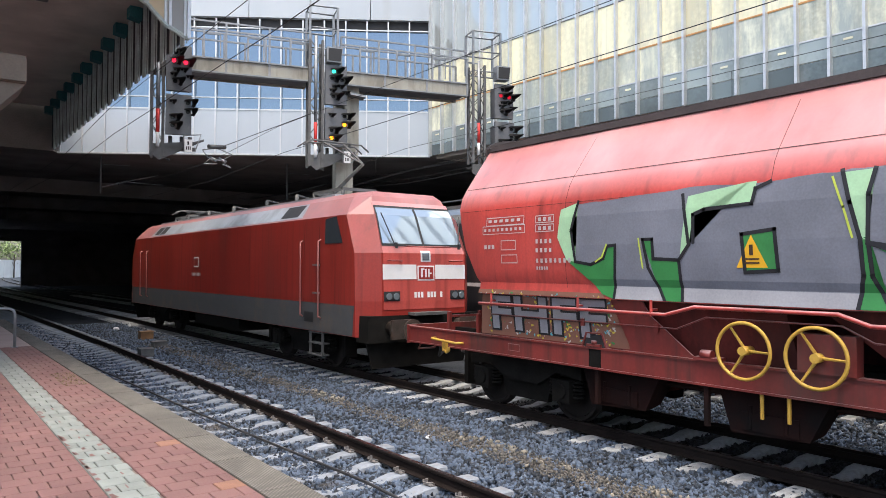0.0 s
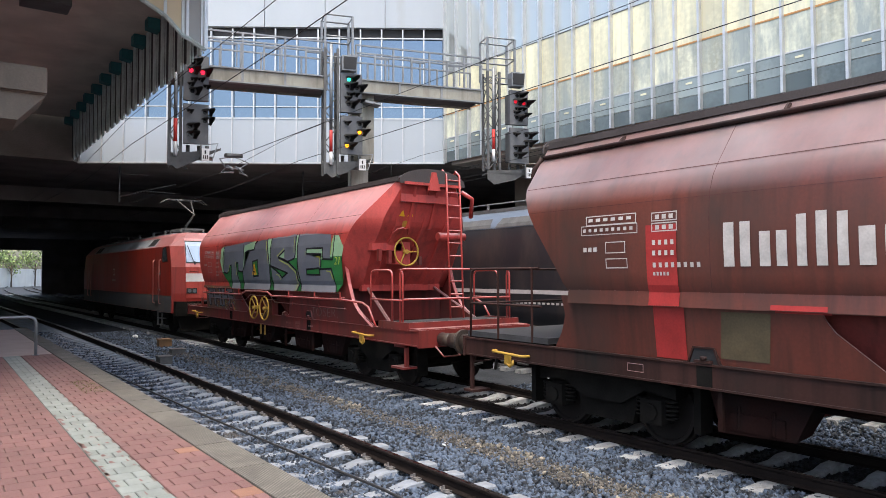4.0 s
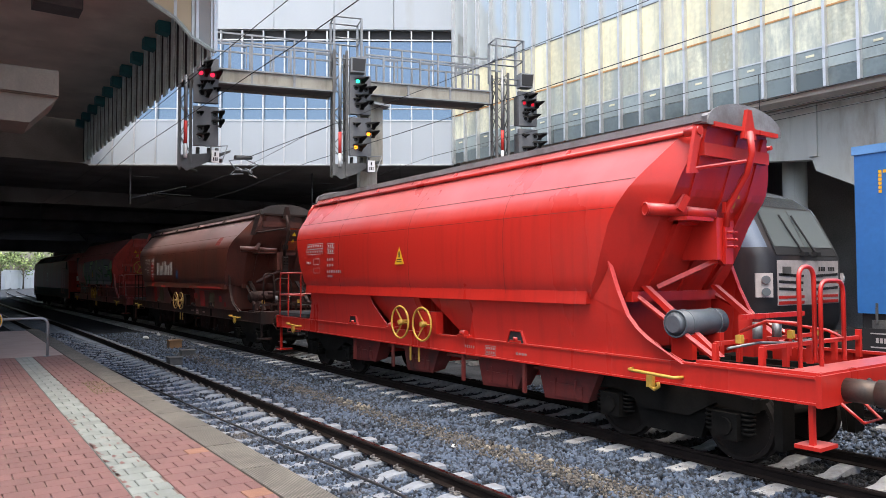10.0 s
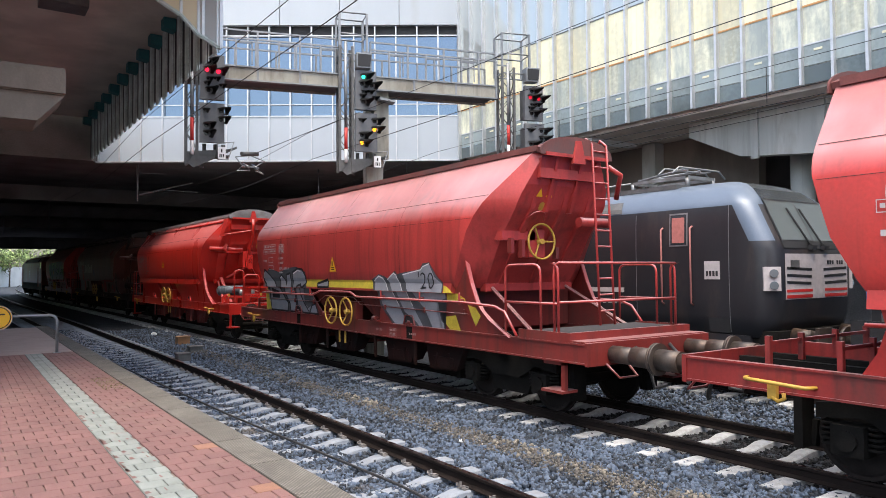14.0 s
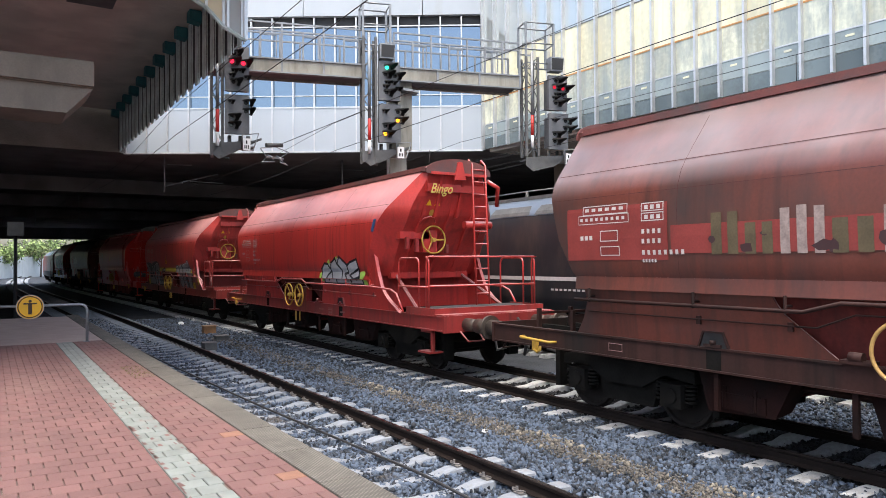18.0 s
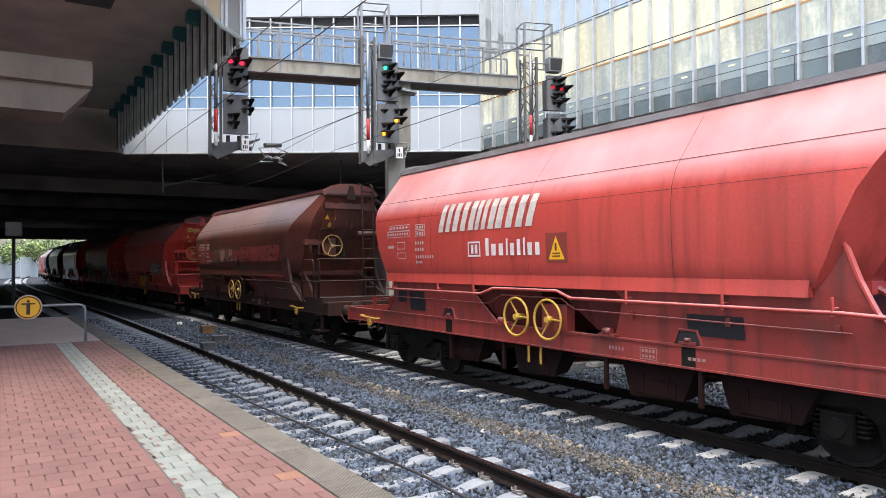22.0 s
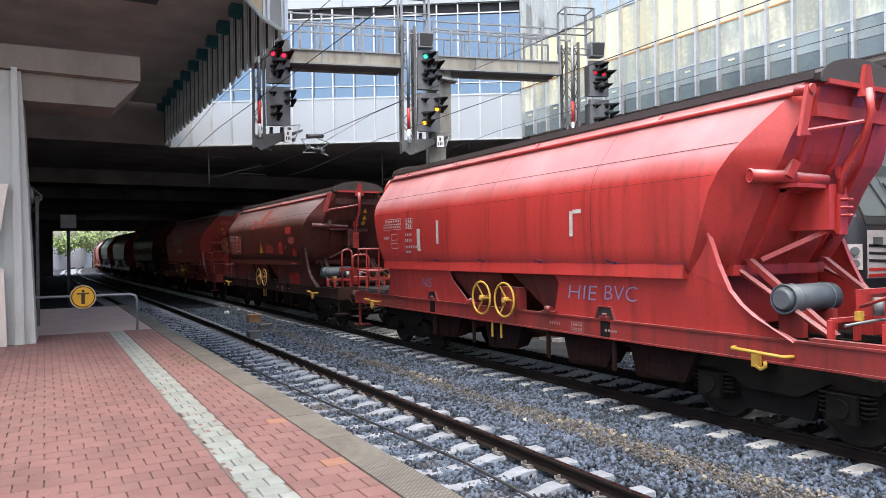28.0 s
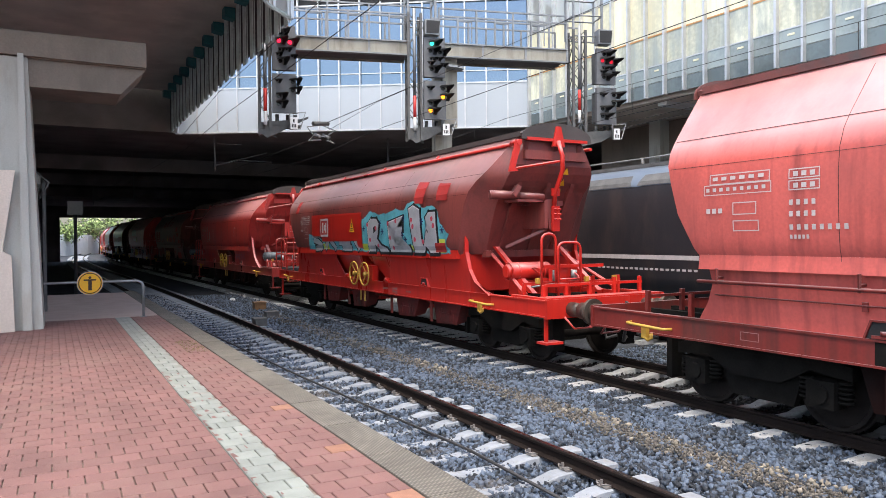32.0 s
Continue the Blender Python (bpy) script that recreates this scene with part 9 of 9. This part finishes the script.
for _ in range(38):
    y, z = rng.uniform(-5.2, 1.6), rng.uniform(2.25, 2.75) if rng.random() < 0.7 else rng.uniform(1.4, 1.85)
    a, b = rng.uniform(0.05, 0.13), rng.uniform(0.04, 0.1)
    blots.append([(y + a * math.cos(t) * rng.uniform(0.7, 1.2), z + b * math.sin(t) * rng.uniform(0.7, 1.2)) for t in (i * math.pi / 4 for i in range(8))])
shapes_decal("touch_up_dab", blots, SPRAY["patch_pale"], w, 0.012, "faded red dabs")

# ninth wagon: thin blue scratches
w = W[9]
for y, z, wd, h, body in ((-2.45, 1.50, 0.72, 0.22, "HIE"), (-3.30, 1.52, 0.72, 0.22, "BVC"), (2.7, 1.5, 0.5, 0.2, "NS")):
    text_decal("blue_scribble", body, y, z, wd, h, SPRAY["blue"], w, 0.010, -0.014, 0.2)
s = []
y = 2.7
while y > -5.0:
    s += [outline([(y, 2.10 + 0.03 * math.sin(y * 7)), (y - 0.2, 2.10 + 0.03 * math.sin((y - 0.2) * 7)), (y - 0.1, 2.1)], 0.014)[0]]
    y -= 0.2
shapes_decal("blue_line", s, SPRAY["navy"], w, 0.010)
shapes_decal("pale_scratch", [r4(1.7, 1.6, 2.45, 2.95), r4(2.6, 2.45, 2.3, 2.8), r4(-2.7, -2.78, 2.5, 2.9), r4(-2.78, -2.98, 2.86, 2.92)], SPRAY["pale"], w, 0.010)

# tenth wagon: turquoise piece with silver letters
w = W[10]
shapes_decal("graffiti_cloud", [ragged([(-0.9, 1.99), (-0.97, 2.85), (-1.52, 3.04), (-2.08, 2.95), (-2.6, 2.96), (-3.09, 3.05), (-3.54, 2.98), (-3.69, 3.15), (-4.1, 3.17), (-4.49, 3.02), (-4.97, 3.04), (-5.2, 2.92), (-5.31, 2.63), (-5.52, 2.51), (-5.68, 2.39), (-5.52, 2.24), (-5.68, 1.99)], 0.022, 0.09, 11)],
             SPRAY["cyan"], w, 0.009, "turquoise graffiti cloud with a sprayed edge")
shapes_decal("graffiti_cloud", [ragged([(3.6, 2.02), (3.5, 2.5), (2.4, 2.35), (1.0, 2.35), (-0.9, 2.3), (-0.9, 2.0)], 0.02, 0.1, 12)], SPRAY["cyan"], w, 0.009, "turquoise graffiti cloud with a sprayed edge")
shapes_decal("graffiti_lime", [r4(-2.9, -4.0, 2.04, 2.16), r4(-5.2, -5.5, 2.0, 2.3), r4(-0.95, -1.3, 2.02, 2.2), r4(2.2, 1.7, 2.03, 2.2)], SPRAY["lime"], w, 0.011)
for pts in ([(-1.38, 2.0), (-1.36, 2.72), (-1.6, 2.85), (-1.93, 2.84), (-2.09, 2.72), (-2.04, 2.49), (-1.94, 2.33), (-2.18, 2.16), (-2.5, 2.08), (-2.62, 2.0), (-2.11, 2.0), (-1.81, 2.18), (-1.78, 2.0)],
            [(-2.73, 2.0), (-2.63, 2.72), (-3.48, 2.85), (-3.46, 2.53), (-3.05, 2.5), (-3.02, 2.39), (-3.36, 2.4), (-3.38, 2.18), (-3.04, 2.14), (-3.11, 2.08), (-3.8, 2.14), (-3.86, 2.0)],
            [(-3.8, 3.01), (-4.03, 3.08), (-4.36, 2.97), (-4.42, 2.32), (-4.52, 2.13), (-4.66, 2.47), (-4.73, 2.61), (-4.64, 2.79), (-4.79, 2.9), (-5.11, 2.9), (-5.15, 2.48), (-5.18, 2.0), (-4.8, 2.0), (-4.61, 2.15), (-4.51, 2.0), (-4.04, 2.0)]):
    lines("graffiti_outline", [[(y - 0.02, z - 0.01) for y, z in pts + pts[:1]]], 0.12, SPRAY["black"], w, 0.012, "black graffiti outline")
    shapes_decal("graffiti", [pts], SPRAY["chrome"], w, 0.016, "silver graffiti letter")
    lines("graffiti_highlight", [pts[:3]], 0.022, SPRAY["white"], w, 0.0185)
shapes_decal("graffiti_gap", [[(-1.74, 2.63), (-1.90, 2.66), (-1.91, 2.54), (-1.75, 2.46)]], SPRAY["black"], w, 0.0185)
feet = [[(2.95, 2.30), (2.60, 2.24), (2.36, 2.16), (2.42, 2.08), (2.85, 2.05)], [(1.98, 2.09), (1.72, 2.30)], [(1.52, 2.30), (1.18, 2.09)], [(0.72, 2.24), (0.02, 2.22)],
        [(0.42, 2.24), (0.36, 2.09)], [(0.50, 2.09), (-0.05, 2.08)], [(-0.42, 2.30), (-0.62, 2.10)]]
lines("graffiti_shadow", feet, 0.25, SPRAY["black"], w, 0.010, "black shadow round grey graffiti letters")
lines("graffiti_feet", feet, 0.17, SPRAY["chrome"], w, 0.013, "lower parts of grey graffiti letters")
dots, stars = [], []
for y, z in ((-1.35, 2.7), (-1.5, 2.3), (-1.9, 2.6), (-2.0, 2.15), (-2.65, 2.7), (-2.75, 2.35), (-3.1, 2.75), (-2.9, 2.1), (-3.95, 2.75), (-4.02, 2.6), (-4.1, 2.3), (-4.95, 2.75), (-5.02, 2.6), (-4.5, 2.25)):
    dots.append([(y + 0.06 * math.cos(t), z + 0.06 * math.sin(t)) for t in (k * math.pi / 4 for k in range(8))])
for y, z in ((-1.1, 2.6), (-2.15, 2.72), (-2.3, 2.5), (-3.5, 2.82), (-3.45, 2.4), (-4.45, 2.7), (-5.4, 2.5), (-3.6, 2.3)):
    for k in range(3):
        t = k * math.pi / 3
        d = Vector((math.cos(t), math.sin(t))) * 0.09
        n = Vector((-d.y, d.x)) * 0.14
        c = Vector((y, z))
        stars.append([tuple(c - d + n), tuple(c - d - n), tuple(c + d - n), tuple(c + d + n)])
shapes_decal("graffiti_dot", dots, SPRAY["pink"], w, 0.020)
shapes_decal("graffiti_stars", stars, SPRAY["navy"], w, 0.014)
shapes_decal("red_panel", [[(3.19, 3.09), (-0.95, 3.04), (-0.97, 2.06), (-0.63, 2.10), (-0.59, 2.27), (2.23, 2.26), (2.27, 2.43), (3.12, 2.43)]], P["new"], w, 0.022, "clean red panel over the graffiti")
shapes_decal("emblem", outline(r4(2.3, 1.68, 2.44, 2.92), 0.06) + [r4(2.16, 2.06, 2.53, 2.83), r4(1.98, 1.9, 2.6, 2.76), r4(1.88, 1.8, 2.53, 2.83)], SPRAY["white"], w, 0.027, "white emblem as plain shapes")
triangle = [c for c in w.children if c.name.startswith(("warning_triangle", "triangle_mark"))]
for c in triangle:
    for v in c.data.vertices:
        v.co.x -= 0.016
shapes_decal("touch_up", [[(-4.0, 3.63), (-4.55, 3.58), (-4.55, 3.1), (-4.12, 3.12)], [(-5.1, 3.52), (-5.64, 3.48), (-5.62, 3.12), (-5.16, 3.14)], r4(4.9, 4.6, 3.2, 3.6), r4(-5.06, -5.53, 2.02, 2.22)], SPRAY["patch"], w, 0.024, "bright red touch-up patch")

# small yellow labels on the slanted ends
for i, w in W.items():
    k = KIND[KINDS[i]]
    ry = lambda z: curve_at(k["rear"], z) - bulge(z) - 0.012
    for x, z in ((-0.62, 3.62), (-0.40, 3.62)) if KINDS[i] == "A" else ((0.33, 3.66), (0.33, 3.44)):
        bm = B()
        bm.faces.new([bm.verts.new((x + dx, ry(z + dz), z + dz)) for dx, dz in ((-0.075, -0.065), (0.075, -0.065), (0.0, 0.07))])
        part("end_warning_label", bm, "sign_yellow", w, "small yellow warning triangle")
    x, z = (-0.5, 3.40) if KINDS[i] == "A" else (0.33, 3.26)
    bm = B()
    bm.faces.new([bm.verts.new((x + 0.07 * math.cos(q * math.pi / 8), ry(z + 0.07 * math.sin(q * math.pi / 8)), z + 0.07 * math.sin(q * math.pi / 8))) for q in range(16)])
    part("end_round_label", bm, "yellow", w, "small round ochre label")

w = W[2]
bm = B()
ey = lambda z: curve_at(KIND["C"]["rear"], z) - bulge(z) - 0.006
for z0, z1 in ((3.15, 3.4), (3.4, 3.84)):
    v = [bm.verts.new((x, ey(z), z)) for x, z in ((0.14, z0), (0.52, z0), (0.52, z1), (0.14, z1))]
    bm.faces.new(v)
part("end_panel", bm, flat_mat("orange_red_panel", (0.52, 0.075, 0.03)), w, "clean orange-red panel with warning labels")

# yellow handwriting on the fifth wagon's end
w = W[5]
cu = bpy.data.curves.new("writing", "FONT")
cu.body, cu.size, cu.offset, cu.shear, cu.resolution_u = "Bingo", 0.30, 0.004, 0.25, 3
ob = bpy.data.objects.new("writing", cu)
me = bpy.data.meshes.new_from_object(ob)
bpy.data.objects.remove(ob)
bm = B()
bm.from_mesh(me)
for v in bm.verts:
    v.co = Vector((-0.72 + v.co.x * 0.85, curve_at(KIND["A"]["rear"], 3.82 + v.co.y) - bulge(3.82 + v.co.y) - 0.13, 3.82 + v.co.y))
part("handwriting", bm, SPRAY["hand"], w, "yellow handwriting")

# ---- pavers, handrail and small things ----
near, far, white = [], B(), B()
PITCH = 0.2
for r in range(int((PAVE_END + 2) / PITCH)):
    y = -2 + r * PITCH
    off = PITCH / 2 if r % 2 else 0.0
    x = 2.08
    x1 = 2.08
    first = True
    while x1 > -7.0:
        w = PITCH if not (first and r % 2) else PITCH / 2
        x0 = x1 - w
        first = False
        z = random.uniform(-0.0015, 0.0015)
        mid = (x0 + x1) / 2
        for bm_to, lo, hi in ((white, max(x0, 1.18), min(x1, 1.50)), (far, max(x0, 1.50), x1), (far, x0, min(x1, 1.18))):
            if hi - lo < 0.02:
                continue
            whole = hi - lo > PITCH - 0.001
            if bm_to is far and whole and 3.4 < y < 7.4 and lo >= 1.5:
                near.append((lo, y, z))
            elif bm_to is far and whole and 3.6 < y < 7.8 and -0.6 < lo < 1.2 and len(near) < 290:
                near.append((lo, y, z))
            else:
                paver(bm_to, lo, y, hi - lo, PITCH, z)
        x1 = x0
part("paver_field", far, "paver_far", platform)["kind"] = "stuff"
part("white_stripe", white, "paver_white", platform, "worn white-painted safety stripe")
bm = B()
paver(bm, 0, 0, PITCH, PITCH, 0)
me = mesh_of("paver", bm, "paver")
bm = B()
paver(bm, 0, 0, PITCH, PITCH, 0)
me_orange = mesh_of("paver", bm, "paver_orange")
rng = random.Random(4)
for x, y, z in near:
    odd = x > 1.6 and rng.random() < 0.14
    share("paver", me_orange if odd else me, platform, pose(x, y, z))

# paint worn off along the stripe's edge
rng = random.Random(21)
bm = B()
for _ in range(90):
    y, w, l = rng.uniform(3.4, 9.5), rng.uniform(0.008, 0.05), rng.uniform(0.02, 0.12)
    x = 1.185 if rng.random() < 0.8 else rng.uniform(1.2, 1.45)
    z = 0.0042
    bm.faces.new([bm.verts.new((x + dx, y + dy, z)) for dx, dy in ((0, 0), (w, rng.uniform(0, 0.02)), (w * rng.uniform(0.4, 1), l), (0, l * rng.uniform(0.7, 1)))])
part("worn_paint", bm, "paver_far", platform, "bare red patches where the stripe is worn")["kind"] = "stuff"

rail = empty("handrail", label="galvanised tubular handrail across the platform end", category="handrail")
bm = B()
pipe(bm, [(-0.28, 16.9, 0.0), *bend((-0.28, 16.9, 0), (-0.28, 16.9, 0.80), (1.76, 16.9, 0.80), 0.16), *bend((-0.28, 16.9, 0.8), (1.76, 16.9, 0.80), (1.76, 16.9, 0), 0.16), (1.76, 16.9, 0.0)], 0.03, 10)
part("rail_tube", bm, "galv", rail)
for x in (-0.28, 1.76):
    bm = B()
    tube(bm, (x, 16.9, 0.0), (x, 16.9, 0.012), 0.07, 12)
    part("foot_plate", bm, "galv", rail)
sign = empty("prohibition_sign", pose(0.70, 16.84, 0.78), label="round orange sign with a dark pictogram and ring on the handrail", category="sign")
bm = B()
tube(bm, (0, 0.0, 0), (0, -0.012, 0), 0.25, 36)
part("disc", bm, "sign_yellow", sign)
bm = B()
ring(bm, (0, -0.013, 0), (0, 1, 0), 0.215, 0.010, 40, 4)
part("dark_ring", bm, "sign_dark", sign)
bm = B()
ring(bm, (0, -0.010, 0), (0, 1, 0), 0.245, 0.009, 40, 4)
part("pale_rim", bm, "mark", sign)
bm = B()
box(bm, -0.035, 0.035, -0.018, -0.012, -0.15, 0.06)
box(bm, -0.12, 0.12, -0.018, -0.012, 0.055, 0.085)
tube(bm, (0, -0.012, 0.12), (0, -0.018, 0.12), 0.03, 14)
part("pictogram", bm, "sign_dark", sign)


def lump(name, x, y, z, size, mat, label, category, seed):
    rng = random.Random(seed)
    bm = B()
    bmesh.ops.create_icosphere(bm, subdivisions=2, radius=1)
    for v in bm.verts:
        v.co = Vector((v.co.x * size[0], v.co.y * size[1], v.co.z * size[2])) * rng.uniform(0.75, 1.2)
        v.co += Vector((x, y, z))
    return tagged(part(name, bm, mat), label=label, category=category)


lump("crumpled_paper", 6.10, 8.40, -0.83, (0.075, 0.05, 0.03), "brown_paper", "crumpled white paper lying on the ballast", "litter", 1)
lump("crumpled_paper", 6.6, 30.2, -0.80, (0.12, 0.09, 0.08), "brown_paper", "crumpled white litter lying on the ballast", "litter", 2)
lump("crumpled_paper", 7.4, 31.5, -0.80, (0.05, 0.05, 0.12), "brown_paper", "small white litter lying on the ballast", "litter", 3)


def track_box(x, y, sx, sy, h, mat, label):
    t = empty("track_box", pose(x, y, -0.90), label=label, category="trackside box", group="trackside boxes")
    bm = B()
    box(bm, -sx / 2, sx / 2, -sy / 2, sy / 2, 0.0, h - 0.03)
    part("box_body", bm, mat, t, bevel=0.02)
    bm = B()
    box(bm, -sx / 2 - 0.02, sx / 2 + 0.02, -sy / 2 - 0.02, sy / 2 + 0.02, h - 0.028, h)
    part("box_lid", bm, mat, t, bevel=0.01)
    return t


track_box(6.65, 26.0, 0.42, 0.34, 0.32, "box_brown", "rusty brown trackside connection box")
track_box(6.3, 23.1, 0.4, 0.34, 0.24, "galv_dark", "dark trackside connection box with cables")
track_box(5.35, 20.9, 0.34, 0.42, 0.28, "galv_dark", "dark trackside magnet box beside the rail")
for pts in ([(6.4, 25.8, -0.87), (6.0, 24.5, -0.85), (6.15, 23.2, -0.84), (5.5, 21.2, -0.85)], [(4.1, 3.0, -0.80), (4.2, 7.0, -0.79), (3.9, 12, -0.79), (3.7, 18, -0.80), (3.5, 24, -0.80), (3.4, 30, -0.80)]):
    bm = B()
    pipe(bm, pts, 0.018, 6)
    tagged(part("track_cable", bm, "rubber"), label="black cable lying along the sleepers", category="cable", group="track cables")


def tufts(name, x0, x1, y0, y1, n, h, mat, seed, z, label):
    rng = random.Random(seed)
    bm = B()
    for _ in range(n):
        c = Vector((rng.uniform(x0, x1), rng.uniform(y0, y1), z))
        a = rng.uniform(0, 6.28)
        d = Vector((math.cos(a), math.sin(a), 0)) * 0.006
        t = c + Vector((rng.gauss(0, h * 0.7), rng.gauss(0, h * 0.7), rng.uniform(0.4, 1) * h))
        bm.faces.new([bm.verts.new(c - d), bm.verts.new(c + d), bm.verts.new(t)])
    return tagged(part(name, bm, mat), label=label, category="weeds", kind="stuff")


tufts("dry_weeds", 5.7, 6.7, 15.2, 17.6, 500, 0.09, "grass", 5, -0.88, "dry brown weeds on the ballast")
tufts("moss", 1.75, 2.06, 11.0, 12.4, 500, 0.012, "grass", 6, 0.001, "green-brown moss in the paver joints")
# rubble and loose brown leaves on the gravel strip
stones("sandy_rubble", [(6.5, 6.72, 4.0, 5.2, 190), (6.4, 6.6, 5.6, 6.3, 120), (6.45, 6.7, 6.9, 8.2, 170), (6.1, 6.6, 4.0, 9.5, 25), (6.3, 6.6, 11.5, 13.0, 90)], 0.030, "rubble", 9, "pale sandy rubble bits on the gravel strip", z=-0.826)

# posts and lamps inside the tunnel
for x, y in ((0.78, 30.0),):
    t = empty("signal_post", pose(x, y, -0.9), label="thin dark post with a square sign box", category="post")
    bm = B()
    tube(bm, (0, 0, 0), (0, 0, 3.7), 0.06, 8)
    part("post_tube", bm, "black", t)
    bm = B()
    box(bm, -0.26, 0.26, -0.1, 0.1, 3.6, 4.1)
    part("sign_box", bm, "galv_dark", t)
lamp = empty("wall_camera", pose(-0.55, 24, 3.3), label="small pale lamp on a bracket", category="lamp")
bm = B()
box(bm, -1.0, 0.5, -0.05, 0.05, 0.0, 0.08)
tube(bm, (-0.9, 0, 0.04), (-0.9, 0, 5.0), 0.03, 6)
part("bracket", bm, "galv_dark", lamp)
bm = B()
bmesh.ops.create_uvsphere(bm, u_segments=16, v_segments=10, radius=0.09)
bmesh.ops.translate(bm, verts=bm.verts, vec=(-0.1, 0, 0.45))
part("globe", bm, "mark", lamp)
bm = B()
box(bm, 0.1, 0.28, -0.08, 0.08, 0.08, 0.36)
part("housing", bm, "galv", lamp)
tower = empty("steel_stanchion", pose(-0.75, 19.5, 0), label="dark steel lattice stanchion behind the pillar", category="stanchion")
bm = B()
lattice(bm, 0.2, 0.6, 0, 0.4, 0.0, 3.1, 0.035, 0.6)
part("lattice_frame", bm, "galv_dark", tower)
bm = B()
pipe(bm, [(0.2, 0, 3.1), (0.2, 0, 3.6), (0.7, 0, 3.1), (0.5, 0, 2.7)], 0.03, 6)
part("arm", bm, "galv_dark", tower)
bm = B()
box(bm, -0.5, 0.5, -0.35, 0.35, 7.9, 8.29)
ob = part("ceiling_lamp", bm, "galv_dark", bevel=0.02)
ob.location = (2.0, 18.5, 0)
tagged(ob, label="dark box lamp under the platform roof", category="ceiling lamp")


# ---- what moves ----
CHEB = (82.06999762, 5.00922486, -0.60355377, 0.01480625, -0.08610882, -0.01486354)


def travelled(t):
    """Metres that the train has gone since the start."""
    x = (t - 16) / 16
    a, b, s = 1.0, x, 0.0
    for c in CHEB:
        s += c * b
        a, b = b, 2 * x * b - a
    return s + 76.37116746




def motions():
    for i, w in W.items():
        walk(w, [(t, track_pose(TRACK2, START[i] + travelled(t))) for t in range(33)])
    walk(loco, [(t, track_pose(TRACK2, 12.32 + travelled(t))) for t in range(33)])
    step = 0.1
    for ws, dy in WHEELS:
        walk(ws, [(i * step, Matrix.Translation((0, dy, 0.46)) @ Matrix.Rotation(-travelled(i * step) / 0.455, 4, "X")) for i in range(321)])
    for ws, y in LOCO_WHEELS:
        walk(ws, [(i * step, Matrix.Translation((0, y, 0.55)) @ Matrix.Rotation(-travelled(i * step) / 0.54, 4, "X")) for i in range(321)])


motions()
